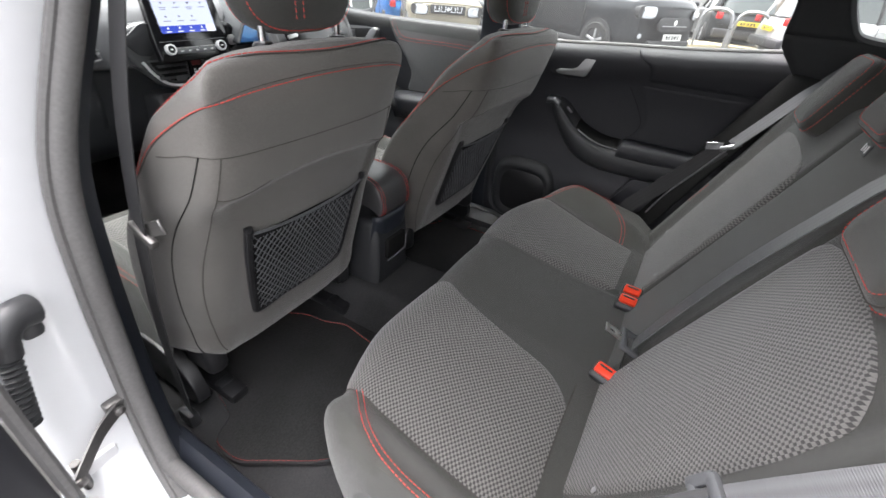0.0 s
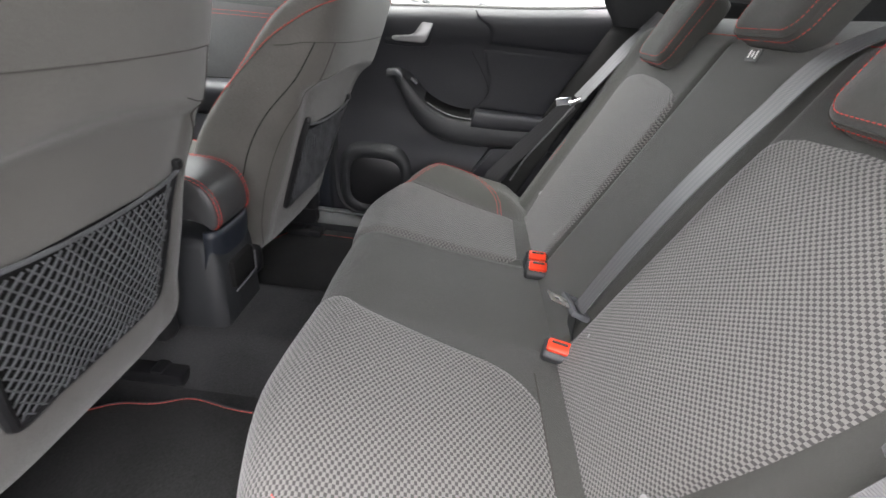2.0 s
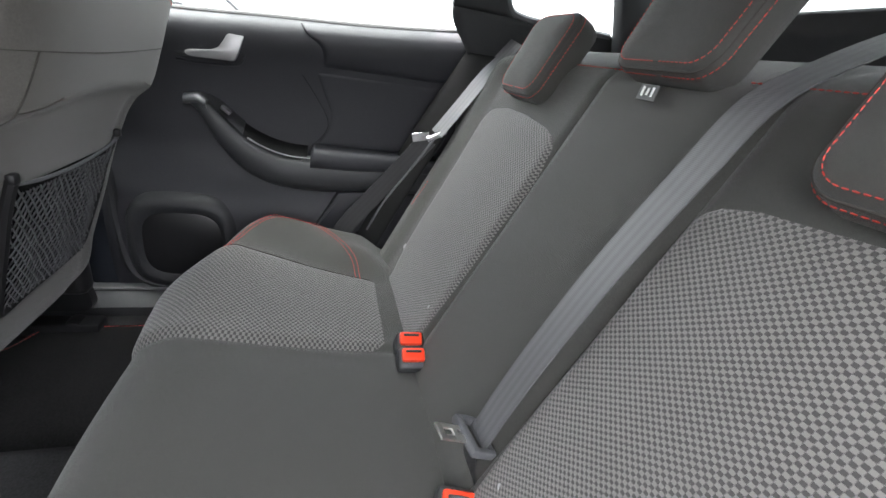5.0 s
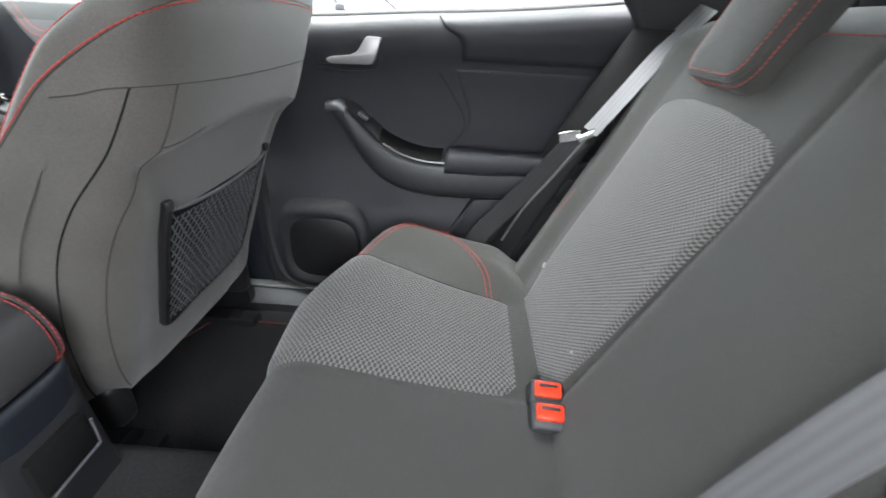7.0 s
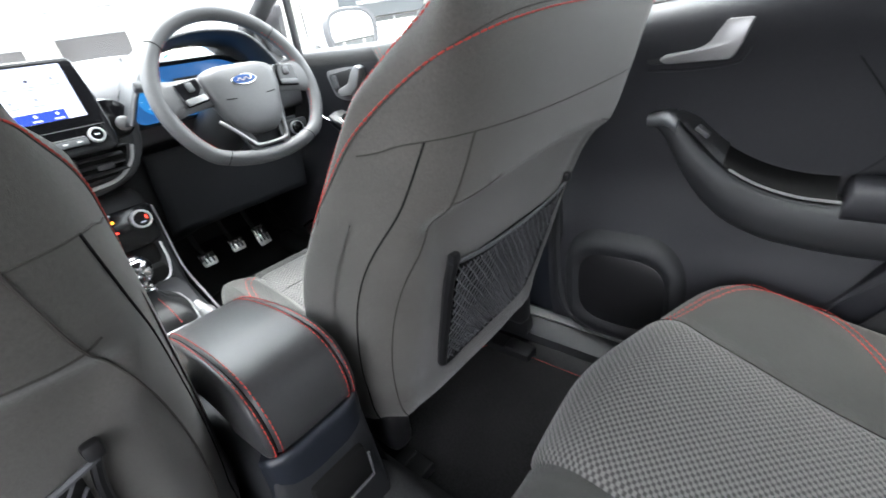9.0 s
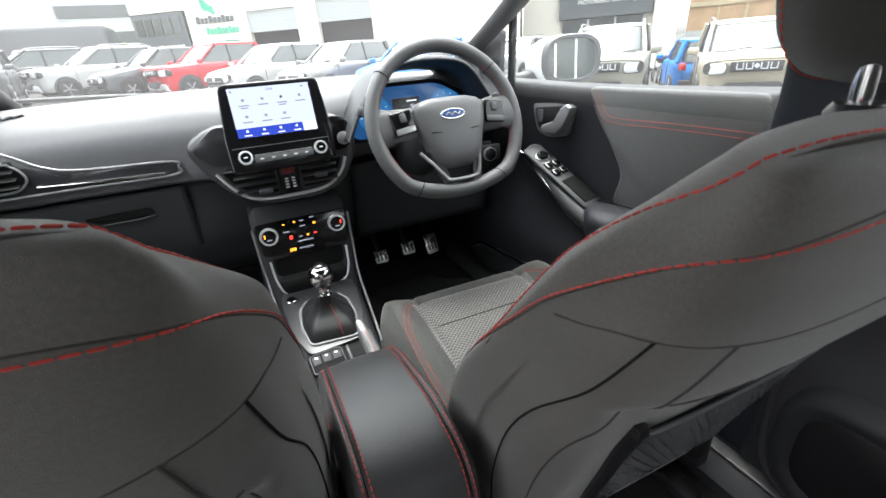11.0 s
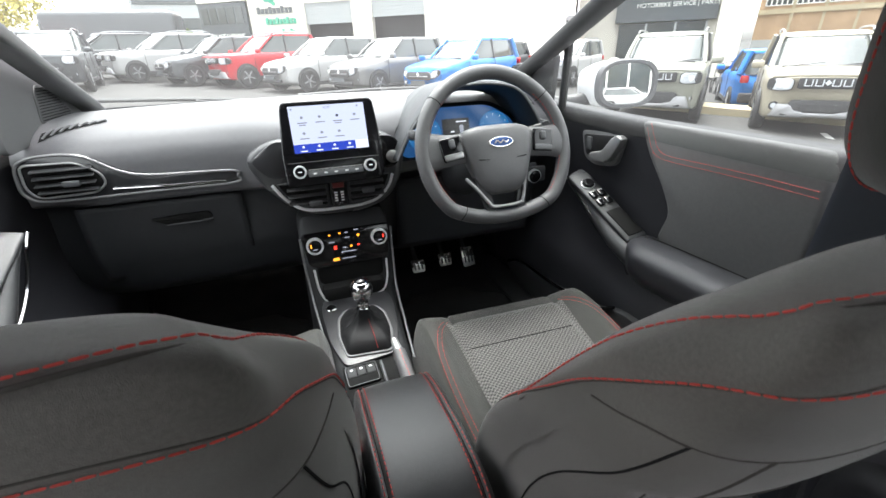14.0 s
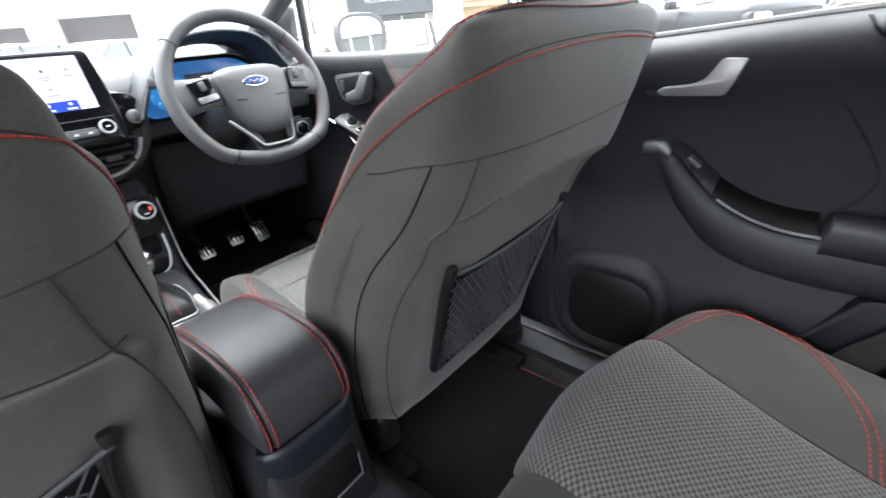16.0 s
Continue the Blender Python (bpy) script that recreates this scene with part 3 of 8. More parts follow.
mt = pose(*back_at(-0.125, 0.624, 0.022), 25, 0, 8)


def tongue_bars(m, bars, r):
    """A frame of rounded bars: (size, centre) each."""
    return join(*[moved(rbox((0, 0, 0), s, r, 2), m @ pose(*c)) for s, c in bars])


part("tongue_slider", tongue_bars(mt, (((0.062, 0.012, 0.013), (0, 0.014, 0)), ((0.062, 0.010, 0.012), (0, -0.014, 0)), ((0.010, 0.034, 0.012), (-0.027, 0, 0)), ((0.010, 0.034, 0.012), (0.027, 0, 0))), 0.004), M_PLASTL, belt_c, "grey plastic slider")
part("tongue", tongue_bars(mt, (((0.026, 0.016, 0.0035), (0, 0.027, 0)), ((0.008, 0.016, 0.0035), (-0.009, 0.042, 0)), ((0.008, 0.016, 0.0035), (0.009, 0.042, 0)), ((0.026, 0.010, 0.0035), (0, 0.054, 0))), 0.0012), M_ALU, belt_c, "bright steel tongue with a square hole")

belt_r = thing("side_seat_belt", (0.60, 0.0, 0.60), "grey belt hanging by the rear seat's side with steel tongue", "seat belt", "rear belts")
pr = spline([(0.585, -0.235, 1.12), (0.586, -0.17, 1.035), (0.582, -0.115, 0.955), (0.577, -0.066, 0.885)], 20)
part("webbing", strap([tuple(p) for p in pr], (0.90, 0.38, 0.20), 0.046), M_BELT, belt_r, "grey ribbed webbing")
pr2 = spline([(0.577, -0.066, 0.880), (0.592, -0.01, 0.78), (0.604, 0.045, 0.69), (0.612, 0.085, 0.60)], 20)
# narrow pale strap that draws a light streak along the dark length
part("lower_webbing", strap([tuple(p) for p in pr2], (0.9, 0.3, 0.1), 0.006, 0.003), M_BELT, belt_r)
pr3 = spline([(0.590, -0.050, 0.868), (0.604, 0.02, 0.77), (0.612, 0.08, 0.69), (0.617, 0.14, 0.61), (0.62, 0.18, 0.53)], 24)
# hanging length of the grey belt, black for the shade beside the bench
part("hanging_webbing", strap([tuple(p) for p in pr3], (0.1, 0.8, 0.5), 0.047), M_BELTK, belt_r, "grey webbing with its shade put in as black")
part("tongue", join(rbox((0.577, -0.066, 0.880), (0.012, 0.055, 0.016), 0.004, 2, pose(0, 0, 0, -30)), rbox((0.580, -0.026, 0.872), (0.004, 0.045, 0.022), 0.0015, 1, pose(0, 0, 0, -12))), M_CHROME, belt_r, "chromed steel tongue")

belt_l = thing("side_seat_belt", (-0.60, 0.0, 0.60), "grey belt lying over the bench's door-side edge with a grey tongue", "seat belt", "rear belts")
pl_ = spline([(-0.590, -0.235, 1.12), (-0.592, -0.168, 1.022), (-0.588, -0.110, 0.930), (-0.582, -0.072, 0.862)], 20)
part("webbing", strap([tuple(p) for p in pl_], (0.75, 0.45, 0.25), 0.046), M_BELT, belt_l, "grey ribbed webbing")
pl2 = spline([(-0.582, -0.070, 0.858), (-0.598, 0.0, 0.77), (-0.612, 0.08, 0.69), (-0.620, 0.16, 0.57)], 20)
# shaded lower length of the grey belt, coloured black
part("lower_webbing", strap([tuple(p) for p in pl2], (0.75, 0.45, 0.25), 0.046), M_BELTK, belt_l, "grey webbing with its shade put in as black")
ml = Matrix.Translation((-0.580, -0.066, 0.855)) @ Matrix(((0.85, -0.10, 0.52, 0), (0.45, -0.38, -0.81, 0), (0.27, 0.92, -0.28, 0), (0, 0, 0, 1)))
part("tongue_slider", join(*[moved(rbox((0, 0, 0), s, 0.004, 2), ml @ pose(*c)) for s, c in (((0.062, 0.014, 0.010), (0, 0.012, 0)), ((0.062, 0.012, 0.010), (0, -0.012, 0)), ((0.012, 0.034, 0.010), (-0.027, 0, 0)), ((0.012, 0.034, 0.010), (0.027, 0, 0)))]), M_PLASTL, belt_l)
part("tongue", moved(slab(rounded([(-0.012, -0.045), (0.012, -0.045), (0.012, -0.010), (-0.012, -0.010)], 0.004), 0.003, Matrix(), 0.0008, 1), ml), M_STEEL, belt_l, "steel tongue")


# ---- front seats ----
RY = curve1([0.485, 0.50, 0.60, 0.70, 0.82, 0.88, 0.935, 0.99, 1.04, 1.08, 1.105, 1.118, 1.127], [0.722, 0.712, 0.676, 0.640, 0.596, 0.563, 0.534, 0.515, 0.500, 0.493, 0.494, 0.500, 0.514])
HW = curve1([0.485, 0.50, 0.60, 0.72, 0.85, 0.92, 0.98, 1.02, 1.06, 1.09, 1.105, 1.116, 1.123, 1.127], [0.240, 0.252, 0.264, 0.268, 0.264, 0.258, 0.252, 0.248, 0.240, 0.232, 0.222, 0.202, 0.155, 0.085])
FY = curve1([0.485, 0.60, 0.70, 0.80, 0.893, 0.95, 1.00, 1.044, 1.07, 1.10, 1.118, 1.127], [0.90, 0.90, 0.885, 0.848, 0.780, 0.731, 0.683, 0.639, 0.614, 0.588, 0.568, 0.548])
UPRIGHT = [0.0]  # how much more upright the seat now built stands
OUTER = [1]  # the door's side of the seat now built


def squareness(front, side, z):
    """Power of the backrest's section: its rear corner is crisper on the door's side."""
    return 4.0 if front else 5.0 + (3.0 if side * OUTER[0] > 0 else -1.0) * step(0.86, 0.94, z)



def seat_at(a, z, lift=0.0):
    """Skin of a front seat's backrest: a goes round (0 right, 0.25 front, 0.5 left, 0.75 rear), z is the height."""
    th = 2 * math.pi * a
    c, s = math.cos(th), math.sin(th)
    n = squareness(s > 0, c, z)
    r = (abs(c) ** n + abs(s) ** n) ** (-1 / n)
    cx, cy = c * r, s * r
    y0 = RY(z)
    t = FY(z) - y0
    f = 0.5 + 0.5 * cy
    b = step(1.03, 1.11, z)
    w = HW(z) * ((1 - b) * (0.85 + 0.15 * min(1, f / 0.75)) + b * (1 - 0.25 * f))
    x = w * cx
    y = y0 + t * f
    if s > 0:
        y -= 0.55 * t * (1 - abs(cx) ** 3) * s * step(1.06, 0.92, z)
    else:
        y += 0.010 * abs(cx) ** 6 * step(0.93, 0.85, z)
        # the panel with the pocket lies back under the shoulder's arched edge
        ridge = 0.940 - 0.026 * (abs(x) / 0.20) ** 2
        half = 0.166 + 0.034 * step(0.78, 0.93, z)
        deep = 0.011 + 0.013 * step(0.80, 0.91, z)
        y += deep * step(-0.004, 0.022, ridge - z) * step(half + 0.030, half - 0.020, abs(x))
    y += UPRIGHT[0] * (z - 0.70)
    nrm = Vector((cx * abs(cx) ** 3, cy * abs(cy) ** 3, 0.25 * step(1.0, 1.12, z))).normalized()
    return Vector((x, y, z)) + lift * nrm


def flank(f, z, sg=-1):
    """The turn round the seat at which its flank is the share f of its depth from the rear."""
    k = 2 * f - 1
    lo, hi = -0.24, 0.24
    for _ in range(30):
        mid = (lo + hi) / 2
        th = 2 * math.pi * mid
        n = squareness(mid > 0, sg, z)
        v = math.sin(th) * (abs(math.cos(th)) ** n + abs(math.sin(th)) ** n) ** (-1 / n)
        lo, hi = (mid, hi) if v < k else (lo, mid)
    return (0.5 - lo, z) if sg < 0 else (1 + lo, z)


def seat_top(x, y):
    """Height of a front seat's top over a place of its plan."""
    lo, hi = 1.0, 1.127
    for _ in range(20):
        z = (lo + hi) / 2
        f = min(max((y - RY(z)) / (FY(z) - RY(z)), 0.0), 1.0)
        b, n = step(1.03, 1.11, z), squareness(f > 0.5, x, z)
        w = HW(z) * ((1 - b) * (0.85 + 0.15 * min(1, f / 0.75)) + b * (1 - 0.25 * f)) * max(1 - abs(2 * f - 1) ** n, 0.0) ** (1 / n)
        lo, hi = (z, hi) if abs(x) < w else (lo, z)
    return lo


def front_cushion_at(x, s, lift=0.0):
    prof = FC
    i = s * 49
    k = min(int(i), 48)
    y, z = prof[k] + (prof[k + 1] - prof[k]) * (i - k)
    ax = abs(x)
    tg = prof[min(k + 1, 49)] - prof[max(k - 1, 0)]
    nn = np.array([-tg[1], tg[0]]) / np.hypot(*tg)
    h = (0.030 * step(0.15, 0.21, ax) * (1 - 0.75 * step(0.36, 0.60, s)) - 0.20 * max(0, (ax - 0.222) / 0.05) ** 2 - 0.006 * math.exp(-((ax - 0.150) / 0.006) ** 2)) * (1 - 0.6 * step(0.75, 1, s)) + lift
    y = y - 0.035 * step(0.15, 0.26, ax) * step(0.5, 0.8, s)
    return Vector((x, y + nn[0] * h, z + nn[1] * h))


FC = spline([(0.80, 0.545), (0.88, 0.560), (1.00, 0.570), (1.15, 0.590), (1.25, 0.603), (1.305, 0.598), (1.335, 0.565), (1.340, 0.51), (1.325, 0.44), (1.30, 0.40)], 50)


def front_seat(cx, label):
    st = thing("front_seat_unit", (0, 1.0, 0.34), label, "car seat", "front seats")
    zt = [0.485 + (1.127 - 0.485) * (1 - (1 - v) ** 1.5) for v in np.linspace(0, 1, 110)]
    rings = [[seat_at(i / 220, z) for i in range(220)] for z in zt]
    bk = part("backrest", loft(rings), M_VINYL, st, "dark grey seat back with red stitched seams")

    def round_rear(side, rear, n, lift):
        """A line up one flank, across the rear and down the other flank."""
        lft = [flank(f, z, -1) for f, z in side]
        rgt = [flank(f, z, 1) for f, z in reversed(side)]
        line = spline(lft + rear + rgt, 500)
        p = np.array([seat_at(a, z) for a, z in line])
        run = np.concatenate([[0], np.cumsum(np.linalg.norm(np.diff(p, axis=0), axis=1))])
        at = np.linspace(0, run[-1], n)
        a_, z_ = np.interp(at, run, line[:, 0]), np.interp(at, run, line[:, 1])
        # even out the height along the line over a few centimetres
        for _ in range(int((0.035 / at[1]) ** 2 * 2)):
            z_[1:-1] = (z_[:-2] + 2 * z_[1:-1] + z_[2:]) / 4
        return [seat_at(a, z, lift) for a, z in zip(a_, z_)]
    # upper seam: up the flank, then over the top's rear edge
    kz = np.linspace(0.90, 1.098, 36)
    kf = np.interp(kz, [0.90, 0.95, 1.0, 1.05, 1.075, 1.10], [0.92, 0.90, 0.88, 0.855, 0.80, 0.66])
    side_up = [seat_at(*flank(f, z), 0.001) for f, z in zip(kf, kz)]
    plan = [p for p in spline([(-0.211, 0.538), (-0.192, 0.526), (-0.165, 0.516), (-0.12, 0.508), (-0.06, 0.504), (0.0, 0.502), (0.06, 0.504), (0.12, 0.508), (0.165, 0.516), (0.192, 0.526), (0.211, 0.538)], 60)]
    over = []
    for x, y in plan:
        z = seat_top(x, y)
        over.append(Vector((x, y - 0.0006 + UPRIGHT[0] * (z - 0.70), z + 0.0014)))
    line = np.array(side_up + over + [seat_at(*flank(f, z, 1), 0.001) for f, z in reversed(list(zip(kf, kz)))])
    run = np.concatenate([[0], np.cumsum(np.linalg.norm(np.diff(line, axis=0), axis=1))])
    line = np.stack([np.interp(np.linspace(0, run[-1], 200), run, line[:, k]) for k in range(3)], 1)
    for _ in range(90):
        line[1:-1] = (line[:-2] + 2 * line[1:-1] + line[2:]) / 4
    # lay the evened line back on the skin
    laid = []
    for x, y, z in line:
        y0 = y - UPRIGHT[0] * (z - 0.70)
        if z > 1.088:
            h = seat_top(x, y0)
            laid.append(Vector((x, y - 0.0006, h + 0.0014)))
        else:
            f = min(max((y0 - RY(z)) / (FY(z) - RY(z)), 0.02), 0.98)
            laid.append(seat_at(*flank(f, z, -1 if x < 0 else 1), 0.001))
    line = laid
    part("stitching", stitch(line, 0.0066, 0.0012, 0.0017), M_THREAD, bk, "red seam stitching")
    part("seam", tube([p + Vector((0, -0.006, -0.0016)) for p in line], 0.0013, 6), M_SEAM, bk)
    low = [(0.93, 0.62), (0.93, 0.706), (0.88, 0.80), (0.80, 0.893), (0.73, 0.95), (0.665, 1.0), (0.50, 1.038), (0.28, 1.064)]
    part("stitching", stitch(round_rear(low, [(0.640, 1.080), (0.69, 1.086), (0.75, 1.088), (0.81, 1.086), (0.860, 1.080)], 240, 0.001), 0.0066, 0.0012, 0.0017), M_THREAD, bk, "red seam stitching")
    part("seam", tube(round_rear([(f - 0.02, z) for f, z in low], [(0.640, 1.085), (0.69, 1.091), (0.75, 1.093), (0.81, 1.091), (0.860, 1.085)], 160, 0.0002), 0.0007, 6), M_SEAM, bk)
    # dark sewn seams across and down the sides of the back
    part("seam", tube(round_rear([(0.22, 0.995), (0.07, 0.996)], [(0.66, 0.994), (0.75, 0.992), (0.84, 0.994)], 60, 0.0), 0.0008, 6), M_SEAM, bk)
    for sg in (-1, 1):
        part("seam", tube([seat_at(a, z, 0.0002) for a, z in spline([flank(f, z, sg) for f, z in ((0.58, 0.984), (0.46, 0.987), (0.34, 0.993), (0.22, 0.995))], 40)], 0.0010, 6), M_SEAM, bk)
        part("seam", tube([seat_at(a, z, 0.0003) for a, z in spline([flank(f, z, sg) for f, z in ((0.22, 0.995), (0.25, 0.92), (0.29, 0.82), (0.30, 0.715), (0.26, 0.60), (0.18, 0.51))], 60)], 0.0012, 6), M_THREAD_K, bk, "open dark seam")
        part("seam", tube([seat_at(a, z, 0.0003) for a, z in spline([flank(f, z, sg) for f, z in ((0.07, 0.996), (0.078, 0.92), (0.10, 0.82), (0.12, 0.715), (0.10, 0.60), (0.06, 0.51))], 60)], 0.0012, 6), M_SEAM, bk)
        part("seam", tube([seat_at(a if sg < 0 else 1.5 - a, z, 0.0002) for a, z in spline([flank(0.078, 0.925), (0.628, 0.922), (0.645, 0.926), (0.665, 0.936)], 24)], 0.0009, 6), M_SEAM, bk)
    # net pocket: frame bars, elastic top cord, woven net
    def on(x, z, lift=0.004):
        k = x / (HW(z) * 0.856)
        return seat_at(0.75 + math.atan(k) / (2 * math.pi), z, lift)
    fr = part("pocket_frame", join(tube([on(x, z, 0.005) for x, z in spline([(-0.150, 0.825), (-0.148, 0.78), (-0.140, 0.69), (-0.130, 0.615), (-0.118, 0.592), (-0.05, 0.592), (0.06, 0.594), (0.118, 0.602), (0.136, 0.63), (0.147, 0.72), (0.156, 0.79), (0.166, 0.828)], 60)], lambda u: 0.0080 - 0.0035 * step(0.35, 0.45, u), 8),
              rbox(tuple(on(-0.150, 0.826, 0.006)), (0.016, 0.012, 0.016), 0.004), rbox(tuple(on(0.166, 0.830, 0.006)), (0.014, 0.012, 0.016), 0.004)), M_NET, st, "black plastic pocket frame")
    top = [on(x, 0.820 - 0.016 * (1 - (x / 0.16) ** 2), 0.008) for x in np.linspace(-0.150, 0.166, 30)]
    net = [tube(top, 0.003, 6)]
    for k in range(-22, 23):
        for d in (1, -1):
            pts = []
            for q in np.linspace(0, 1, 14):
                z = 0.594 + 0.222 * q
                x = k * 0.0150 + d * (z - 0.69) * 0.80
                lim = 0.122 + 0.030 * (z - 0.59) / 0.24
                if -lim < x < lim and z < 0.820 - 0.016 * (1 - (x / 0.16) ** 2):
                    pts.append(on(x, z, 0.0085 + 0.0015 * math.sin(20 * q + k)))
            if len(pts) > 1:
                net.append(tube(pts, 0.0014, 4))
    part("pocket_lining", grid(lambda u, v: on((-0.138 + 0.282 * u) * (0.88 + 0.16 * v), 0.596 + 0.212 * v, 0.0012), 24, 18), M_NETBACK, fr, "black pocket lining")
    part("net", join(*net), M_PLASTL, fr, "worn grey-black elastic net")
    # headrest
    hy = 0.578 + UPRIGHT[0] * 0.5
    rings = []
    for d, k in ((-0.056, 0.5), (-0.052, 0.78), (-0.042, 0.93), (-0.026, 1.0), (-0.008, 1.0), (0.012, 0.94), (0.024, 0.80), (0.030, 0.5)):
        ring = []
        for i in range(56):
            a = 2 * math.pi * i / 56
            c, s = math.cos(a), math.sin(a)
            px = math.copysign(abs(c) ** 0.55, c) * (0.118 - 0.016 * step(-0.03, 0.02, d)) * (0.35 + 0.65 * k) * (1 + 0.06 * s)
            pz = math.copysign(abs(s) ** 0.6, s) * 0.088 * (0.3 + 0.7 * k)
            ring.append(Vector((px, hy + d + 0.012 * (px / 0.13) ** 2, 1.222 + pz - 0.05 * d)))
        rings.append(ring)
    hr = part("headrest", loft(rings), M_FAB, st, "dark fabric headrest with red stitching")
    for dx in (-0.035, -0.020):
        back_line = [Vector((dx, hy - 0.0595 + 0.0015, z)) for z in np.linspace(1.159, 1.279, 34)]
        part("stitching", stitch(back_line, 0.006, 0.003), M_THREAD, hr)
    piping = []
    for q in np.linspace(0, 1, 110):
        a = 2 * math.pi * q
        cc, ss = math.cos(a), math.sin(a)
        px = math.copysign(abs(cc) ** 0.55, cc) * 0.118 * 0.925 * (1 + 0.06 * ss)
        pz = math.copysign(abs(ss) ** 0.6, ss) * 0.088 * 0.92
        piping.append(Vector((px * 1.01, hy - 0.0475 + 0.012 * (px / 0.13) ** 2, 1.222 + pz * 1.01 + 0.0018)))
    part("stitching", stitch(piping, 0.0056, 0.0016, 0.0017), M_THREAD, hr, "red perimeter stitching")
    front_edge = []
    for q in np.linspace(0, 1, 110):
        cc, ss = math.cos(2 * math.pi * q), math.sin(2 * math.pi * q)
        px = math.copysign(abs(cc) ** 0.55, cc) * 0.102 * 0.962 * (1 + 0.06 * ss)
        pz = math.copysign(abs(ss) ** 0.6, ss) * 0.088 * 0.960
        front_edge.append(Vector((px * 1.012, hy + 0.0125 + 0.012 * (px / 0.13) ** 2, 1.222 + pz * 1.012 - 0.0006)))
    part("stitching", stitch(front_edge, 0.0056, 0.0014, 0.0015), M_THREAD, hr, "red perimeter stitching")
    for dx in (-0.078, 0.078):
        part("post", cyl((dx, hy - 0.030, 1.09), (dx, hy - 0.028, 1.19), 0.006), M_CHROME, hr)
        part("post_collar", lathe([(0.0, 0), (0.017, 0), (0.017, 0.006), (0.013, 0.012), (0.0, 0.013)], pose(dx, hy - 0.030, 1.116), 20), M_NET, st)
    # cushion
    cu = part("cushion", grid(lambda u, v: front_cushion_at(-0.262 + 0.524 * u, v), 70, 50), M_FAB, st, "dark fabric cushion with raised sides")

    def cl(u, v):
        x = (-0.150 - 0.018 * v * v) * (1 - 2 * u)
        rim = min(u, 1 - u, 1 - v)
        return front_cushion_at(x, 0.02 + 0.445 * v, 0.0005 + 0.004 * step(0, 0.04, rim))
    g = grid(cl, 40, 46)
    part("cloth_panel", (g[0], g[1], [(p[0] * 0.8, (p[1] - 0.3 * p[2]) * 0.8) for p in g[0]]), M_CHECK, cu, "grey check woven cloth")
    part("seam", tube([front_cushion_at(x, 0.345, 0.004) for x in np.linspace(-0.147, 0.147, 24)], 0.0016, 6), M_THREAD_K, cu)
    for sg in (-1, 1):
        for off in (0, 0.011):
            part("stitching", stitch([front_cushion_at(sg * (x + off), s, 0.0026) for x, s in spline([(0.160, 0.472), (0.176, 0.44), (0.192, 0.40), (0.208, 0.345), (0.214, 0.29), (0.213, 0.2), (0.205, 0.05)], 70)], 0.0055, 0.0018, 0.0014), M_THREAD, cu)
    # plastic side valance, recliner cover and slide rails
    for sg in (-1, 1):
        part("side_valance", slab(rounded([(0.74, 0.36), (1.28, 0.37), (1.30, 0.47), (1.10, 0.50), (0.84, 0.49), (0.76, 0.45)], 0.04), 0.03, Matrix(((0, 0, sg, sg * 0.235), (1, 0, 0, 0), (0, 1, 0, 0), (0, 0, 0, 1))), 0.006), M_NET, st)
        part("slide_rail", rbox((sg * 0.19, 1.02, 0.352), (0.045, 0.62, 0.03), 0.006), M_NET, st)
        part("recliner_cover", rbox((sg * 0.205, 0.775, 0.485), (0.05, 0.10, 0.10), 0.02, 3), M_NET, st)
        part("rail_cover", rbox((sg * 0.19, 0.765, 0.358), (0.042, 0.03, 0.028), 0.008), M_NET, st)
    part("seat_frame", rbox((0, 0.80, 0.47), (0.38, 0.05, 0.06), 0.012), M_NET, st, "dark seat frame under the backrest")
    return st


seat_r = front_seat(0, "driver's front seat, dark fabric, red stitching, net pocket on the back")
seat_r.location = (0.354, 1.0, 0.34)
seat_r.rotation_euler = (0, 0, -0.028)
UPRIGHT[0], OUTER[0] = 0.080, -1
seat_l = front_seat(0, "front passenger seat, dark fabric, red stitching, net pocket on the back")
seat_l.location = (-0.338, 1.055, 0.346)


# ---- car shell: floor, tunnel, sills, pillars, roof, glass ----
def floor_z(x, y):
    z = 0.335 + 0.10 * step(0.17, 0.09, abs(x)) + 0.10 * step(1.85, 2.15, y) + 0.10 * step(0.30, 0.14, y)
    return z + 0.035 * step(0.645, 0.69, abs(x))


single("floor", grid(lambda u, v: (-0.70 + 1.40 * u, -0.10 + 2.25 * v, floor_z(-0.70 + 1.40 * u, -0.10 + 2.25 * v)), 90, 60), M_CARPET, "black carpeted car floor with a raised centre tunnel", "floor", "structure")
single("firewall", grid(lambda u, v: (-0.72 + 1.44 * u, 2.12 + 0.05 * math.sin(3 * u), 0.35 + 0.75 * v), 20, 12), M_CARPET, "dark carpet under the dashboard", "wall", "structure", solid=0.01)
for sg, nm in ((1, "right"), (-1, "left")):
    single("kick_panel_" + nm, rbox((sg * 0.70, 2.02, 0.66), (0.05, 0.36, 0.68), 0.02), M_DOORK, "black footwell side trim", "trim", "structure")
single("underbody", rbox((0, 0.7, 0.24), (1.44, 3.0, 0.16), 0.04), M_PLAST, "dark underside of the car body", "car underbody", "structure")


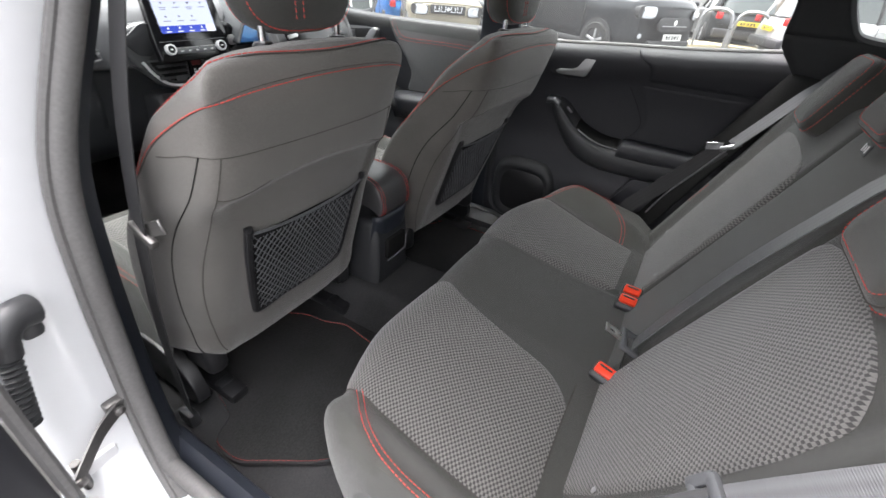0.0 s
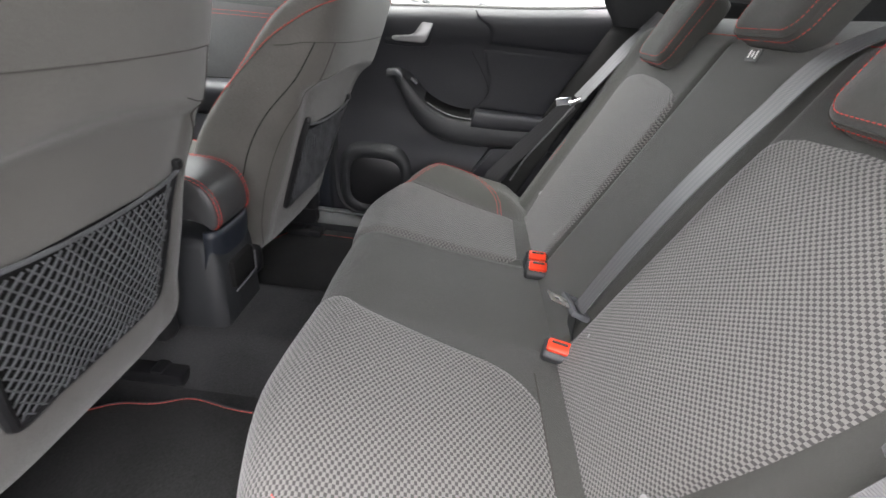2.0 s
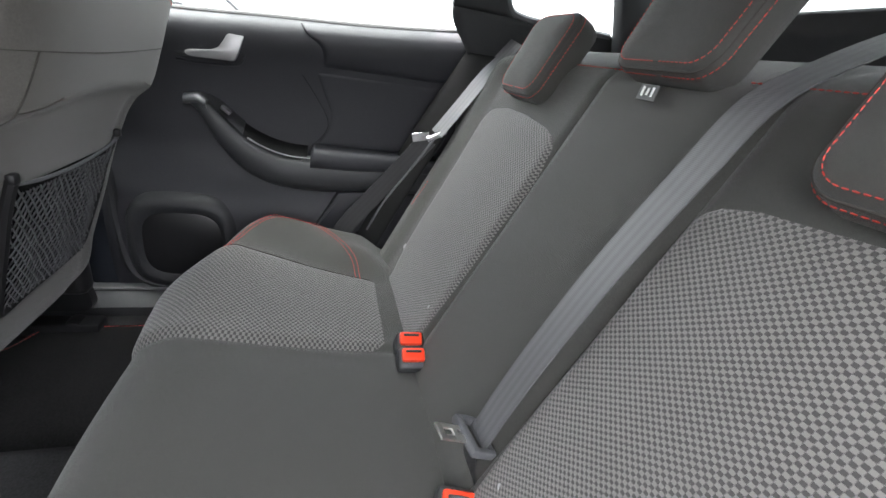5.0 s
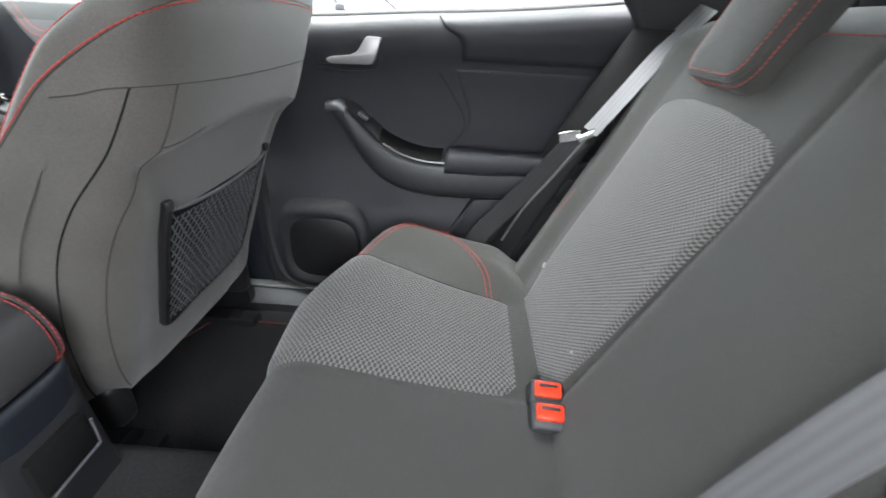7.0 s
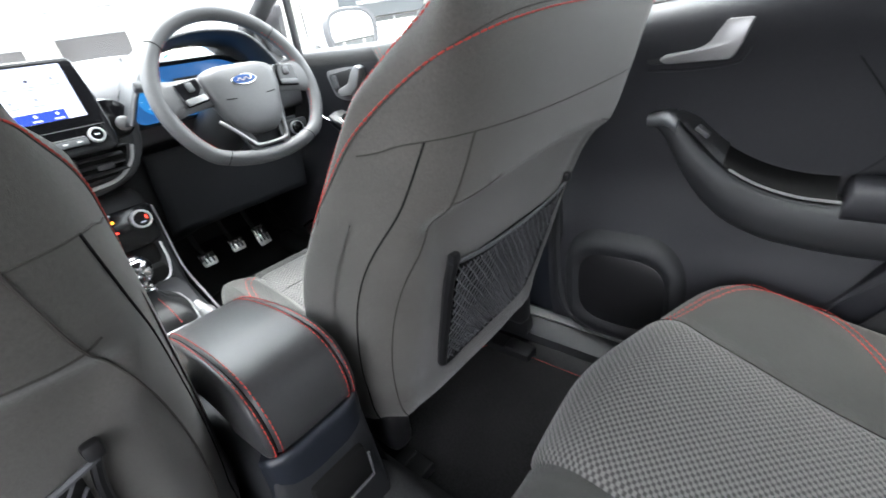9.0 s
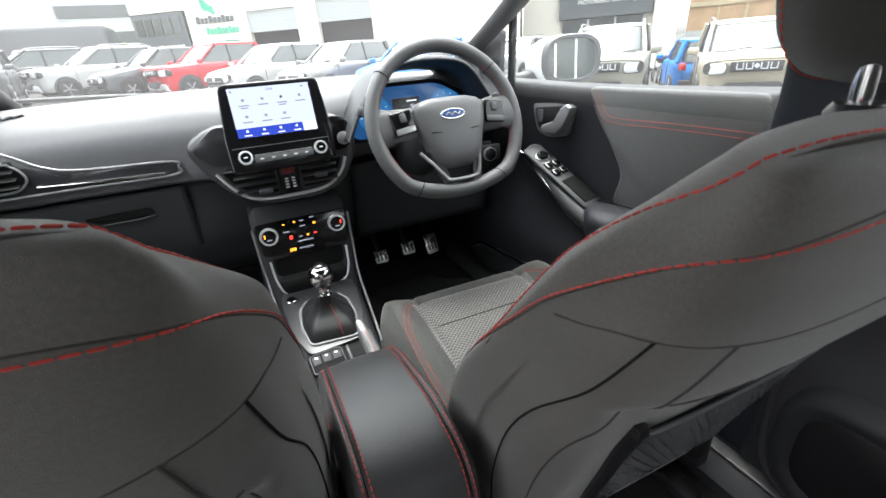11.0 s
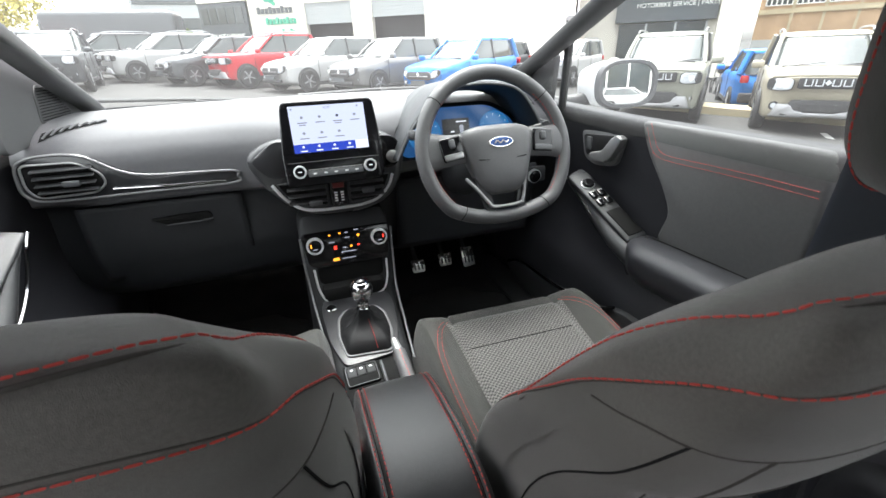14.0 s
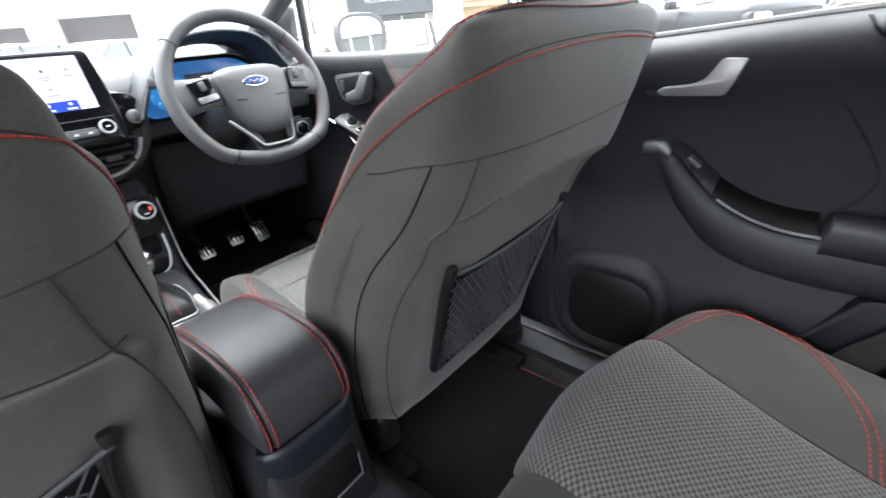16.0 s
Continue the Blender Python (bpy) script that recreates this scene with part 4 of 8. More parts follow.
def floor_mat(cx, cy, w, d, label, outline=None):
    t = thing("floor_mat", (cx, cy, 0.34), label, "floor mat", "floor mats")
    pts = outline or [(-w / 2, -d / 2), (w / 2, -d / 2), (w / 2, d * 0.28), (w * 0.30, d * 0.36), (w * 0.18, d / 2), (-w * 0.30, d / 2), (-w * 0.40, d * 0.38), (-w / 2, d * 0.30)]
    pts = rounded([(x - cx, y - cy) for x, y in pts] if outline else pts, 0.030, 7)
    m = pose(cx, cy, 0.3415)
    part("carpet", slab(pts, 0.006, m, 0.002), M_CARPET2, t, "dark worn mat carpet")
    rim = [m @ Vector((p[0] * 0.985, p[1] * 0.985, 0.0065)) for p in pts]
    part("edge_binding", tube(rim, 0.0035, 6, True), M_CARPET, t)
    if cy < 1:
        part("stitching", stitch([m @ Vector((p[0] * 0.972, p[1] * 0.972, 0.0075)) for p in pts + pts[:1]], 0.008, 0.0012, 0.0021), M_THREAD, t, "red edge stitching")
    return t


floor_mat(-0.42, 0.71, 0.445, 0.40, "black carpet mat with a red stitched edge behind the passenger seat", [(-0.640, 0.715), (-0.642, 0.640), (-0.60, 0.58), (-0.555, 0.505), (-0.50, 0.45), (-0.208, 0.45), (-0.206, 0.64), (-0.188, 0.735), (-0.217, 0.790), (-0.222, 0.86), (-0.27, 0.94), (-0.53, 0.92), (-0.556, 0.82), (-0.578, 0.745), (-0.615, 0.735)])
floor_mat(0.34, 0.71, 0.40, 0.40, "black carpet mat with a red stitched edge behind the driver's seat")
floor_mat(-0.36, 1.68, 0.44, 0.56, "black carpet mat in the passenger footwell")
floor_mat(0.38, 1.60, 0.44, 0.50, "black carpet mat under the pedals")

# right sill with its bright scuff strip, and the trim round the wheel arch
single("sill_right", loft([[(0.60, y, 0.36), (0.635, y, 0.385), (0.665, y, 0.39), (0.70, y, 0.375), (0.75, y, 0.36), (0.75, y, 0.28), (0.60, y, 0.28)] for y in np.linspace(0.12, 2.0, 20)]), M_PLAST, "black plastic door sill trim", "door sill", "structure")
part("scuff_strip", rbox((0.653, 0.66, 0.392), (0.030, 0.32, 0.006), 0.002), M_SILVER, bpy.data.objects["sill_right"], "satin metal scuff strip")
single("sill_left", loft([[(-0.648, y, 0.35), (-0.662, y, 0.40), (-0.680, y, 0.41), (-0.70, y, 0.395), (-0.715, y, 0.375), (-0.72, y, 0.28), (-0.648, y, 0.28)] for y in np.linspace(0.12, 2.0, 24)]), M_BLUETRIM, "dark plastic sill trim in the open door", "door sill", "structure")


def arch_trim(sg):
    def fn(u, v):
        z = 0.36 + 0.72 * v
        y = 0.205 - 0.36 * v ** 0.9 + 0.02 * math.sin(3.1 * v)
        return (sg * (0.600 + (0.075 - 0.02 * v) * u), y - 0.05 * (1 - u) ** 2 + 0.02 * u, z)
    return grid(fn, 14, 30)


for sg, nm in ((1, "right"), (-1, "left")):
    single("wheel_arch_trim_" + nm, arch_trim(sg), M_NETBACK, "black trim over the rear wheel arch beside the bench", "trim", "structure", solid=0.006)
# parcel shelf zone and body sides behind the bench
single("rear_bulkhead", rbox((0, -0.75, 0.72), (1.40, 0.04, 0.80), 0.02), M_CARPET, "black carpeted boot behind the rear bench", "wall", "structure")
single("parcel_shelf", rbox((0, -0.53, 1.065), (1.16, 0.42, 0.02), 0.008), M_CARPET, "black parcel shelf behind the rear bench", "shelf", "structure")
for sg, nm in ((1, "right"), (-1, "left")):
    single("boot_side_" + nm, rbox((sg * 0.70, -0.46, 0.70), (0.05, 0.62, 0.80), 0.02), M_PLAST, "black boot side trim", "wall", "structure")


def bar(path, half, material, name, label, cat="pillar", inward=(0, 0, 0)):
    """A trim bar with a rounded flat section along a path; half: (along y, along x)."""
    rings = []
    for p in path:
        ring = []
        for i in range(20):
            a = 2 * math.pi * i / 20
            c, s = math.cos(a), math.sin(a)
            ring.append(Vector(p) + Vector((math.copysign(abs(s) ** 0.6, s) * half[1], math.copysign(abs(c) ** 0.6, c) * half[0], 0)))
        rings.append(ring)
    return single(name, loft(rings), material, label, cat, "structure")


for sg, nm in ((1, "right"), (-1, "left")):
    foot = [(0.715, 2.06, 1.02), (0.675, 1.88, 1.12), (0.620, 1.55, 1.225), (0.565, 1.20, 1.345), (0.535, 1.0, 1.40)] if sg > 0 else [(-0.675, 2.14, 1.06), (-0.650, 2.02, 1.115), (-0.612, 1.715, 1.222), (-0.565, 1.36, 1.34), (-0.535, 1.0, 1.40)]
    bar(spline(foot, 24), (0.045, 0.026), M_APIL, "a_pillar_" + nm, "dark grey windscreen pillar trim")
    bar(spline([(sg * 0.56, 1.10, 1.375), (sg * 0.555, 0.6, 1.395), (sg * 0.56, 0.0, 1.375), (sg * 0.57, -0.45, 1.32)], 24), (0.05, 0.035), M_PILLAR, "roof_rail_" + nm, "dark grey roof rail trim over the doors", "roof rail")
bar(spline([(0.712, 0.785, 0.36), (0.714, 0.778, 0.60), (0.705, 0.762, 0.90), (0.672, 0.738, 1.10), (0.620, 0.722, 1.25), (0.57, 0.715, 1.39)], 24), (0.072, 0.018), M_BLUETRIM, "b_pillar_right", "dark trim of the pillar between the closed doors")


CF = curve1([0.90, 1.0, 1.056, 1.10, 1.13, 1.246, 1.33, 1.39], [-0.172, -0.166, -0.150, -0.118, -0.090, -0.066, -0.035, 0.01])
CB = curve1([1.175, 1.19, 1.255, 1.31, 1.39], [-0.222, -0.210, -0.170, -0.158, -0.175])


def c_pillar(sg, nm, back=0.0):
    """Dark pillar behind the rear door that runs down into the shoulder trim, with the quarter window's opening in it."""
    def side(y, z):
        return (sg * (0.664 - 0.36 * max(0, z - 1.08) - 0.012 * step(1.02, 1.10, z)), y + back, z)

    def strip_of(z0, z1, fa, fb, nu, nv):
        return grid(lambda u, v: side(fa(z0 + (z1 - z0) * v) + (fb(z0 + (z1 - z0) * v) - fa(z0 + (z1 - z0) * v)) * u, z0 + (z1 - z0) * v), nu, nv)
    cp = single("c_pillar_" + nm, join(strip_of(0.90, 1.175, CF, lambda z: -0.60 - back, 20, 20), strip_of(1.175, 1.39, CF, CB, 10, 22), strip_of(1.325, 1.39, CB, lambda z: -0.60 - back, 12, 6)), M_PILLAR, "dark grey trim of the rear roof pillar and shoulder", "pillar", "structure", solid=0.02)
    lip = [(CB(z), z) for z in np.linspace(1.32, 1.19, 12)] + [(-0.232, 1.178), (-0.30, 1.172), (-0.50, 1.172)]
    # lip coloured lighter than the pillar for the daylight that falls on it
    part("window_lip", tube([side(y, z) for y, z in spline(lip, 40)], 0.011, 8), M_PLASTL, cp, "quarter window lip, daylight on it put into a paler colour")
    bar([(sg * 0.60, -0.60, 1.06), (sg * 0.57, -0.50, 1.33)], (0.06, 0.03), M_PILLAR, "d_pillar_" + nm, "dark grey tailgate pillar trim")


c_pillar(1, "right")
c_pillar(-1, "left", -0.20)
single("ceiling", grid(lambda u, v: (-0.56 + 1.12 * u, 1.20 - 1.72 * v, 1.425 - 0.045 * (2 * u - 1) ** 2 - (0.055 if v < 0.5 else 0.05) * (2 * v - 1) ** 4), 24, 24), M_ROOF, "dark roof lining", "roof lining", "structure", solid=0.02)
single("roof_panel", grid(lambda u, v: (-0.62 + 1.24 * u, 1.24 - 1.88 * v, 1.475 - 0.05 * (2 * u - 1) ** 2 - (0.07 if v < 0.5 else 0.06) * (2 * v - 1) ** 4), 20, 20), M_PAINT, "white painted car roof", "car roof", "structure", solid=0.01)


def pane(name, quad, label, n=8, material=M_GLASS):
    a, b, c, d = (Vector(q) for q in quad)
    ob = single(name, grid(lambda u, v: (a.lerp(b, u)).lerp(d.lerp(c, u), v), n, n), material, label, "window", "structure")
    return ob


pane("window_1", ((-0.70, 2.10, 1.10), (0.70, 2.10, 1.10), (0.53, 1.20, 1.374), (-0.53, 1.20, 1.374)), "clear windscreen glass")
pane("window_2", ((0.705, 1.84, 1.03), (0.700, 0.79, 1.03), (0.59, 0.76, 1.375), (0.585, 1.18, 1.375)), "clear front door window glass")
pane("window_3", ((0.700, 0.70, 1.03), (0.690, -0.06, 1.08), (0.585, 0.01, 1.370), (0.595, 0.67, 1.375)), "clear rear door window glass")
pane("window_4", ((0.634, -0.215, 1.168), (0.634, -0.52, 1.168), (0.572, -0.50, 1.335), (0.572, -0.155, 1.335)), "small clear quarter window glass")
pane("window_5", ((-0.705, 1.84, 1.03), (-0.700, 0.86, 1.03), (-0.59, 0.82, 1.375), (-0.585, 1.18, 1.375)), "clear front passenger door window glass")
single("tailgate_trim", grid(lambda u, v: (-0.60 + 1.20 * u, -0.665 + 0.09 * v, 1.05 + 0.17 * v), 10, 6), M_PILLAR, "dark trim under the tailgate window", "trim", "structure", solid=0.02)
# the tint is added here to hold daylight off the seat backs
pane("window_6", ((-0.56, -0.575, 1.22), (0.56, -0.575, 1.22), (0.50, -0.50, 1.36), (-0.50, -0.50, 1.36)), "tailgate window glass, dark tint added to cut daylight", material=M_DIMGLASS)
pane("window_7", ((-0.634, -0.415, 1.168), (-0.634, -0.60, 1.168), (-0.572, -0.58, 1.335), (-0.572, -0.355, 1.335)), "small clear quarter window glass")

# body skin outside the cabin
for sg, nm in ((1, "right"), (-1, "left")):
    single("front_wing_" + nm, grid(lambda u, v: (sg * (0.80 + 0.06 * math.sin(math.pi * v)), 1.75 + 1.0 * u, 0.30 + 0.74 * v), 10, 10), M_PAINT, "white front wing of the car", "car body", "structure", solid=0.01)
    single("rear_wing_" + nm, grid(lambda u, v: (sg * (0.82 + 0.05 * math.sin(math.pi * v) - 0.06 * v), 0.02 - 0.85 * u - 0.10 * v * (1 - u), 0.30 + 0.76 * v), 10, 10), M_PAINT, "white rear wing of the car", "car body", "structure", solid=0.01)
single("bonnet", grid(lambda u, v: (-0.80 + 1.60 * u, 2.12 + 0.85 * v, 1.055 - 0.05 * (2 * u - 1) ** 2 - 0.10 * v * v), 16, 10), M_PAINT, "white bonnet of the car", "car body", "structure", solid=0.01)
scuttle = thing("windscreen_wipers", (0, 2.14, 1.06), "black wiper arms lying at the windscreen's foot", "wiper")
for a, b in (((-0.66, 2.10, 1.125), (-0.10, 2.13, 1.085)), ((-0.05, 2.115, 1.105), (0.55, 2.12, 1.100))):
    part("wiper_blade", tube(spline([a, tuple((Vector(a) + Vector(b)) / 2 + Vector((0, 0.005, 0.006))), b], 10), 0.007, 6), M_PLAST, scuttle)
    part("wiper_arm", tube([tuple((Vector(a) + Vector(b)) / 2), (b[0] + 0.02, 2.16, 1.07)], 0.008, 6), M_PLAST, scuttle)


# ---- open rear left door opening: painted pillar, seals, strap, boot ----
PE = curve1([0.30, 0.42, 0.53, 0.65, 0.785, 0.97, 1.174, 1.38], [-0.745, -0.722, -0.708, -0.697, -0.688, -0.666, -0.595, -0.51])
PY = curve1([0.26, 0.33, 0.40, 0.50, 0.62, 0.785, 0.97, 1.174, 1.38], [0.40, 0.62, 0.72, 0.775, 0.80, 0.805, 0.80, 0.775, 0.74])
zs = np.linspace(0.30, 1.38, 40)
pl = single("b_pillar_left", loft([[(PE(z) - 0.012, PY(z) + 0.004, z), (PE(z) - 0.10, PY(z) + 0.010, z), (PE(z) - 0.125, PY(z) + 0.03, z), (PE(z) - 0.13, PY(z) + 0.12, z), (PE(z) + 0.03, PY(z) + 0.12, z), (PE(z) + 0.03, PY(z) + 0.03, z)] for z in zs]), M_PAINT, "white painted body pillar in the open rear doorway", "pillar", "structure")
part("weather_seal", tube([(PE(z) + 0.004, PY(z) - 0.004, z) for z in zs], 0.019, 12), M_RUBBER, pl, "worn grey-brown rubber door seal")
part("seal_lip", tube([(PE(z) - 0.016, PY(z) - 0.008, z) for z in zs], 0.007, 8), M_RUBBER, pl)
part("inner_trim", loft([[(PE(z) + 0.018, PY(z) - 0.002, z), (PE(z) + 0.050, PY(z) + 0.018, z), (PE(z) + 0.062, PY(z) + 0.05, z), (PE(z) + 0.062, PY(z) + 0.11, z), (PE(z) + 0.02, PY(z) + 0.11, z)] for z in zs]), M_BLUETRIM, pl, "dark blue-black pillar trim")
# sill and rear frame of the opening
sl = single("door_sill_left_painted", loft([[(-0.725, y, 0.385 - 0.03 * step(0.55, 0.75, y)), (-0.80, y, 0.375 - 0.03 * step(0.55, 0.75, y)), (-0.83, y, 0.33), (-0.83, y, 0.22), (-0.70, y, 0.22), (-0.70, y, 0.36)] for y in np.linspace(-0.05, 0.80, 24)]), M_PAINT, "white painted sill of the open doorway", "door sill", "structure")
part("sill_seal", tube([(-0.722, y, 0.402) for y in np.linspace(0.02, 0.70, 20)], 0.016, 10), M_RUBBER, sl)
strapd = thing("door_check_strap", (-0.735, 0.78, 0.50), "worn steel check strap between pillar and open door", "door strap")
part("arm", loft([[Vector(p) + Vector(o) for o in ((0, 0, -0.014), (0, -0.005, -0.014), (0, -0.005, 0.014), (0, 0, 0.014))] for p in spline([(-0.738, 0.778, 0.540), (-0.775, 0.765, 0.530), (-0.812, 0.75, 0.505), (-0.838, 0.735, 0.490)], 14)]), M_STEEL, strapd)
part("bracket", rbox((-0.732, 0.785, 0.540), (0.045, 0.02, 0.034), 0.005), M_STEEL, strapd)
for p in ((-0.738, 0.772, 0.540), (-0.834, 0.731, 0.492)):
    part("rivet", lathe([(0.0, 0), (0.009, 0), (0.009, 0.006), (0.005, 0.009), (0.0, 0.009)], pose(*p, 90), 14), M_STEEL, strapd)
boot = thing("cable_boot", (-0.80, 0.79, 0.70), "black rubber cable boot between pillar and open door", "rubber boot")
part("elbow", join(tube(spline([(-0.765, 0.800, 0.785), (-0.79, 0.790, 0.790), (-0.81, 0.780, 0.775), (-0.818, 0.775, 0.745)], 16), lambda u: 0.024 - 0.004 * u, 16), rbox((-0.777, 0.80, 0.772), (0.030, 0.026, 0.062), 0.009)), M_PLAST, boot)
b0, b1 = Vector((-0.819, 0.774, 0.742)), Vector((-0.840, 0.765, 0.630))
for i in range(13):
    q, dq = b0.lerp(b1, i / 12), (b1 - b0).normalized()
    part("fold", tube([q - dq * 0.0045, q, q + dq * 0.0045], lambda u: 0.013 + 0.005 * math.sin(math.pi * u), 14), M_PLAST, boot)
ld = thing("rear_left_door", (-0.85, 0.72, 0.35), "open white rear door with dark inner trim", "car door", "car doors")
dm = Matrix.Translation((-0.835, 0.745, 0)) @ pose(0, 0, 0, 0, 0, 203)
part("door_shell", moved(rbox((0.52, -0.045, 0.70), (0.98, 0.05, 0.72), 0.02), dm), M_PAINT, ld)
part("inner_trim", moved(rbox((0.525, 0.008, 0.66), (0.97, 0.086, 0.64), 0.03), dm), M_DOORT, ld, "dark grey door trim panel")
part("edge_seal", moved(tube([(0.034, 0.040, z) for z in np.linspace(0.36, 0.98, 12)], 0.010, 8), dm), M_RUBBER, ld)
part("hinge", rbox((-0.80, 0.785, 0.455), (0.07, 0.04, 0.045), 0.006), M_PAINT, ld)
part("hinge_pin", cyl((-0.825, 0.765, 0.43), (-0.825, 0.765, 0.50), 0.008), M_STEEL, ld)

# passenger's belt on the left pillar
blt = thing("front_seat_belt", (-0.62, 0.80, 0.35), "black front seat belt hanging along the door pillar", "seat belt")
pb = spline([(-0.545, 0.70, 1.27), (-0.600, 0.715, 1.05), (-0.620, 0.755, 0.82), (-0.622, 0.80, 0.60), (-0.622, 0.815, 0.36)], 30)
part("webbing", strap([tuple(p) for p in pb], (0.15, 1, 0.15), 0.047), M_BELTK, blt)
part("tongue", join(rbox((-0.618, 0.735, 0.865), (0.014, 0.060, 0.016), 0.004, 2, pose(0, 0, 0, 20)), rbox((-0.612, 0.703, 0.885), (0.005, 0.05, 0.024), 0.0015, 1, pose(0, 0, 0, -25))), M_STEEL, blt, "chromed belt tongue")
part("anchor", rbox((-0.625, 0.815, 0.355), (0.025, 0.05, 0.04), 0.008), M_PLAST, blt)


# ---- right doors ----
def ydoor(pts, x, depth, r=0.004, seg=2):
    """A slab over an outline given as (y, z), set at x and standing into the cabin by depth."""
    m = Matrix(((0, 0, -1, x), (1, 0, 0, 0), (0, 1, 0, 0), (0, 0, 0, 1)))
    return slab(pts, depth, m, r, seg)


def door_skin(y0, y1, prof, sill, tilt=0.0):
    f = curve1([p[0] for p in prof], [p[1] for p in prof])

    def fn(u, v):
        y = y0 + (y1 - y0) * u
        zt = sill(y)
        z = 0.375 + (zt - 0.375) * v
        return (f(0.375 + 0.715 * v), y, z)
    return grid(fn, 60, 60)


DP = [(0.375, 0.672), (0.45, 0.655), (0.56, 0.648), (0.64, 0.655), (0.70, 0.685), (0.76, 0.705), (0.85, 0.706), (0.93, 0.698), (0.985, 0.684), (1.025, 0.669), (1.050, 0.668), (1.068, 0.676), (1.082, 0.694), (1.09, 0.716)]
rd = thing("rear_right_door", (0.69, 0.4, 0.38), "closed rear door with dark grey trim and a satin handle", "car door", "car doors")
rsill = curve1([-0.2, -0.1, 0.1, 0.34, 0.52, 0.80], [1.14, 1.128, 1.107, 1.090, 1.076, 1.062])
trim = part("trim_panel", door_skin(0.712, -0.16, DP, rsill), M_DOORT, rd, "dark grey moulded trim panel", solid=0.004)
part("door_shell", rbox((0.78, 0.36, 0.68), (0.10, 0.90, 0.72), 0.03), M_PAINT, rd)
# soft pad behind the curved crease, and the upper roll
skin_x = curve1([p[0] for p in DP], [p[1] for p in DP])


def on_door(y, z, lift):
    return (skin_x(0.375 + 0.715 * (z - 0.375) / (rsill(y) - 0.375)) - lift, y, z)


def door_pad(front, low, high, rise):
    """Padded field on the door's skin from a front edge back to the door's end, its rim rolled down."""
    def fn(u, v):
        w = low + (1.0 - low) * v if high is None else low + (high - low) * v
        y0 = front(w)
        y = y0 + (-0.155 - y0) * u
        z = w if high else low + (rsill(y) - 0.012 - low) * v
        rim = min(1.0, (y0 - y) / 0.022, (z - low) / 0.018, 1.0 if high is None else (high - z) / 0.018)
        return on_door(y, z, -0.003 + (rise + 0.003) * math.sqrt(max(0.0, 1 - (1 - max(rim, 0.0)) ** 2)))
    return grid(fn, 50, 30)


# soft pad behind the curved crease, and the upper roll
part("soft_pad", door_pad(curve1([0.80, 0.84, 0.88, 0.93, 0.985], [0.232, 0.205, 0.198, 0.216, 0.238]), 0.795, 0.988, 0.0035), M_DOORT, rd, "black soft-grain pad")
part("upper_roll", door_pad(curve1([0.995, 0.998, 0.9985, 1.0], [0.215, 0.235, 0.25, 0.272]), 0.995, None, 0.012), M_DOORT, rd, "black padded roll under the window")
# thin black tube draws the shade in the moulded crease
part("crease_shade", tube([(0.688, y, z) for y, z in spline([(0.315, 1.06), (0.275, 0.99), (0.225, 0.92), (0.198, 0.87), (0.205, 0.835), (0.238, 0.797)], 40)], 0.0008, 6), M_THREAD_K, trim)
# handle in its recess
hb = part("handle_bezel", ydoor(rounded([(0.535, 0.975), (0.395, 0.990), (0.372, 1.045), (0.535, 1.050)], 0.016, 6), 0.696, 0.020, 0.004), M_DOORK, rd)
part("door_handle", ydoor(rounded([(0.511, 0.986), (0.500, 0.979), (0.409, 0.981), (0.399, 1.0), (0.386, 1.036), (0.419, 1.037), (0.440, 1.006), (0.458, 0.998), (0.502, 0.993)], 0.005, 5), 0.676, 0.016, 0.002, 2), M_SILVER, hb, "satin silver door handle")
part("bezel_lip", tube([(0.677, y, z) for y, z in spline([(0.532, 0.968), (0.47, 0.967), (0.41, 0.972), (0.392, 0.985), (0.378, 1.030)], 24)], 0.0025, 6), M_DOORT, hb)
# armrest sweep: ridge, switch plate, cup and soft pad
ATOP = curve1([-0.14, 0.0, 0.12, 0.24, 0.29, 0.345, 0.40, 0.45, 0.485, 0.52], [0.772, 0.772, 0.772, 0.774, 0.776, 0.790, 0.820, 0.866, 0.897, 0.892])
ABOT = curve1([-0.14, 0.14, 0.27, 0.34, 0.405, 0.46, 0.49, 0.52], [0.700, 0.692, 0.692, 0.703, 0.738, 0.805, 0.860, 0.880])
AWID = curve1([-0.14, 0.10, 0.30, 0.42, 0.50, 0.52], [0.075, 0.083, 0.085, 0.074, 0.055, 0.040])


def arm_ring(y, zb, zt, w, e=0.6):
    m, h = (zb + zt) / 2, (zt - zb) / 2
    return [Vector((0.712 - (0.5 + 0.5 * math.copysign(abs(math.cos(a)) ** e, math.cos(a))) * w, y, m + math.copysign(abs(math.sin(a)) ** 0.7, math.sin(a)) * h)) for a in np.linspace(0, 2 * math.pi, 22, endpoint=False)]


arm = part("armrest", loft([arm_ring(y, ABOT(y), ATOP(y), AWID(y)) for y in np.linspace(0.52, -0.14, 46)]), M_DOORK, rd, "black sweeping armrest and pull")
part("ridge_tip", loft([arm_ring(y, ATOP(y) - 0.020, ATOP(y) + 0.004, AWID(y) + 0.004) for y in np.linspace(0.523, 0.470, 8)]), M_PLASTL, arm, "paler rounded tip")


def arm_shelf(y0, y1, lift, n=14):
    """The sloping top between the ridge and the door's skin."""
    return grid(lambda u, v: (0.712 - (AWID(y0 + (y1 - y0) * u) - 0.016) * v, y0 + (y1 - y0) * u, ATOP(y0 + (y1 - y0) * u) + 0.004 + 0.022 * (1 - v) ** 0.7 * step(0.49, 0.44, y0 + (y1 - y0) * u) + lift), n, 6)


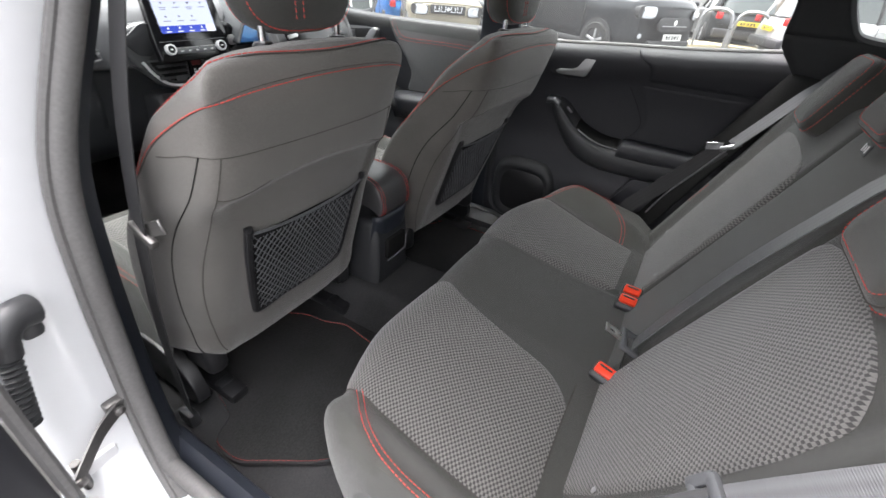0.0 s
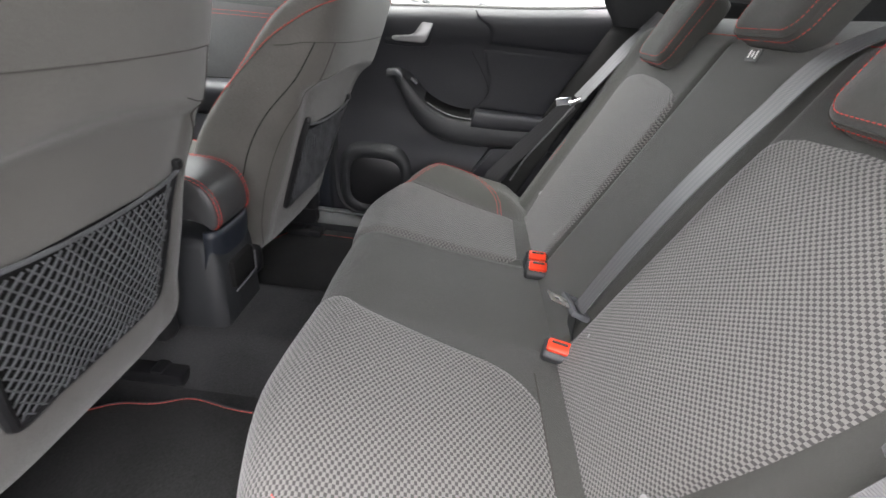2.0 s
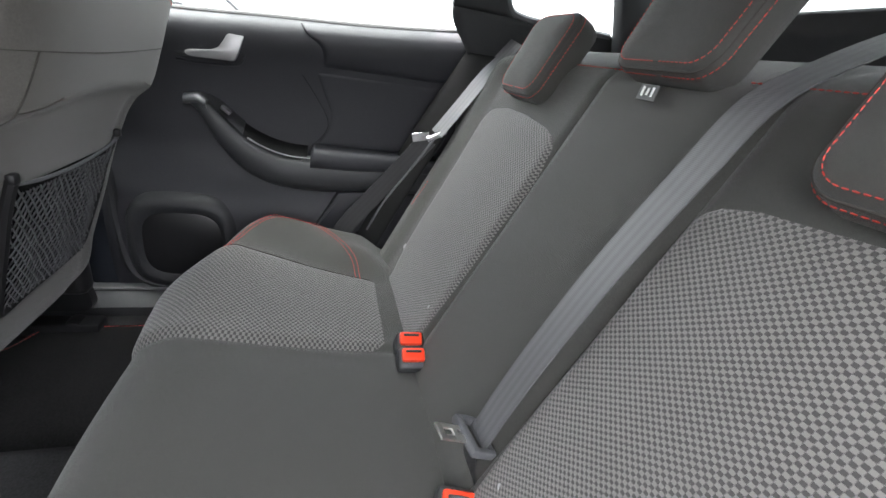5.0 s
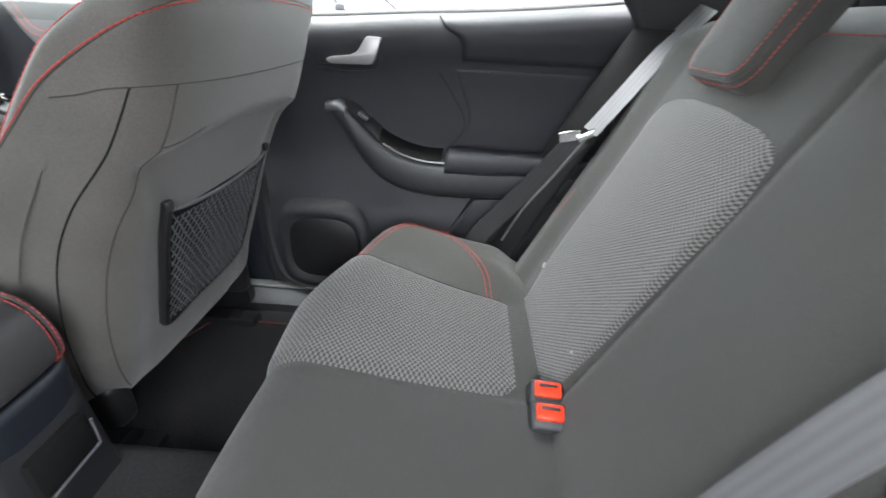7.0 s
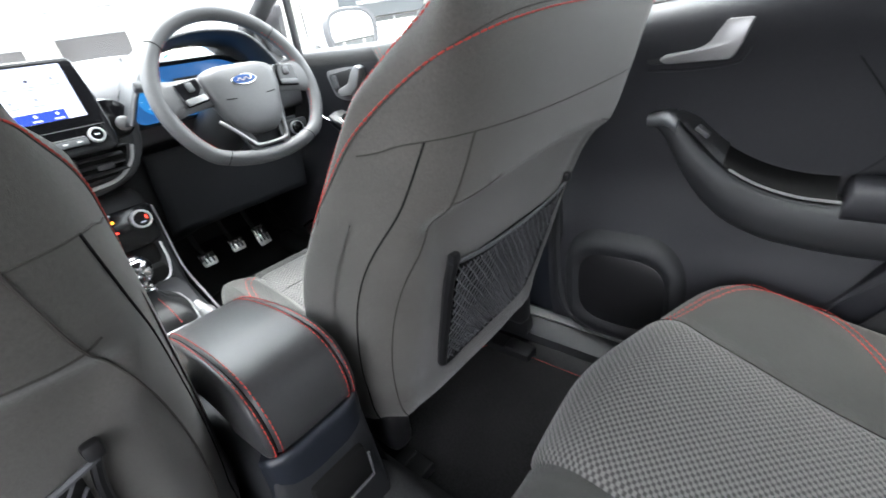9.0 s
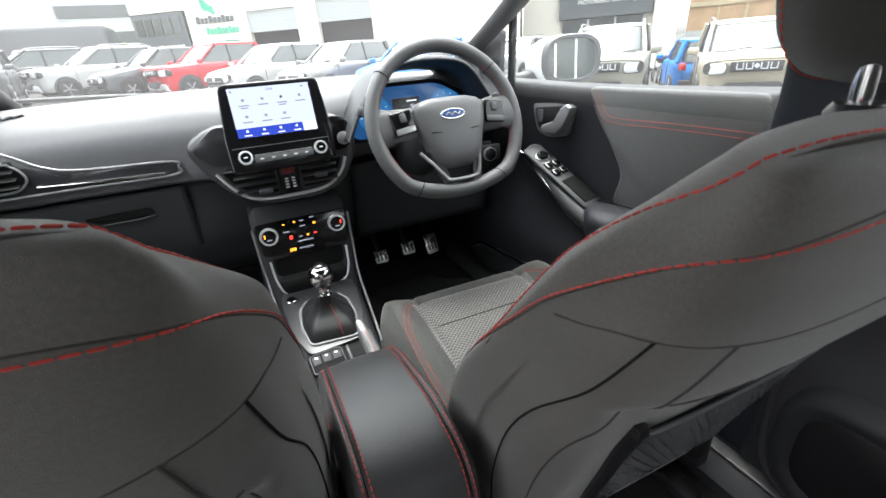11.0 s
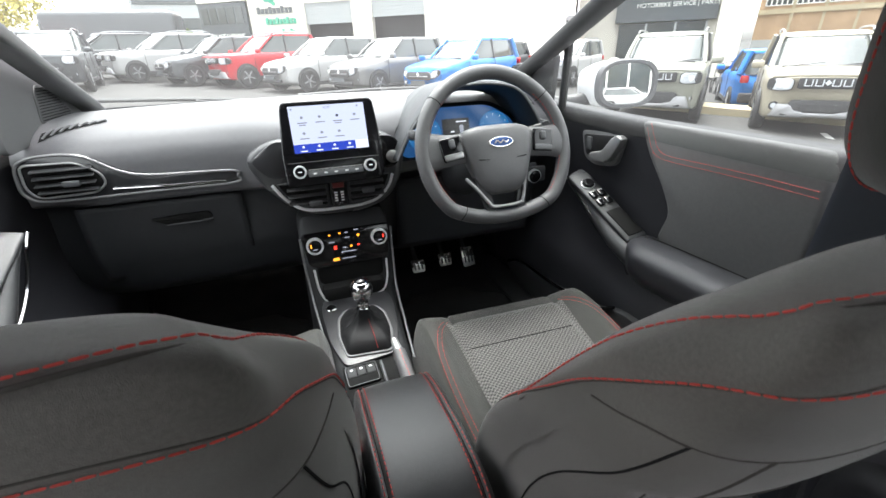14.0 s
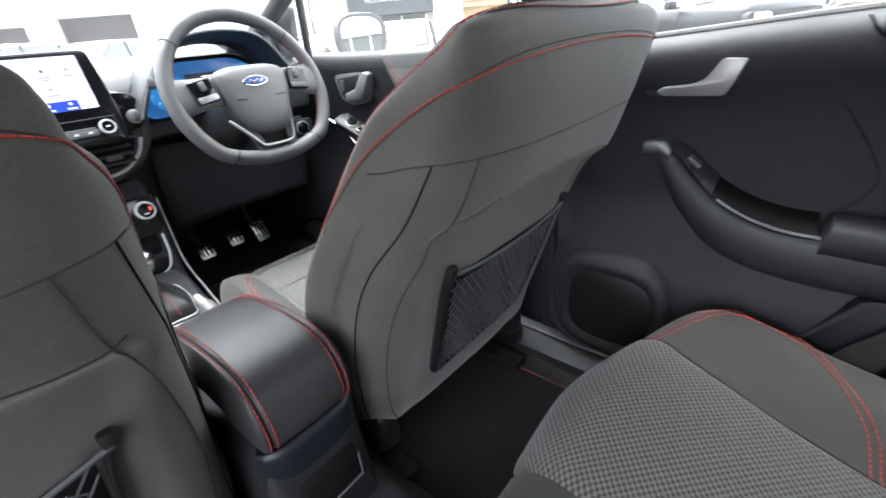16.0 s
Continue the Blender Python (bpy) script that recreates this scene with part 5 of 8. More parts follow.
part("switch_panel", arm_shelf(0.475, 0.395, 0.001), M_PLAST, arm, "dark satin switch plate")
part("window_switch", rbox((0.664, 0.432, 0.871), (0.022, 0.024, 0.008), 0.002, 2, pose(0, 0, 0, 38)), M_PLASTL, arm, "dark grey window switch")
# nearly flat black sheet, its colour stands for the cup's shaded depth
part("pull_cup_shade", arm_shelf(0.395, 0.245, -0.003, 20), M_THREAD_K, arm, "black sheet for the shade inside the pull cup")
for off in (0.0, 0.006):
    part("bright_line", tube([(0.712 - AWID(y) + 0.013 + off, y, ATOP(y) + 0.0035) for y in np.linspace(0.385, 0.238, 24)], 0.0013, 6), M_SILVER, arm, "thin satin line along the ridge")
part("armrest_pad", loft([arm_ring(y, ATOP(y) - 0.022 + 0.006 * step(0.14, 0.05, y), ATOP(y) + 0.032 * min(1, (0.240 - y) / 0.012 + 0.2), AWID(y) + 0.003, 0.45) for y in np.concatenate([np.linspace(0.238, 0.222, 5), np.linspace(0.20, -0.14, 14)])]), M_DOORT, rd, "black padded elbow rest")
# speaker and pocket
def speaker_ring(d, ry, rz):
    return [Vector((0.652 - d, 0.545 + math.copysign(abs(math.cos(a)) ** 0.6, math.cos(a)) * ry * 0.9, 0.525 + math.copysign(abs(math.sin(a)) ** 0.6, math.sin(a)) * rz * 0.9)) for a in np.linspace(0, 2 * math.pi, 48, endpoint=False)]


spk = part("speaker_surround", loft([speaker_ring(*q) for q in ((-0.01, 0.150, 0.150), (0.010, 0.138, 0.140), (0.020, 0.126, 0.128), (0.021, 0.112, 0.112), (0.012, 0.100, 0.096))], caps=False), M_DOORK, rd, "raised black speaker surround")
part("speaker_grille", loft([speaker_ring(0.010, 0.101, 0.098), speaker_ring(0.013, 0.094, 0.091), speaker_ring(0.0135, 0.04, 0.04)]), M_NET, spk)
part("door_pocket_flap", ydoor(rounded([(0.235, 0.575), (0.165, 0.690), (0.06, 0.700), (0.03, 0.58)], 0.012, 5), 0.665, 0.024, 0.006), M_DOORT, rd)
part("sill_seal", tube([(0.700, y, rsill(y) - 0.004) for y in np.linspace(0.79, -0.14, 30)], 0.006, 8), M_RUBBER, rd)
part("lower_seal", tube([(0.655, y, z) for y, z in spline([(0.712, 1.05), (0.70, 0.90), (0.692, 0.70), (0.690, 0.57), (0.676, 0.45), (0.62, 0.402), (0.50, 0.388), (0.35, 0.388)], 50)], 0.012, 8), M_DOORK, rd)

fd = thing("front_right_door", (0.70, 1.3, 0.38), "closed front door with dark padded trim, red stitching and a satin handle", "car door", "car doors")
fsill = curve1([0.8, 1.04, 1.26, 1.56, 1.9], [1.083, 1.077, 1.075, 1.080, 1.088])
FP = [(0.375, 0.690), (0.45, 0.670), (0.55, 0.660), (0.64, 0.670), (0.70, 0.700), (0.76, 0.725), (0.85, 0.732), (0.93, 0.730), (1.0, 0.722), (1.05, 0.712), (1.075, 0.708), (1.09, 0.725)]
part("trim_panel", door_skin(1.95, 0.825, FP, fsill), M_DOORT, fd, "dark grey moulded trim panel", solid=0.004)
part("door_shell", rbox((0.80, 1.40, 0.68), (0.10, 1.0, 0.72), 0.03), M_PAINT, fd)
pad = part("soft_pad", ydoor(rounded([(1.262, 1.070), (1.225, 1.00), (1.165, 0.93), (1.130, 0.875), (1.155, 0.80), (1.0, 0.775), (0.84, 0.775), (0.832, 1.075)], 0.025, 6), 0.730, 0.026, 0.010, 3), M_PADV, fd, "black padded door insert")
for off in (0.0, 0.011):
    part("stitching", stitch([(0.7015, y, z - off) for y, z in spline([(1.222 + off, 1.068), (1.205 + off, 1.035), (1.185 + off, 1.012), (1.150, 1.005), (1.05, 1.008), (0.95, 1.010), (0.84, 1.010)], 80)], 0.005, 0.0014, 0.0013), M_THREAD, pad, "double row of red stitching")
hb = part("handle_bezel", ydoor(rounded([(1.494, 1.014), (1.470, 0.938), (1.42, 0.924), (1.338, 0.938), (1.294, 1.036)], 0.02, 6), 0.735, 0.022, 0.004), M_RIMG, fd, "satin bezel round the handle")
part("handle_well", ydoor(rounded([(1.481, 1.003), (1.461, 0.949), (1.42, 0.937), (1.347, 0.949), (1.313, 1.022)], 0.015, 6), 0.7145, 0.003, 0.001), M_NET, hb, "dark handle well")
part("door_handle", ydoor(rounded([(1.428, 0.953), (1.416, 0.943), (1.362, 0.945), (1.335, 0.963), (1.302, 1.017), (1.320, 1.026), (1.343, 1.014), (1.372, 0.977), (1.420, 0.963)], 0.006, 5), 0.712, 0.020, 0.004, 3), M_SILVER, hb, "satin silver door handle")
part("lock_switch", rbox((0.710, 1.448, 0.983), (0.008, 0.022, 0.036), 0.003), M_PLASTL, hb, "grey lock switch")
# switch pod
pod = part("switch_pod", loft([[Vector((0.735 - (0.5 + 0.5 * math.cos(a)) * w, p[0], p[1] + math.sin(a) * h)) for a in np.linspace(0, 2 * math.pi, 18, endpoint=False)] for p, w, h in zip(spline([(1.49, 0.882), (1.45, 0.870), (1.38, 0.838), (1.30, 0.798), (1.22, 0.762), (1.17, 0.748), (1.05, 0.740), (0.90, 0.745)], 30), np.interp(np.linspace(0, 1, 30), [0, 0.1, 0.5, 1], [0.03, 0.075, 0.095, 0.085]), np.interp(np.linspace(0, 1, 30), [0, 0.1, 0.5, 1], [0.012, 0.024, 0.034, 0.040]))]), M_PLAST, fd, "black door armrest")
sp = pose(0.680, 1.315, 0.842, 24, -10, 0)
part("switch_plate", moved(rbox((0, 0, 0), (0.062, 0.27, 0.012), 0.010, 3), sp), M_DOORK, pod, "dark satin switch plate")
part("mirror_knob", lathe([(0, 0), (0.017, 0), (0.017, 0.006), (0.013, 0.010), (0.0, 0.010)], sp @ pose(0, 0.082, 0.006), 24), M_PIANO, pod, "black mirror knob")
part("knob_ring", tube([sp @ Vector((0.0178 * math.cos(a), 0.082 + 0.0175 * math.sin(a), 0.0075)) for a in np.linspace(0, 2 * math.pi, 28, endpoint=False)], 0.0018, 6, True), M_RING, pod, "chrome ring")
for yy in (0.038, 0.006):
    for xx in (-0.012, 0.013):
        part("window_switch", moved(rbox((0, 0, 0), (0.018, 0.024, 0.008), 0.003), sp @ pose(xx, yy, 0.009)), M_PIANO, pod)
        part("switch_mark", moved(rbox((0, 0, 0), (0.012, 0.003, 0.001), 0.0003, 1), sp @ pose(xx, yy + 0.008, 0.0135)), M_SILVER, pod)
# thin black plate that imitates the shade of the pull hollow
part("pull_well_shade", moved(rbox((0, 0, 0), (0.044, 0.095, 0.006), 0.003), sp @ pose(0.004, -0.075, 0.006)), M_THREAD_K, pod)
part("bright_edge", tube([(0.648, y, z) for y, z in spline([(1.470, 0.892), (1.43, 0.876), (1.36, 0.832), (1.28, 0.785), (1.22, 0.750), (1.18, 0.745)], 40)], 0.0032, 8), M_CHROME, pod, "bright trim line")
pad_path = spline([(1.205, 0.752), (1.19, 0.764), (1.12, 0.772), (1.0, 0.778), (0.90, 0.782), (0.828, 0.784)], 22)
pad_sec = rounded([(0.732, 0.030), (0.640, 0.030), (0.612, 0.014), (0.614, -0.030), (0.650, -0.075), (0.732, -0.105)], 0.020, 5)
part("armrest_pad", loft([[(0.732 - (0.732 - x) * min(1.0, 0.55 + 6 * (1.205 - y)), y, z + dz) for x, dz in pad_sec] for y, z in pad_path]), M_DOORT, fd, "black padded armrest")
part("armrest_seam", tube([(0.7045, y, z + 0.031) for y, z in pad_path[2:]], 0.0016, 6), M_THREAD_K, fd)
part("window_frame", tube(spline([(0.703, 1.590, 1.055), (0.686, 1.562, 1.110), (0.670, 1.535, 1.163), (0.640, 1.488, 1.244), (0.615, 1.455, 1.300)], 20), 0.012, 8), M_PILLAR, fd, "dark front bar of the window frame")
part("door_pocket", ydoor(rounded([(1.80, 0.44), (1.70, 0.50), (1.45, 0.52), (1.25, 0.56), (1.17, 0.60), (0.92, 0.60), (0.92, 0.42), (1.70, 0.40)], 0.04, 6), 0.690, 0.05, 0.010), M_PLAST, fd)
part("pocket_rim", tube([(0.640, y, z) for y, z in spline([(1.78, 0.462), (1.68, 0.505), (1.45, 0.525), (1.25, 0.562), (1.18, 0.600)], 40)], 0.005, 8), M_PIANO, fd)

lfd = thing("front_left_door", (-0.70, 1.3, 0.38), "closed front passenger door with dark trim", "car door", "car doors")
def mir(g):
    return [(-p[0], p[1], p[2]) for p in g[0]], g[1]


part("trim_panel", mir(door_skin(1.95, 0.875, FP, fsill)), M_DOORT, lfd, "dark grey moulded trim panel", solid=0.004)
part("door_shell", rbox((-0.80, 1.40, 0.68), (0.10, 1.0, 0.72), 0.03), M_PAINT, lfd)
lp = part("switch_pod", mir(loft([[Vector((0.735 - (0.5 + 0.5 * math.cos(a)) * w, p[0], p[1] + math.sin(a) * h)) for a in np.linspace(0, 2 * math.pi, 18, endpoint=False)] for p, w, h in zip(spline([(1.50, 0.905), (1.46, 0.895), (1.40, 0.855), (1.33, 0.800), (1.26, 0.755), (1.20, 0.735), (1.05, 0.735), (0.90, 0.745)], 30), np.interp(np.linspace(0, 1, 30), [0, 0.1, 0.5, 1], [0.03, 0.075, 0.095, 0.085]), np.interp(np.linspace(0, 1, 30), [0, 0.1, 0.5, 1], [0.012, 0.024, 0.034, 0.040]))])), M_PLAST, lfd, "black door armrest")
part("switch_plate", moved(rbox((0, 0, 0), (0.062, 0.19, 0.012), 0.010, 3), pose(-0.688, 1.40, 0.878, 28, 10)), M_PLAST, lp)
part("window_switch", moved(rbox((0, 0, 0), (0.018, 0.028, 0.008), 0.003), pose(-0.690, 1.435, 0.905, 28, 10)), M_SILVER, lp)
part("bright_edge", mir(tube([(0.655, y, z) for y, z in spline([(1.495, 0.915), (1.47, 0.890), (1.44, 0.850), (1.40, 0.810), (1.34, 0.775), (1.26, 0.745)], 40)], 0.004, 8)), M_CHROME, lp, "bright trim line")

# door mirror outside the driver's window
dmr = thing("door_mirror", (0.80, 1.72, 1.05), "white door mirror with a black edge", "car mirror")
mm = pose(0.952, 1.606, 1.120, 87.4, 0, -13)
def mirror_ring(k, d):
    return [mm @ Vector((math.copysign(abs(math.cos(a)) ** 0.65, math.cos(a)) * 0.098 * k + 0.55 * min(d, 0), math.copysign(abs(math.sin(a)) ** 0.7, math.sin(a)) * 0.072 * k, d)) for a in np.linspace(0, 2 * math.pi, 36, endpoint=False)]


part("housing", loft([mirror_ring(k, d) for k, d in ((1.0, 0.0), (1.04, -0.02), (1.0, -0.05), (0.85, -0.085), (0.5, -0.11), (0.1, -0.118))]), M_PAINT, dmr, "white painted mirror housing")
part("rim", loft([mirror_ring(k, d) for k, d in ((0.84, 0.004), (0.87, 0.012), (0.99, 0.012), (1.05, -0.006))], caps=False), M_PLASTL, dmr)
part("mirror_glass", loft([mirror_ring(0.93, 0.0035), mirror_ring(0.93, 0.0045)]), M_MIRROR, dmr, "reflecting mirror glass")
part("arm", tube([(0.74, 1.72, 1.06), (0.82, 1.70, 1.065), (0.90, 1.67, 1.085)], 0.024, 10), M_PLAST, dmr)
part("sail_panel", slab(rounded([(1.62, 1.075), (1.90, 1.085), (1.88, 1.135), (1.66, 1.21), (1.60, 1.22)], 0.02), 0.02, Matrix(((0, 0, 1, 0.675), (1, 0, 0, 0), (0, 1, 0, 0), (0, 0, 0, 1))), 0.004), M_PILLAR, dmr)
for sg, nm in ((-1, ""), (1, "")):
    tw = thing("tweeter_panel", (sg * 0.65, 1.80, 1.10), "dark triangular speaker panel at the windscreen pillar's foot", "speaker", "tweeter panels")
    tri = rounded([(1.70, 1.085), (1.935, 1.085), (1.90, 1.12), (1.755, 1.195)] if sg > 0 else [(1.56, 1.06), (2.00, 1.085), (1.99, 1.105), (1.76, 1.235), (1.57, 1.34)], 0.02, 6)
    tm = Matrix(((0, 0, -sg, sg * 0.672), (1, 0, 0, 0), (0, 1, 0, 0), (0, 0, 0, 1)))
    part("panel", slab(tri, 0.014, tm, 0.005), M_APIL, tw)
    inner = rounded([(1.735, 1.100), (1.93, 1.092), (1.935, 1.108), (1.84, 1.178), (1.775, 1.192), (1.755, 1.175)], 0.018, 6)
    gr = part("grille", slab(inner, 0.017, tm, 0.002), M_PLAST, tw)
    for k in range(13):
        z = 1.104 + k * 0.0065
        y1 = 1.925 - (z - 1.10) * 1.20
        part("slit", rbox((sg * 0.6545, (1.742 + (z - 1.1) * 0.3 + y1) / 2, z), (0.002, max(0.02, y1 - 1.742 - (z - 1.1) * 0.3), 0.002), 0.0005, 1), M_THREAD_K, gr)
rvm = thing("rear_view_mirror", (0.02, 1.12, 1.36), "black-framed rear view mirror under the roof", "car mirror")
part("frame", rbox((0.020, 1.115, 1.347), (0.225, 0.03, 0.066), 0.018, 4, pose(0, 0, 0, 12, 0, -12)), M_PIANO, rvm)
part("mirror_glass", rbox((0.017, 1.099, 1.348), (0.205, 0.002, 0.050), 0.0009, 1, pose(0, 0, 0, 12, 0, -12)), M_MIRROR, rvm)
part("stalk", cyl((0.02, 1.13, 1.37), (0.02, 1.20, 1.385), 0.012), M_PLAST, rvm)


# ---- dashboard ----
dash = thing("dashboard", (0, 1.7, 0.6), "dark grey soft-touch dashboard with a floating touchscreen", "dashboard")
DPF = [(2.10, 1.095), (1.95, 1.118), (1.80, 1.120), (1.70, 1.112), (1.635, 1.090), (1.605, 1.062), (1.592, 1.030), (1.592, 0.985), (1.596, 0.945), (1.605, 0.925), (1.640, 0.915), (1.648, 0.88), (1.640, 0.80), (1.655, 0.72), (1.70, 0.64), (1.85, 0.58), (2.10, 0.56)]


def dash_at(x, s):
    p = DASHC
    i = s * 99
    k = min(int(i), 98)
    y, z = p[k] + (p[k + 1] - p[k]) * (i - k)
    mid = math.exp(-((x - 0.0) / 0.20) ** 4)
    front = step(2.0, 1.62, y)
    y -= 0.055 * mid * front * step(0.80, 0.95, z)
    z -= 0.012 * (abs(x) / 0.7) ** 2 * step(1.0, 1.1, z)
    y += 0.05 * step(0.20, 0.33, x) * step(0.95, 0.80, z)
    y += 0.04 * step(0.55, 0.70, abs(x)) * front
    return Vector((x, y, z))


DASHC = spline(DPF, 100)
part("dash_body", grid(lambda u, v: dash_at(-0.70 + 1.40 * u, 0.575 * v), 110, 70), M_DASH, dash, "dark grained dashboard skin")
part("lower_dash", grid(lambda u, v: dash_at(-0.70 + 1.40 * u, 0.575 + 0.425 * v), 110, 50), M_LOWD, dash, "black lower dashboard")
# trim strip with vent, passenger side
strip = part("gloss_trim_strip", slab(rounded([(-0.672, 1.040), (-0.620, 1.056), (-0.545, 1.050), (-0.480, 1.006), (-0.42, 0.990), (-0.250, 0.982), (-0.236, 0.967), (-0.252, 0.950), (-0.42, 0.953), (-0.62, 0.953), (-0.672, 0.975)], 0.012, 5), 0.012, Matrix(((1, 0, 0, 0), (0, 0, -1, 1.592), (0, 1, 0, 0), (0, 0, 0, 1))), 0.004), M_GLOSSG, dash, "gloss dark trim strip")
part("strip_rim", tube([(x, 1.578, z) for x, z in spline([(-0.675, 1.000), (-0.664, 1.040), (-0.620, 1.054), (-0.548, 1.048), (-0.482, 1.007), (-0.42, 0.991), (-0.252, 0.982), (-0.238, 0.967), (-0.252, 0.951), (-0.42, 0.952), (-0.62, 0.953), (-0.668, 0.968)], 110, True)], 0.0032, 8, True), M_RIMG, strip, "satin grey rim")
part("bright_line", tube([(x, 1.577, z) for x, z in spline([(-0.505, 0.968), (-0.40, 0.962), (-0.268, 0.957)], 20)], 0.0025, 8), M_CHROME, strip, "thin bright line")


def vent(parent, outline, y, slats, material_edge, x0, x1, z0, z1, tab):
    m = Matrix(((1, 0, 0, 0), (0, 0, -1, y), (0, 1, 0, 0), (0, 0, 0, 1)))
    vt = part("air_vent", slab(outline, 0.006, m, 0.002), M_THREAD_K, parent, "black air vent")
    ring = [m @ Vector((p[0], p[1], 0.008)) for p in outline]
    part("vent_rim", tube(ring, 0.0026, 8, True), material_edge, vt)
    for i in range(slats):
        z = z0 + (z1 - z0) * (i + 0.5) / slats
        part("slat", rbox(((x0 + x1) / 2, y - 0.010, z), (x1 - x0, 0.016, 0.0028), 0.001, 1, pose(0, 0, 0, 18)), M_PLAST, vt)
    part("vent_tab", rbox((tab[0], y - 0.019, tab[1]), (0.032, 0.010, 0.013), 0.003), M_PLASTL, vt)
    return vt


vent(strip, rounded([(-0.660, 1.038), (-0.560, 1.036), (-0.520, 1.010), (-0.512, 0.985), (-0.535, 0.965), (-0.645, 0.962), (-0.664, 0.985)], 0.014, 5), 1.583, 4, M_SILVER, -0.645, -0.530, 0.968, 1.032, (-0.575, 0.992))
# demister vents on the top
def dash_top(x, y, lift=0.0):
    """The dashboard's top skin over a place of the plan."""
    lo, hi = 0.0, 0.36
    for _ in range(24):
        mid = (lo + hi) / 2
        lo, hi = (mid, hi) if dash_at(x, mid).y > y else (lo, mid)
    return dash_at(x, lo) + Vector((0, 0, lift))


for sg in (-1, 1):
    def vent_at(u, v, lift):
        return dash_top(sg * (0.640 - 0.130 * u), 1.662 + 0.032 * u + (0.030 - 0.020 * u * u) * (v - 0.5), lift)
    dv = part("demister_vent", grid(lambda u, v: vent_at(u, v, 0.0015), 24, 5), M_THREAD_K, dash, "slim black demister vent")
    for k in range(7):
        u = 0.06 + 0.135 * k
        part("slat", tube([vent_at(u, 0.08, 0.003), vent_at(min(u + 0.05, 1), 0.5, 0.004), vent_at(min(u + 0.10, 1), 0.92, 0.003)], 0.0026, 6), M_DASH, dv)
# glovebox
gb = part("glovebox_lid", grid(lambda u, v: (-0.622 + 0.375 * u, 1.639 - 0.004 * math.sin(math.pi * v) + 0.035 * (1 - v) ** 3, 0.70 + 0.212 * v), 24, 16), M_LOWD, dash, "black glovebox lid", solid=0.012)
part("glovebox_handle", slab(rounded([(-0.40, 0.872), (-0.335, 0.872), (-0.325, 0.856), (-0.345, 0.850), (-0.435, 0.850), (-0.47, 0.868)], 0.006, 4), 0.010, Matrix(((1, 0, 0, 0), (0, 0, -1, 1.630), (0, 1, 0, 0), (0, 0, 0, 1))), 0.002), M_NETBACK, gb)
part("handle_lip", tube([(-0.435, 1.6185, 0.8495), (-0.36, 1.6185, 0.8495), (-0.328, 1.6185, 0.853)], 0.0022, 6), M_PLASTL, gb)
part("knee_panel", grid(lambda u, v: (0.17 + 0.46 * u, 1.60 + 0.05 * (1 - v), 0.66 + 0.24 * v), 16, 12), M_LOWD, dash, "black panel under the steering column", solid=0.012)

# centre stack frame: broad V of soft skin, a highlight drawn along its edge
Y3 = Matrix(((1, 0, 0, 0), (0, 0, -1, 1.545), (0, 1, 0, 0), (0, 0, 0, 1)))
vee = part("centre_frame", slab(rounded([(-0.215, 1.015), (-0.150, 1.055), (0.130, 1.055), (0.180, 1.010), (0.165, 0.93), (0.125, 0.875), (0.06, 0.852), (-0.06, 0.852), (-0.125, 0.880), (-0.175, 0.935)], 0.03, 6), 0.035, Y3, 0.014, 4), M_VEE, dash, "satin dark centre frame")
part("gloss_wing", slab(rounded([(-0.200, 1.010), (-0.140, 1.055), (-0.105, 1.05), (-0.115, 0.965), (-0.16, 0.965)], 0.02, 5), 0.008, Matrix(((1, 0, 0, 0), (0, 0, -1, 1.512), (0, 1, 0, 0), (0, 0, 0, 1))), 0.003), M_GLOSSG, vee, "gloss black wing beside the screen")
part("gloss_wing", slab(rounded([(0.105, 1.05), (0.150, 1.045), (0.178, 1.00), (0.150, 0.965), (0.115, 0.962)], 0.018, 5), 0.008, Matrix(((1, 0, 0, 0), (0, 0, -1, 1.512), (0, 1, 0, 0), (0, 0, 0, 1))), 0.003), M_PIANO, vee)
# pale tube under the vents paints the gloss frame's highlight
part("bright_edge", tube([(x, 1.507, z) for x, z in spline([(-0.160, 0.950), (-0.135, 0.912), (-0.10, 0.882), (-0.05, 0.872), (0.04, 0.872), (0.09, 0.882), (0.125, 0.912), (0.140, 0.945)], 50)], 0.0042, 8), M_RING, vee, "bright tube for the highlight on the frame's edge")
vent(vee, rounded([(-0.150, 0.952), (-0.033, 0.948), (-0.033, 0.884), (-0.095, 0.890), (-0.130, 0.918)], 0.010, 5), 1.508, 3, M_PLAST, -0.128, -0.036, 0.892, 0.945, (-0.065, 0.898))
vent(vee, rounded([(0.022, 0.948), (0.132, 0.950), (0.118, 0.915), (0.088, 0.888), (0.022, 0.884)], 0.010, 5), 1.508, 3, M_PLAST, 0.025, 0.112, 0.892, 0.945, (0.070, 0.915))
hz = part("hazard_panel", rbox((-0.005, 1.503, 0.915), (0.044, 0.018, 0.070), 0.004), M_PIANO, vee)
part("hazard_button", rbox((-0.005, 1.493, 0.938), (0.030, 0.004, 0.018), 0.002), mat("hazard_red", (0.12, 0.01, 0.01), 0.4, var=0.0), hz)
for dx in (-0.008, 0.008):
    for k in range(4):
        part("seat_heat_mark", rbox((-0.005 + dx, 1.4935, 0.896 + 0.007 * k), (0.008, 0.001, 0.004), 0.0003, 1), M_WHITEP, hz)
part("start_button", lathe([(0, 0), (0.016, 0), (0.016, 0.006), (0.012, 0.009), (0, 0.009)], pose(0.142, 1.500, 0.993, 90), 24), M_SILVER, vee, "round satin start button")

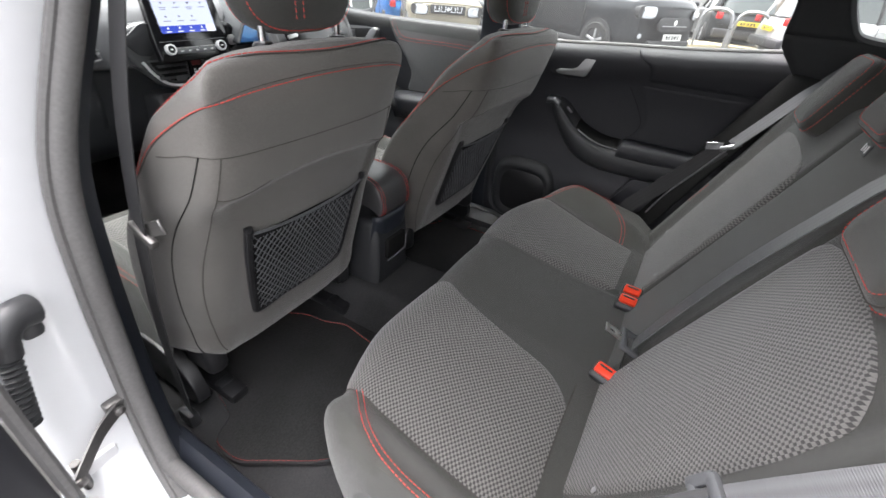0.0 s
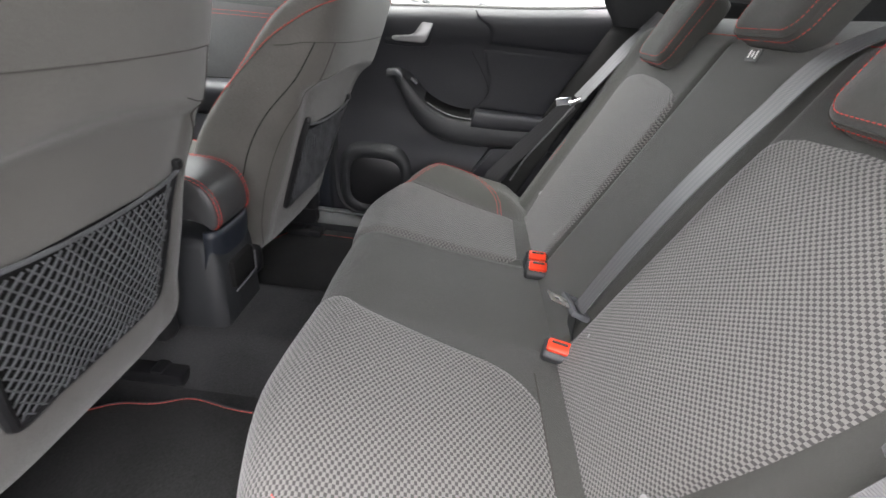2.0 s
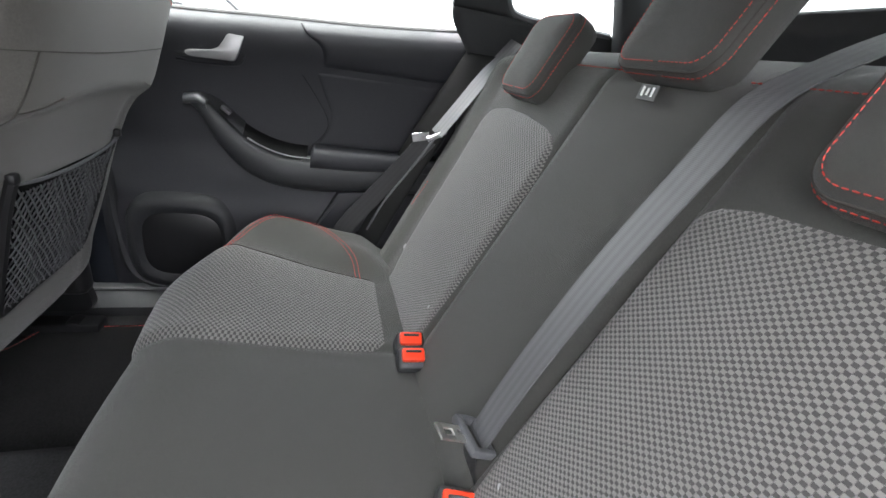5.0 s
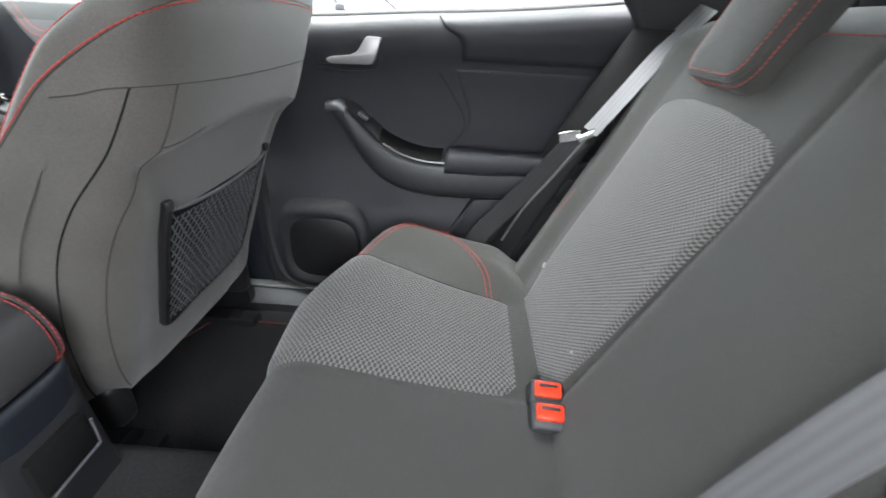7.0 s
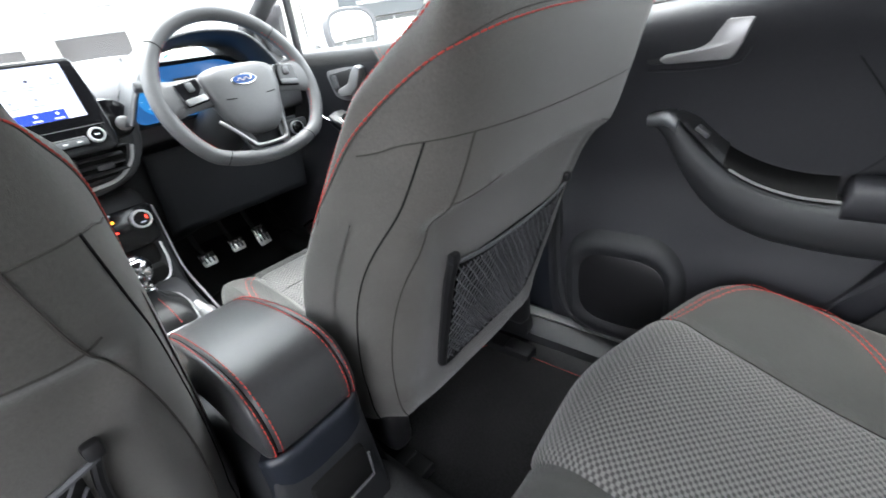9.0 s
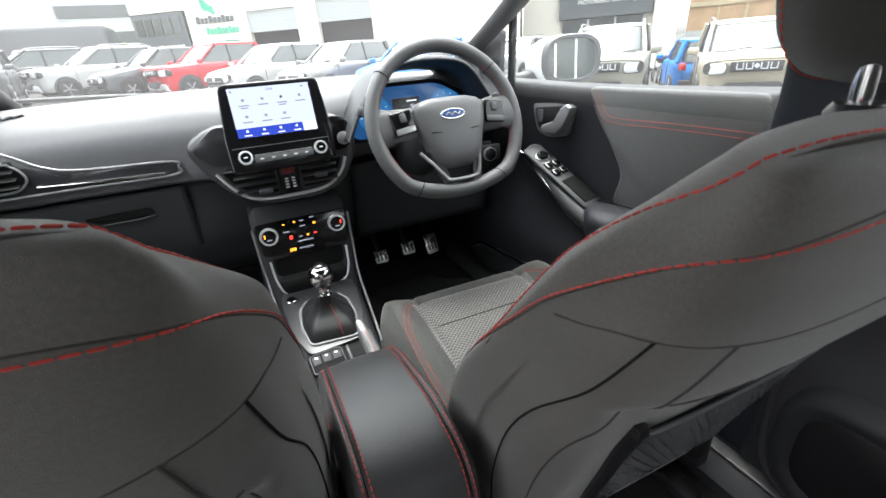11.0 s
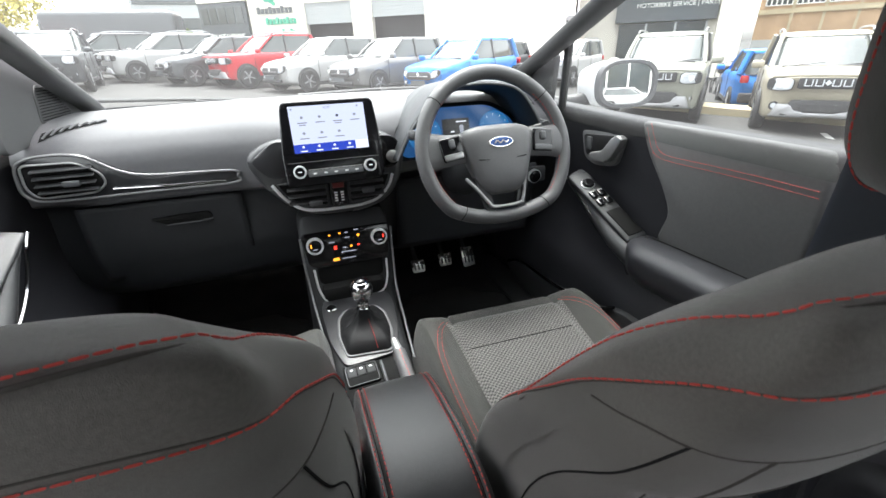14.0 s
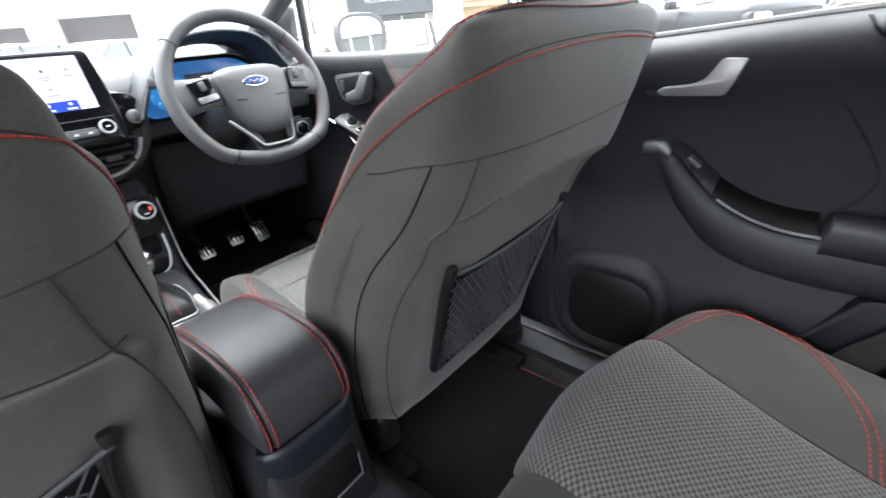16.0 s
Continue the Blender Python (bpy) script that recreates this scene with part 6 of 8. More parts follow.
# floating touchscreen
scr = thing("touchscreen", (0.005, 1.50, 0.96), "floating touchscreen with a pale menu and a dark blue bar", "screen")
ta = math.degrees(math.atan2(1.522 - 1.483, 1.125 - 0.981))
sm = Matrix.Translation((-0.006, 1.4945, 1.0435)) @ pose(0, 0, 0, 90 - ta)
part("housing", slab(rounded([(-0.118, -0.095), (-0.098, -0.098), (0.098, -0.098), (0.118, -0.090), (0.121, -0.02), (0.111, 0.098), (-0.105, 0.098), (-0.118, -0.02)], 0.016, 6), 0.022, sm @ pose(0, 0, -0.016), 0.004, 3), M_PIANO, scr, "gloss black screen housing")
M_LCD = mat("lcd_pale", (0.01, 0.01, 0.01), 0.25, var=0.0, emit=(0.66, 0.74, 0.96, 0.125))
M_LCDB = mat("lcd_blue", (0.01, 0.01, 0.01), 0.25, var=0.0, emit=(0.02, 0.05, 0.40, 0.16))
M_LCDW = mat("lcd_white", (0.01, 0.01, 0.01), 0.25, var=0.0, emit=(0.85, 0.9, 1.0, 0.13))
M_LCDG = mat("lcd_grey", (0.01, 0.01, 0.01), 0.25, var=0.0, emit=(0.35, 0.38, 0.45, 0.10))
M_LCDK = mat("lcd_dark", (0.01, 0.01, 0.01), 0.25, var=0.0, emit=(0.05, 0.05, 0.07, 0.2))


def flat(name, x, y, w, h, material, parent, m, lift=0.0068, r=0.0005):
    return part(name, slab(rounded([(x - w / 2, y - h / 2), (x + w / 2, y - h / 2), (x + w / 2, y + h / 2), (x - w / 2, y + h / 2)], r, 2), 0.0004, m @ pose(0, 0, lift)), material, parent, smooth=False)


disp = flat("display", 0.0, 0.033, 0.176, 0.107, M_LCD, scr, sm, 0.0062)
flat("menu_bar", -0.016, -0.0105, 0.144, 0.020, M_LCDB, disp, sm, 0.0067)
flat("menu_tab", 0.072, -0.0105, 0.030, 0.020, M_LCDW, disp, sm, 0.0067)
lettering("clock_text", "12:24", 0.0075, sm @ pose(0.000, 0.0795, 0.0068), M_LCDK, disp)
for k in range(4):
    flat("icon", -0.066 + 0.036 * k, -0.007, 0.006, 0.006, M_LCDW, disp, sm, 0.0072, 0.002)
    flat("caption", -0.066 + 0.036 * k, -0.0165, 0.016, 0.003, M_LCDW, disp, sm, 0.0072)
for r_ in range(2):
    for k in range(4 - r_):
        flat("icon", -0.060 + 0.041 * k, 0.060 - 0.036 * r_, 0.007, 0.006, M_LCDG if (r_, k) != (0, 2) else M_LCDK, disp, sm, 0.0068, 0.002)
        flat("caption", -0.060 + 0.041 * k, 0.048 - 0.036 * r_, 0.022, 0.0025, M_LCDG, disp, sm, 0.0068)
        if r_ == 0 and k in (0, 2):
            flat("caption", -0.060 + 0.041 * k, 0.043, 0.016, 0.0025, M_LCDG, disp, sm, 0.0068)
flat("icon", -0.081, 0.0795, 0.005, 0.005, M_LCDG, disp, sm, 0.0068, 0.002)
flat("icon", 0.072, 0.0795, 0.005, 0.005, M_LCDG, disp, sm, 0.0068, 0.002)
for dx in (-0.084, 0.084):
    kn = part("knob", lathe([(0, 0), (0.0155, 0), (0.0155, 0.010), (0.0145, 0.013), (0.0115, 0.013), (0.011, 0.011), (0, 0.011)], sm @ pose(dx, -0.064, 0.005), 30), M_RING, scr, "chrome-ringed rotary knob")
    part("knob_face", lathe([(0, 0), (0.011, 0), (0.0105, 0.001), (0, 0.001)], sm @ pose(dx, -0.064, 0.0165), 24), M_PIANO, kn)
    flat("mark", dx, -0.064, 0.009, 0.003, M_WHITEP, kn, sm, 0.0177)
keys = part("key_bar", slab(rounded([(-0.066, -0.078), (0.066, -0.078), (0.066, -0.063), (-0.066, -0.063)], 0.004, 4), 0.004, sm @ pose(0, 0, 0.005), 0.001), M_PLASTL, scr)
for k in range(5):
    flat("mark", -0.050 + 0.025 * k, -0.0705, 0.008, 0.003, M_WHITEP, keys, sm, 0.0093)
flat("key_line", 0, -0.061, 0.128, 0.0018, M_SILVER, scr, sm, 0.0085)
flat("screen_line", 0, -0.042, 0.216, 0.0016, M_PLASTL, scr, sm, 0.0065)

# instrument binnacle
bin_ = thing("instrument_cluster", (0.36, 1.58, 1.0), "blue-lit digital instrument cluster under a dark hood", "instrument panel")
hood_path = spline([(0.155, 0.985), (0.195, 1.055), (0.262, 1.128), (0.33, 1.150), (0.42, 1.150), (0.488, 1.128), (0.545, 1.055), (0.575, 0.985)], 40)
hoodr = []
for d, grow in ((1.475, 1.0), (1.47, 1.02), (1.475, 1.055), (1.50, 1.075), (1.60, 1.07), (1.72, 0.98)):
    hoodr.append([Vector((0.365 + (p[0] - 0.365) * grow, d, 0.99 + (p[1] - 0.99) * grow)) for p in hood_path])
inner = [[Vector((0.365 + (p[0] - 0.365) * k, d, 0.99 + (p[1] - 0.99) * k)) for p in hood_path] for d, k in ((1.60, 0.88), (1.53, 0.93), (1.475, 1.0))]
part("hood", loft(inner + hoodr[1:], False, False), M_LOWD, bin_, "dark hood over the dials", solid=0.003)
part("hood_edge", tube([Vector((0.365 + (p[0] - 0.365) * 1.03, 1.472, 0.99 + (p[1] - 0.99) * 1.03)) for p in hood_path], 0.004, 8), M_PLASTL, bin_)
cm_ = pose(0.352, 1.552, 1.022, 90 - 16)
oc = rounded([(-0.18, -0.05), (0.18, -0.05), (0.165, 0.03), (0.09, 0.075), (-0.09, 0.075), (-0.165, 0.03)], 0.03, 6)
part("back_shell", slab([(p[0] * 1.12, p[1] * 1.15) for p in oc], 0.004, cm_ @ pose(0, 0, -0.006)), M_THREAD_K, bin_)
M_CLB = mat("cluster_blue", (0.005, 0.005, 0.01), 0.2, var=0.0, emit=(0.02, 0.20, 0.50, 0.075))
M_CLD = mat("cluster_deep_blue", (0.005, 0.005, 0.01), 0.2, var=0.0, emit=(0.01, 0.06, 0.17, 0.12))
M_CLK = mat("cluster_black", (0.004, 0.004, 0.005), 0.2, var=0.0)
cd = part("cluster_display", slab(oc, 0.003, cm_), M_CLD, bin_, "blue digital display")
for dx in (-0.105, 0.105):
    ring = [cm_ @ Vector((dx + 0.046 * math.cos(a), 0.008 + 0.046 * math.sin(a), 0.0035)) for a in np.linspace(0, 2 * math.pi, 40, endpoint=False)]
    dl = part("dial_ring", tube(ring, 0.0022, 6, True), M_CLB, cd, "lit blue dial ring")
    part("dial_glow", lathe([(0.030, 0), (0.044, 0), (0.044, 0.0006), (0.030, 0.0006)], cm_ @ pose(dx, 0.008, 0.0032), 40), M_CLB, cd)
    for k in range(9):
        a = math.radians(220 - 32 * k)
        part("tick", rbox((0, 0, 0), (0.005, 0.0012, 0.0006), 0.0002, 1, cm_ @ pose(dx + 0.038 * math.cos(a), 0.008 + 0.038 * math.sin(a), 0.0045, 0, 0, math.degrees(a))), M_LCDW, dl)
cmid = flat("middle_display", -0.012, 0.012, 0.080, 0.062, M_CLK, cd, cm_, 0.0035)
flat("car_icon", 0.004, 0.008, 0.012, 0.034, M_LCDG, cmid, cm_, 0.0041, 0.003)
flat("bar", 0.004, 0.034, 0.030, 0.003, M_LCDW, cmid, cm_, 0.0041)
flat("bar", -0.024, 0.008, 0.010, 0.004, M_LCDW, cmid, cm_, 0.0041)
flat("bar", 0.030, -0.008, 0.010, 0.005, M_LCDW, cmid, cm_, 0.0041)

# ---- steering wheel ----
sw = thing("steering_wheel", (0.358, 1.325, 1.02), "flat-bottomed leather steering wheel with red inner stitching and satin spokes", "steering wheel")
W = Matrix.Translation((0.356, 1.330, 1.020)) @ pose(0, 0, 0, 68)


def rim_at(a):
    r = 0.181
    x, y = r * math.cos(a), r * math.sin(a)
    if y < -0.125:
        y = -0.125 - (-y - 0.125) * 0.55
    return x, y


rim = [W @ Vector((*rim_at(a), 0)) for a in np.linspace(0, 2 * math.pi, 96, endpoint=False)]
part("rim", tube(rim, 0.0170, 16, True), M_WHEEL, sw, "dark leather rim")
part("stitching", stitch([W @ Vector((rim_at(a)[0] * 0.915, rim_at(a)[1] * 0.915, 0.007)) for a in np.linspace(-0.75, 0.85, 60)], 0.005, 0.003), M_THREAD, sw)
part("stitching", stitch([W @ Vector((rim_at(a)[0] * 0.915, rim_at(a)[1] * 0.915, 0.007)) for a in np.linspace(math.pi - 0.85, math.pi + 0.75, 60)], 0.005, 0.003), M_THREAD, sw)
for a in (0.72, math.pi - 0.72, -0.95, math.pi + 0.95):
    x, y = rim_at(a)
    ring = [W @ Vector((x + 0.0175 * math.cos(b) * math.cos(a), y + 0.0175 * math.cos(b) * math.sin(a), 0.0175 * math.sin(b))) for b in np.linspace(0, 2 * math.pi, 20, endpoint=False)]
    part("rim_seam", tube(ring, 0.001, 5, True), M_THREAD_K, sw)
hub_o = rounded([(-0.090, 0.044), (-0.05, 0.056), (0.05, 0.056), (0.090, 0.044), (0.086, -0.005), (0.060, -0.078), (0.034, -0.102), (-0.034, -0.102), (-0.060, -0.078), (-0.086, -0.005)], 0.022, 5)
hubrings = []
for k, d in ((1.0, -0.015), (1.02, 0.0), (0.99, 0.012), (0.92, 0.019), (0.75, 0.024), (0.4, 0.027)):
    hubrings.append([W @ Vector((p[0] * k, p[1] * k, d + 0.004)) for p in hub_o])
hub = part("airbag_cover", loft(hubrings), M_WHEEL, sw, "dark airbag cover")
part("badge", loft([[W @ Vector((0.031 * k * math.cos(a), 0.013 + 0.0125 * k * math.sin(a), d)) for a in np.linspace(0, 2 * math.pi, 32, endpoint=False)] for k, d in ((1.0, 0.024), (1.0, 0.031), (0.93, 0.033))]), M_CHROME, hub, "oval badge with a bright rim")
part("badge_face", loft([[W @ Vector((0.0275 * math.cos(a), 0.013 + 0.0098 * math.sin(a), d)) for a in np.linspace(0, 2 * math.pi, 32, endpoint=False)] for d in (0.033, 0.0338)]), mat("badge_blue", (0.02, 0.06, 0.22), 0.25, var=0.0), hub)
part("badge_mark", tube([W @ Vector((x, 0.013 + 0.0028 * math.sin(x * 420), 0.0342)) for x in np.linspace(-0.018, 0.018, 30)], 0.0012, 5), M_SILVER, hub)
lettering("airbag_text", "AIRBAG", 0.010, W @ pose(0, -0.070, 0.0262), M_PLASTL, hub)
part("hub_crease", tube([W @ Vector((x, -0.026 + 0.25 * x * x * 20 * 0.2, 0.0292)) for x in np.linspace(-0.06, 0.06, 20)], 0.0012, 5), M_THREAD_K, hub)
for sg in (-1, 1):
    spk_ = part("spoke", loft([[W @ Vector((sg * x, y0 + math.sin(a) * h, 0.002 + math.cos(a) * 0.012)) for a in np.linspace(0, 2 * math.pi, 16, endpoint=False)] for x, y0, h in ((0.06, 0.012, 0.034), (0.10, 0.010, 0.034), (0.14, 0.008, 0.037), (0.172, 0.006, 0.044))]), M_WHEEL, sw)
    part("switch_pad", moved(rbox((0, 0, 0), (0.052, 0.052, 0.008), 0.006, 3), W @ pose(sg * 0.116, 0.010, 0.015, 0, 0, sg * -8)), M_PIANO, spk_)
    part("switch_key", moved(rbox((0, 0, 0), (0.046, 0.014, 0.006), 0.003), W @ pose(sg * 0.114, -0.008, 0.020, 0, 0, sg * -8)), M_SILVER if sg < 0 else M_PLASTL, spk_)
    part("switch_key", moved(rbox((0, 0, 0), (0.014, 0.020, 0.008), 0.003), W @ pose(sg * 0.116, 0.020, 0.021, 0, 0, sg * -8)), M_PLASTL, spk_)
    part("lower_spoke", loft([[W @ Vector((sg * x + dx, y + dy, 0.004 + dd)) for dx, dy, dd in ((-0.011, 0, -0.006), (0.011, 0, -0.006), (0.011, 0, 0.006), (-0.011, 0, 0.006))] for x, y in ((0.060, -0.060), (0.052, -0.085), (0.044, -0.110), (0.038, -0.140))]), M_PLAST, sw)
part("spoke_trim", tube([W @ Vector((x, y, 0.013)) for x, y in spline([(-0.092, -0.060), (-0.066, -0.090), (-0.044, -0.120), (-0.030, -0.131), (0.030, -0.131), (0.046, -0.118), (0.054, -0.085), (0.062, -0.055)], 50)], 0.0042, 8), M_SILVER, sw, "satin lower spoke trim")
part("column_cowl", tube([W @ Vector((0, 0.0, -0.02)), W @ Vector((0, -0.01, -0.10)), W @ Vector((0, -0.02, -0.24))], lambda u: 0.055 + 0.01 * u, 20), M_PLAST, sw)
for sg in (-1, 1):
    stk = part("column_stalk", tube([W @ Vector((sg * 0.04, 0.035, -0.05)), W @ Vector((sg * 0.12, 0.048, -0.045)), W @ Vector((sg * 0.165, 0.055, -0.035))], 0.008, 10), M_PLAST, sw)
    part("stalk_end", moved(rbox((0, 0, 0), (0.05, 0.022, 0.016), 0.005), W @ pose(sg * 0.175, 0.056, -0.033, 0, 0, sg * 10)), M_PLASTL, stk)
ls = thing("light_switch", (0.606, 1.565, 0.868), "round headlamp switch on a gloss panel", "switch")
part("panel", rbox((0.606, 1.586, 0.868), (0.10, 0.02, 0.05), 0.008), M_PLAST, ls)
part("dial", lathe([(0, 0), (0.019, 0), (0.019, 0.012), (0.015, 0.015), (0, 0.015)], pose(0.606, 1.570, 0.868, 90), 28), M_PIANO, ls)
part("dial_ring", lathe([(0.019, 0), (0.0215, 0), (0.0215, 0.010), (0.019, 0.010)], pose(0.606, 1.570, 0.868, 90), 28), M_RING, ls)
rv = thing("driver_side_vent", (0.60, 1.575, 1.01), "black air vent by the driver's door", "air vent")
vent(rv, rounded([(0.555, 0.985), (0.64, 0.985), (0.655, 1.03), (0.60, 1.045), (0.565, 1.03)], 0.012, 5), 1.590, 4, M_SILVER, 0.563, 0.645, 0.990, 1.035, (0.605, 1.01))

# ---- pedals ----
for x, y, z, h in ((0.283, 1.842, 0.478, 0.050), (0.396, 1.850, 0.482, 0.050), (0.500, 1.865, 0.468, 0.080)):
    pd = thing("pedal", (x, y, z), "brushed steel pedal with black rubber grips", "pedal", "pedals")
    pm = pose(x, y, z, 58)
    part("plate", slab(rounded([(-0.024, -h / 2), (0.024, -h / 2), (0.028, h / 2), (-0.028, h / 2)], 0.008, 5), 0.006, pm, 0.002), M_ALU, pd)
    for k in (-1, 0, 1):
        part("rubber_grip", moved(rbox((0, 0, 0), (0.007, h * 0.62, 0.006), 0.002), pm @ pose(k * 0.014, 0, 0.006)), M_PLAST, pd)
    part("arm", tube(spline([(x, y + 0.008, z), (x - 0.01, y + 0.06, z + 0.08), (x - 0.01, y + 0.11, z + 0.24)], 10), 0.009, 8), M_PLAST, pd)

# ---- centre stack and console ----
M_GATE = mat("dark_gate_plate", (0.018, 0.018, 0.020), 0.38, var=0.1, scale=30)
con = thing("centre_console", (0, 1.1, 0.42), "black centre console with armrest and gear gate", "centre console")
def cons_ring(y, hw, zt, zb=0.36, r=0.02):
    return [(-hw - 0.012, y, zb), (-hw, y, zt - r), (-hw + r * 0.4, y, zt - r * 0.3), (-hw + r, y, zt), (hw - r, y, zt), (hw - r * 0.4, y, zt - r * 0.3), (hw, y, zt - r), (hw + 0.012, y, zb)]


part("console_body", loft([cons_ring(*q) for q in ((0.705, 0.062, 0.600), (0.715, 0.070, 0.630), (0.74, 0.075, 0.640), (0.85, 0.078, 0.642), (1.03, 0.080, 0.640), (1.045, 0.080, 0.585), (1.10, 0.080, 0.572), (1.19, 0.082, 0.575), (1.22, 0.090, 0.585), (1.35, 0.100, 0.600), (1.46, 0.108, 0.620), (1.50, 0.115, 0.68), (1.53, 0.120, 0.80), (1.56, 0.122, 0.84), (1.70, 0.122, 0.84))]), M_DOORK, con, "black console body")
# rear face with the cup tray
part("rear_panel", grid(lambda u, v: (-0.071 + 0.142 * u, 0.704 + 0.060 * (1 - v) ** 1.5 + 0.022 * (2 * u - 1) ** 6, 0.395 + 0.263 * v), 16, 20), M_BLUETRIM, con, "dark rear panel of the console", solid=0.012)
# black block on the panel stands for the shade inside the tray
part("rear_tray_shade", rbox((0.003, 0.708, 0.545), (0.088, 0.030, 0.066), 0.008), M_THREAD_K, con)
part("tray_rim", tube([(0.048, 0.693, 0.560), (0.047, 0.694, 0.513), (-0.042, 0.694, 0.509)], 0.0025, 8), M_PLASTL, con, "bright tray edge")


LID = spline([(0.708, 0.664), (0.701, 0.672), (0.698, 0.692), (0.703, 0.722), (0.720, 0.747), (0.755, 0.761), (0.82, 0.763), (0.90, 0.752), (0.955, 0.738), (0.988, 0.722), (1.002, 0.695), (1.006, 0.645)], 60)


def lid_at(x, v, lift=0.0):
    """Armrest lid, padded, at x across and v from the rear lip over the top to the front."""
    i = v * 59
    k = min(int(i), 58)
    y, z = LID[k] + (LID[k + 1] - LID[k]) * (i - k)
    tg = LID[k + 1] - LID[k]
    nn = np.array([-tg[1], tg[0]]) / np.hypot(*tg)
    a = abs(x) / 0.075
    h = 0.004 * (1 - a * a) - 0.003 * math.exp(-((a - 0.74) / 0.035) ** 2) - 0.060 * max(0, (a - 0.80) / 0.20) ** 3 + lift
    return Vector((x, y - nn[0] * -h, z + nn[1] * h))


def lid_x(u):
    c = 2 * u - 1
    return 0.075 * math.copysign(min(1.0, 1.35 * abs(c) - 0.35 * c * c), c)


lid = part("armrest", grid(lambda u, v: lid_at(lid_x(u), v), 60, 60), M_LIDL, con, "black leather armrest with red stitching")
for sg in (-1, 1):
    for k in (0.0505, 0.0595):
        part("stitching", stitch([lid_at(sg * k, v, 0.0010) for v in np.linspace(0.005, 0.98, 90)], 0.0058, 0.0024), M_THREAD, lid, "red stitching")
    part("seam", tube([lid_at(sg * 0.0555, v, 0.0006) for v in np.linspace(0.005, 0.98, 70)], 0.0006, 6), M_THREAD_K, lid)
# tray with switches, handbrake
# black sheet over the console top imitates the shade of a deep tray
part("tray_shade_sheet", grid(lambda u, v: (-0.074 + 0.148 * u, 1.010 + 0.205 * v, 0.5865 - 0.004 * math.sin(math.pi * v) + 0.004 * v), 6, 8), M_NETBACK, con, "black sheet for the shaded depth of the open tray", solid=0.006)
tm_ = pose(-0.035, 1.172, 0.594, 14, 0, 3)
sp_ = part("switch_panel", moved(rbox((0, 0, 0), (0.074, 0.056, 0.014), 0.007, 3), tm_), M_NETBACK, con, "black panel with three small switches")
part("panel_lip", tube([tm_ @ Vector((x, y, 0.0072)) for x, y in rounded([(-0.034, -0.025), (0.034, -0.025), (0.034, 0.025), (-0.034, 0.025)], 0.007, 4)], 0.0012, 6, True), M_PLASTL, sp_)
for k in (-1, 0, 1):
    part("tray_button", moved(rbox((0, 0, 0), (0.019, 0.024, 0.005), 0.003), tm_ @ pose(0.021 * k, 0.008, 0.007)), M_PILLAR, sp_)
    part("mark", slab([(-0.003, -0.002), (0.003, -0.002), (0.003, 0.002), (-0.003, 0.002)], 0.0004, tm_ @ pose(0.021 * k, 0.013, 0.0098)), M_WHITEP, sp_, smooth=False)
part("tray_divider", rbox((0.012, 1.165, 0.594), (0.006, 0.075, 0.014), 0.002), M_PLASTL, con)
hbk = thing("handbrake", (0.05, 1.10, 0.58), "leather handbrake lever with a bright release button", "handbrake")
part("grip", tube([(0.052, 1.02, 0.615), (0.050, 1.08, 0.632), (0.046, 1.15, 0.652)], lambda u: 0.0165 - 0.002 * u, 16), M_WHEEL, hbk)
part("stitching", stitch([(0.052, 1.02, 0.6325), (0.050, 1.08, 0.649), (0.046, 1.148, 0.667)], 0.005, 0.003), M_THREAD, hbk)
part("button", tube([(0.046, 1.150, 0.652), (0.044, 1.172, 0.659), (0.0435, 1.183, 0.662)], lambda u: 0.0100 - 0.003 * u, 16), M_SILVER, hbk, "bright release button")
# gear lever
gl = thing("gear_lever", (0, 1.31, 0.61), "gear lever with a chrome ball knob and leather gaiter", "gear lever")
sur_o = rounded([(-0.056, 1.232), (0.044, 1.222), (0.060, 1.30), (0.058, 1.365), (0.038, 1.400), (-0.038, 1.402), (-0.060, 1.37), (-0.066, 1.30)], 0.012, 6)
def z_plate(y):
    return 0.592 + (y - 1.20) * 0.10


part("gate_frame", tube([(p[0], p[1], z_plate(p[1]) + 0.010) for p in sur_o], 0.0040, 8, True), M_RIMG, gl, "satin frame round the gaiter")
gait = []
for k, h in ((1.0, 0.006), (0.93, 0.022), (0.80, 0.034), (0.62, 0.042), (0.42, 0.052), (0.28, 0.066), (0.2, 0.080)):
    gait.append([(0.0 + p[0] * k, 1.310 + (p[1] - 1.31) * k, z_plate(1.31) + h + 0.005 * math.sin(7 * math.atan2(p[1] - 1.31, p[0])) * k * (1 - k) * 3) for p in sur_o])
part("gaiter", loft(gait), M_LEATHER, gl, "soft black leather gaiter")
part("stitching", stitch([(0.012, 1.22, z_plate(1.22) + 0.026), (0.010, 1.25, z_plate(1.25) + 0.045), (0.004, 1.285, z_plate(1.28) + 0.066)], 0.004, 0.002), M_THREAD, gl)
part("collar", lathe([(0, 0), (0.016, 0), (0.017, 0.010), (0.012, 0.016), (0.014, 0.026), (0.011, 0.032), (0, 0.032)], pose(0, 1.310, 0.668, 4), 24), M_CHROME, gl)
part("knob", lathe([(0, 0), (0.012, 0.002), (0.021, 0.012), (0.0265, 0.026), (0.027, 0.040), (0.022, 0.052), (0.012, 0.058), (0, 0.059)], pose(0, 1.309, 0.698, 4), 32), M_CHROME, gl, "polished chrome ball knob")
part("knob_cap", lathe([(0, 0), (0.014, 0), (0.010, 0.004), (0, 0.005)], pose(0, 1.305, 0.7555, 4), 24), M_PIANO, gl)
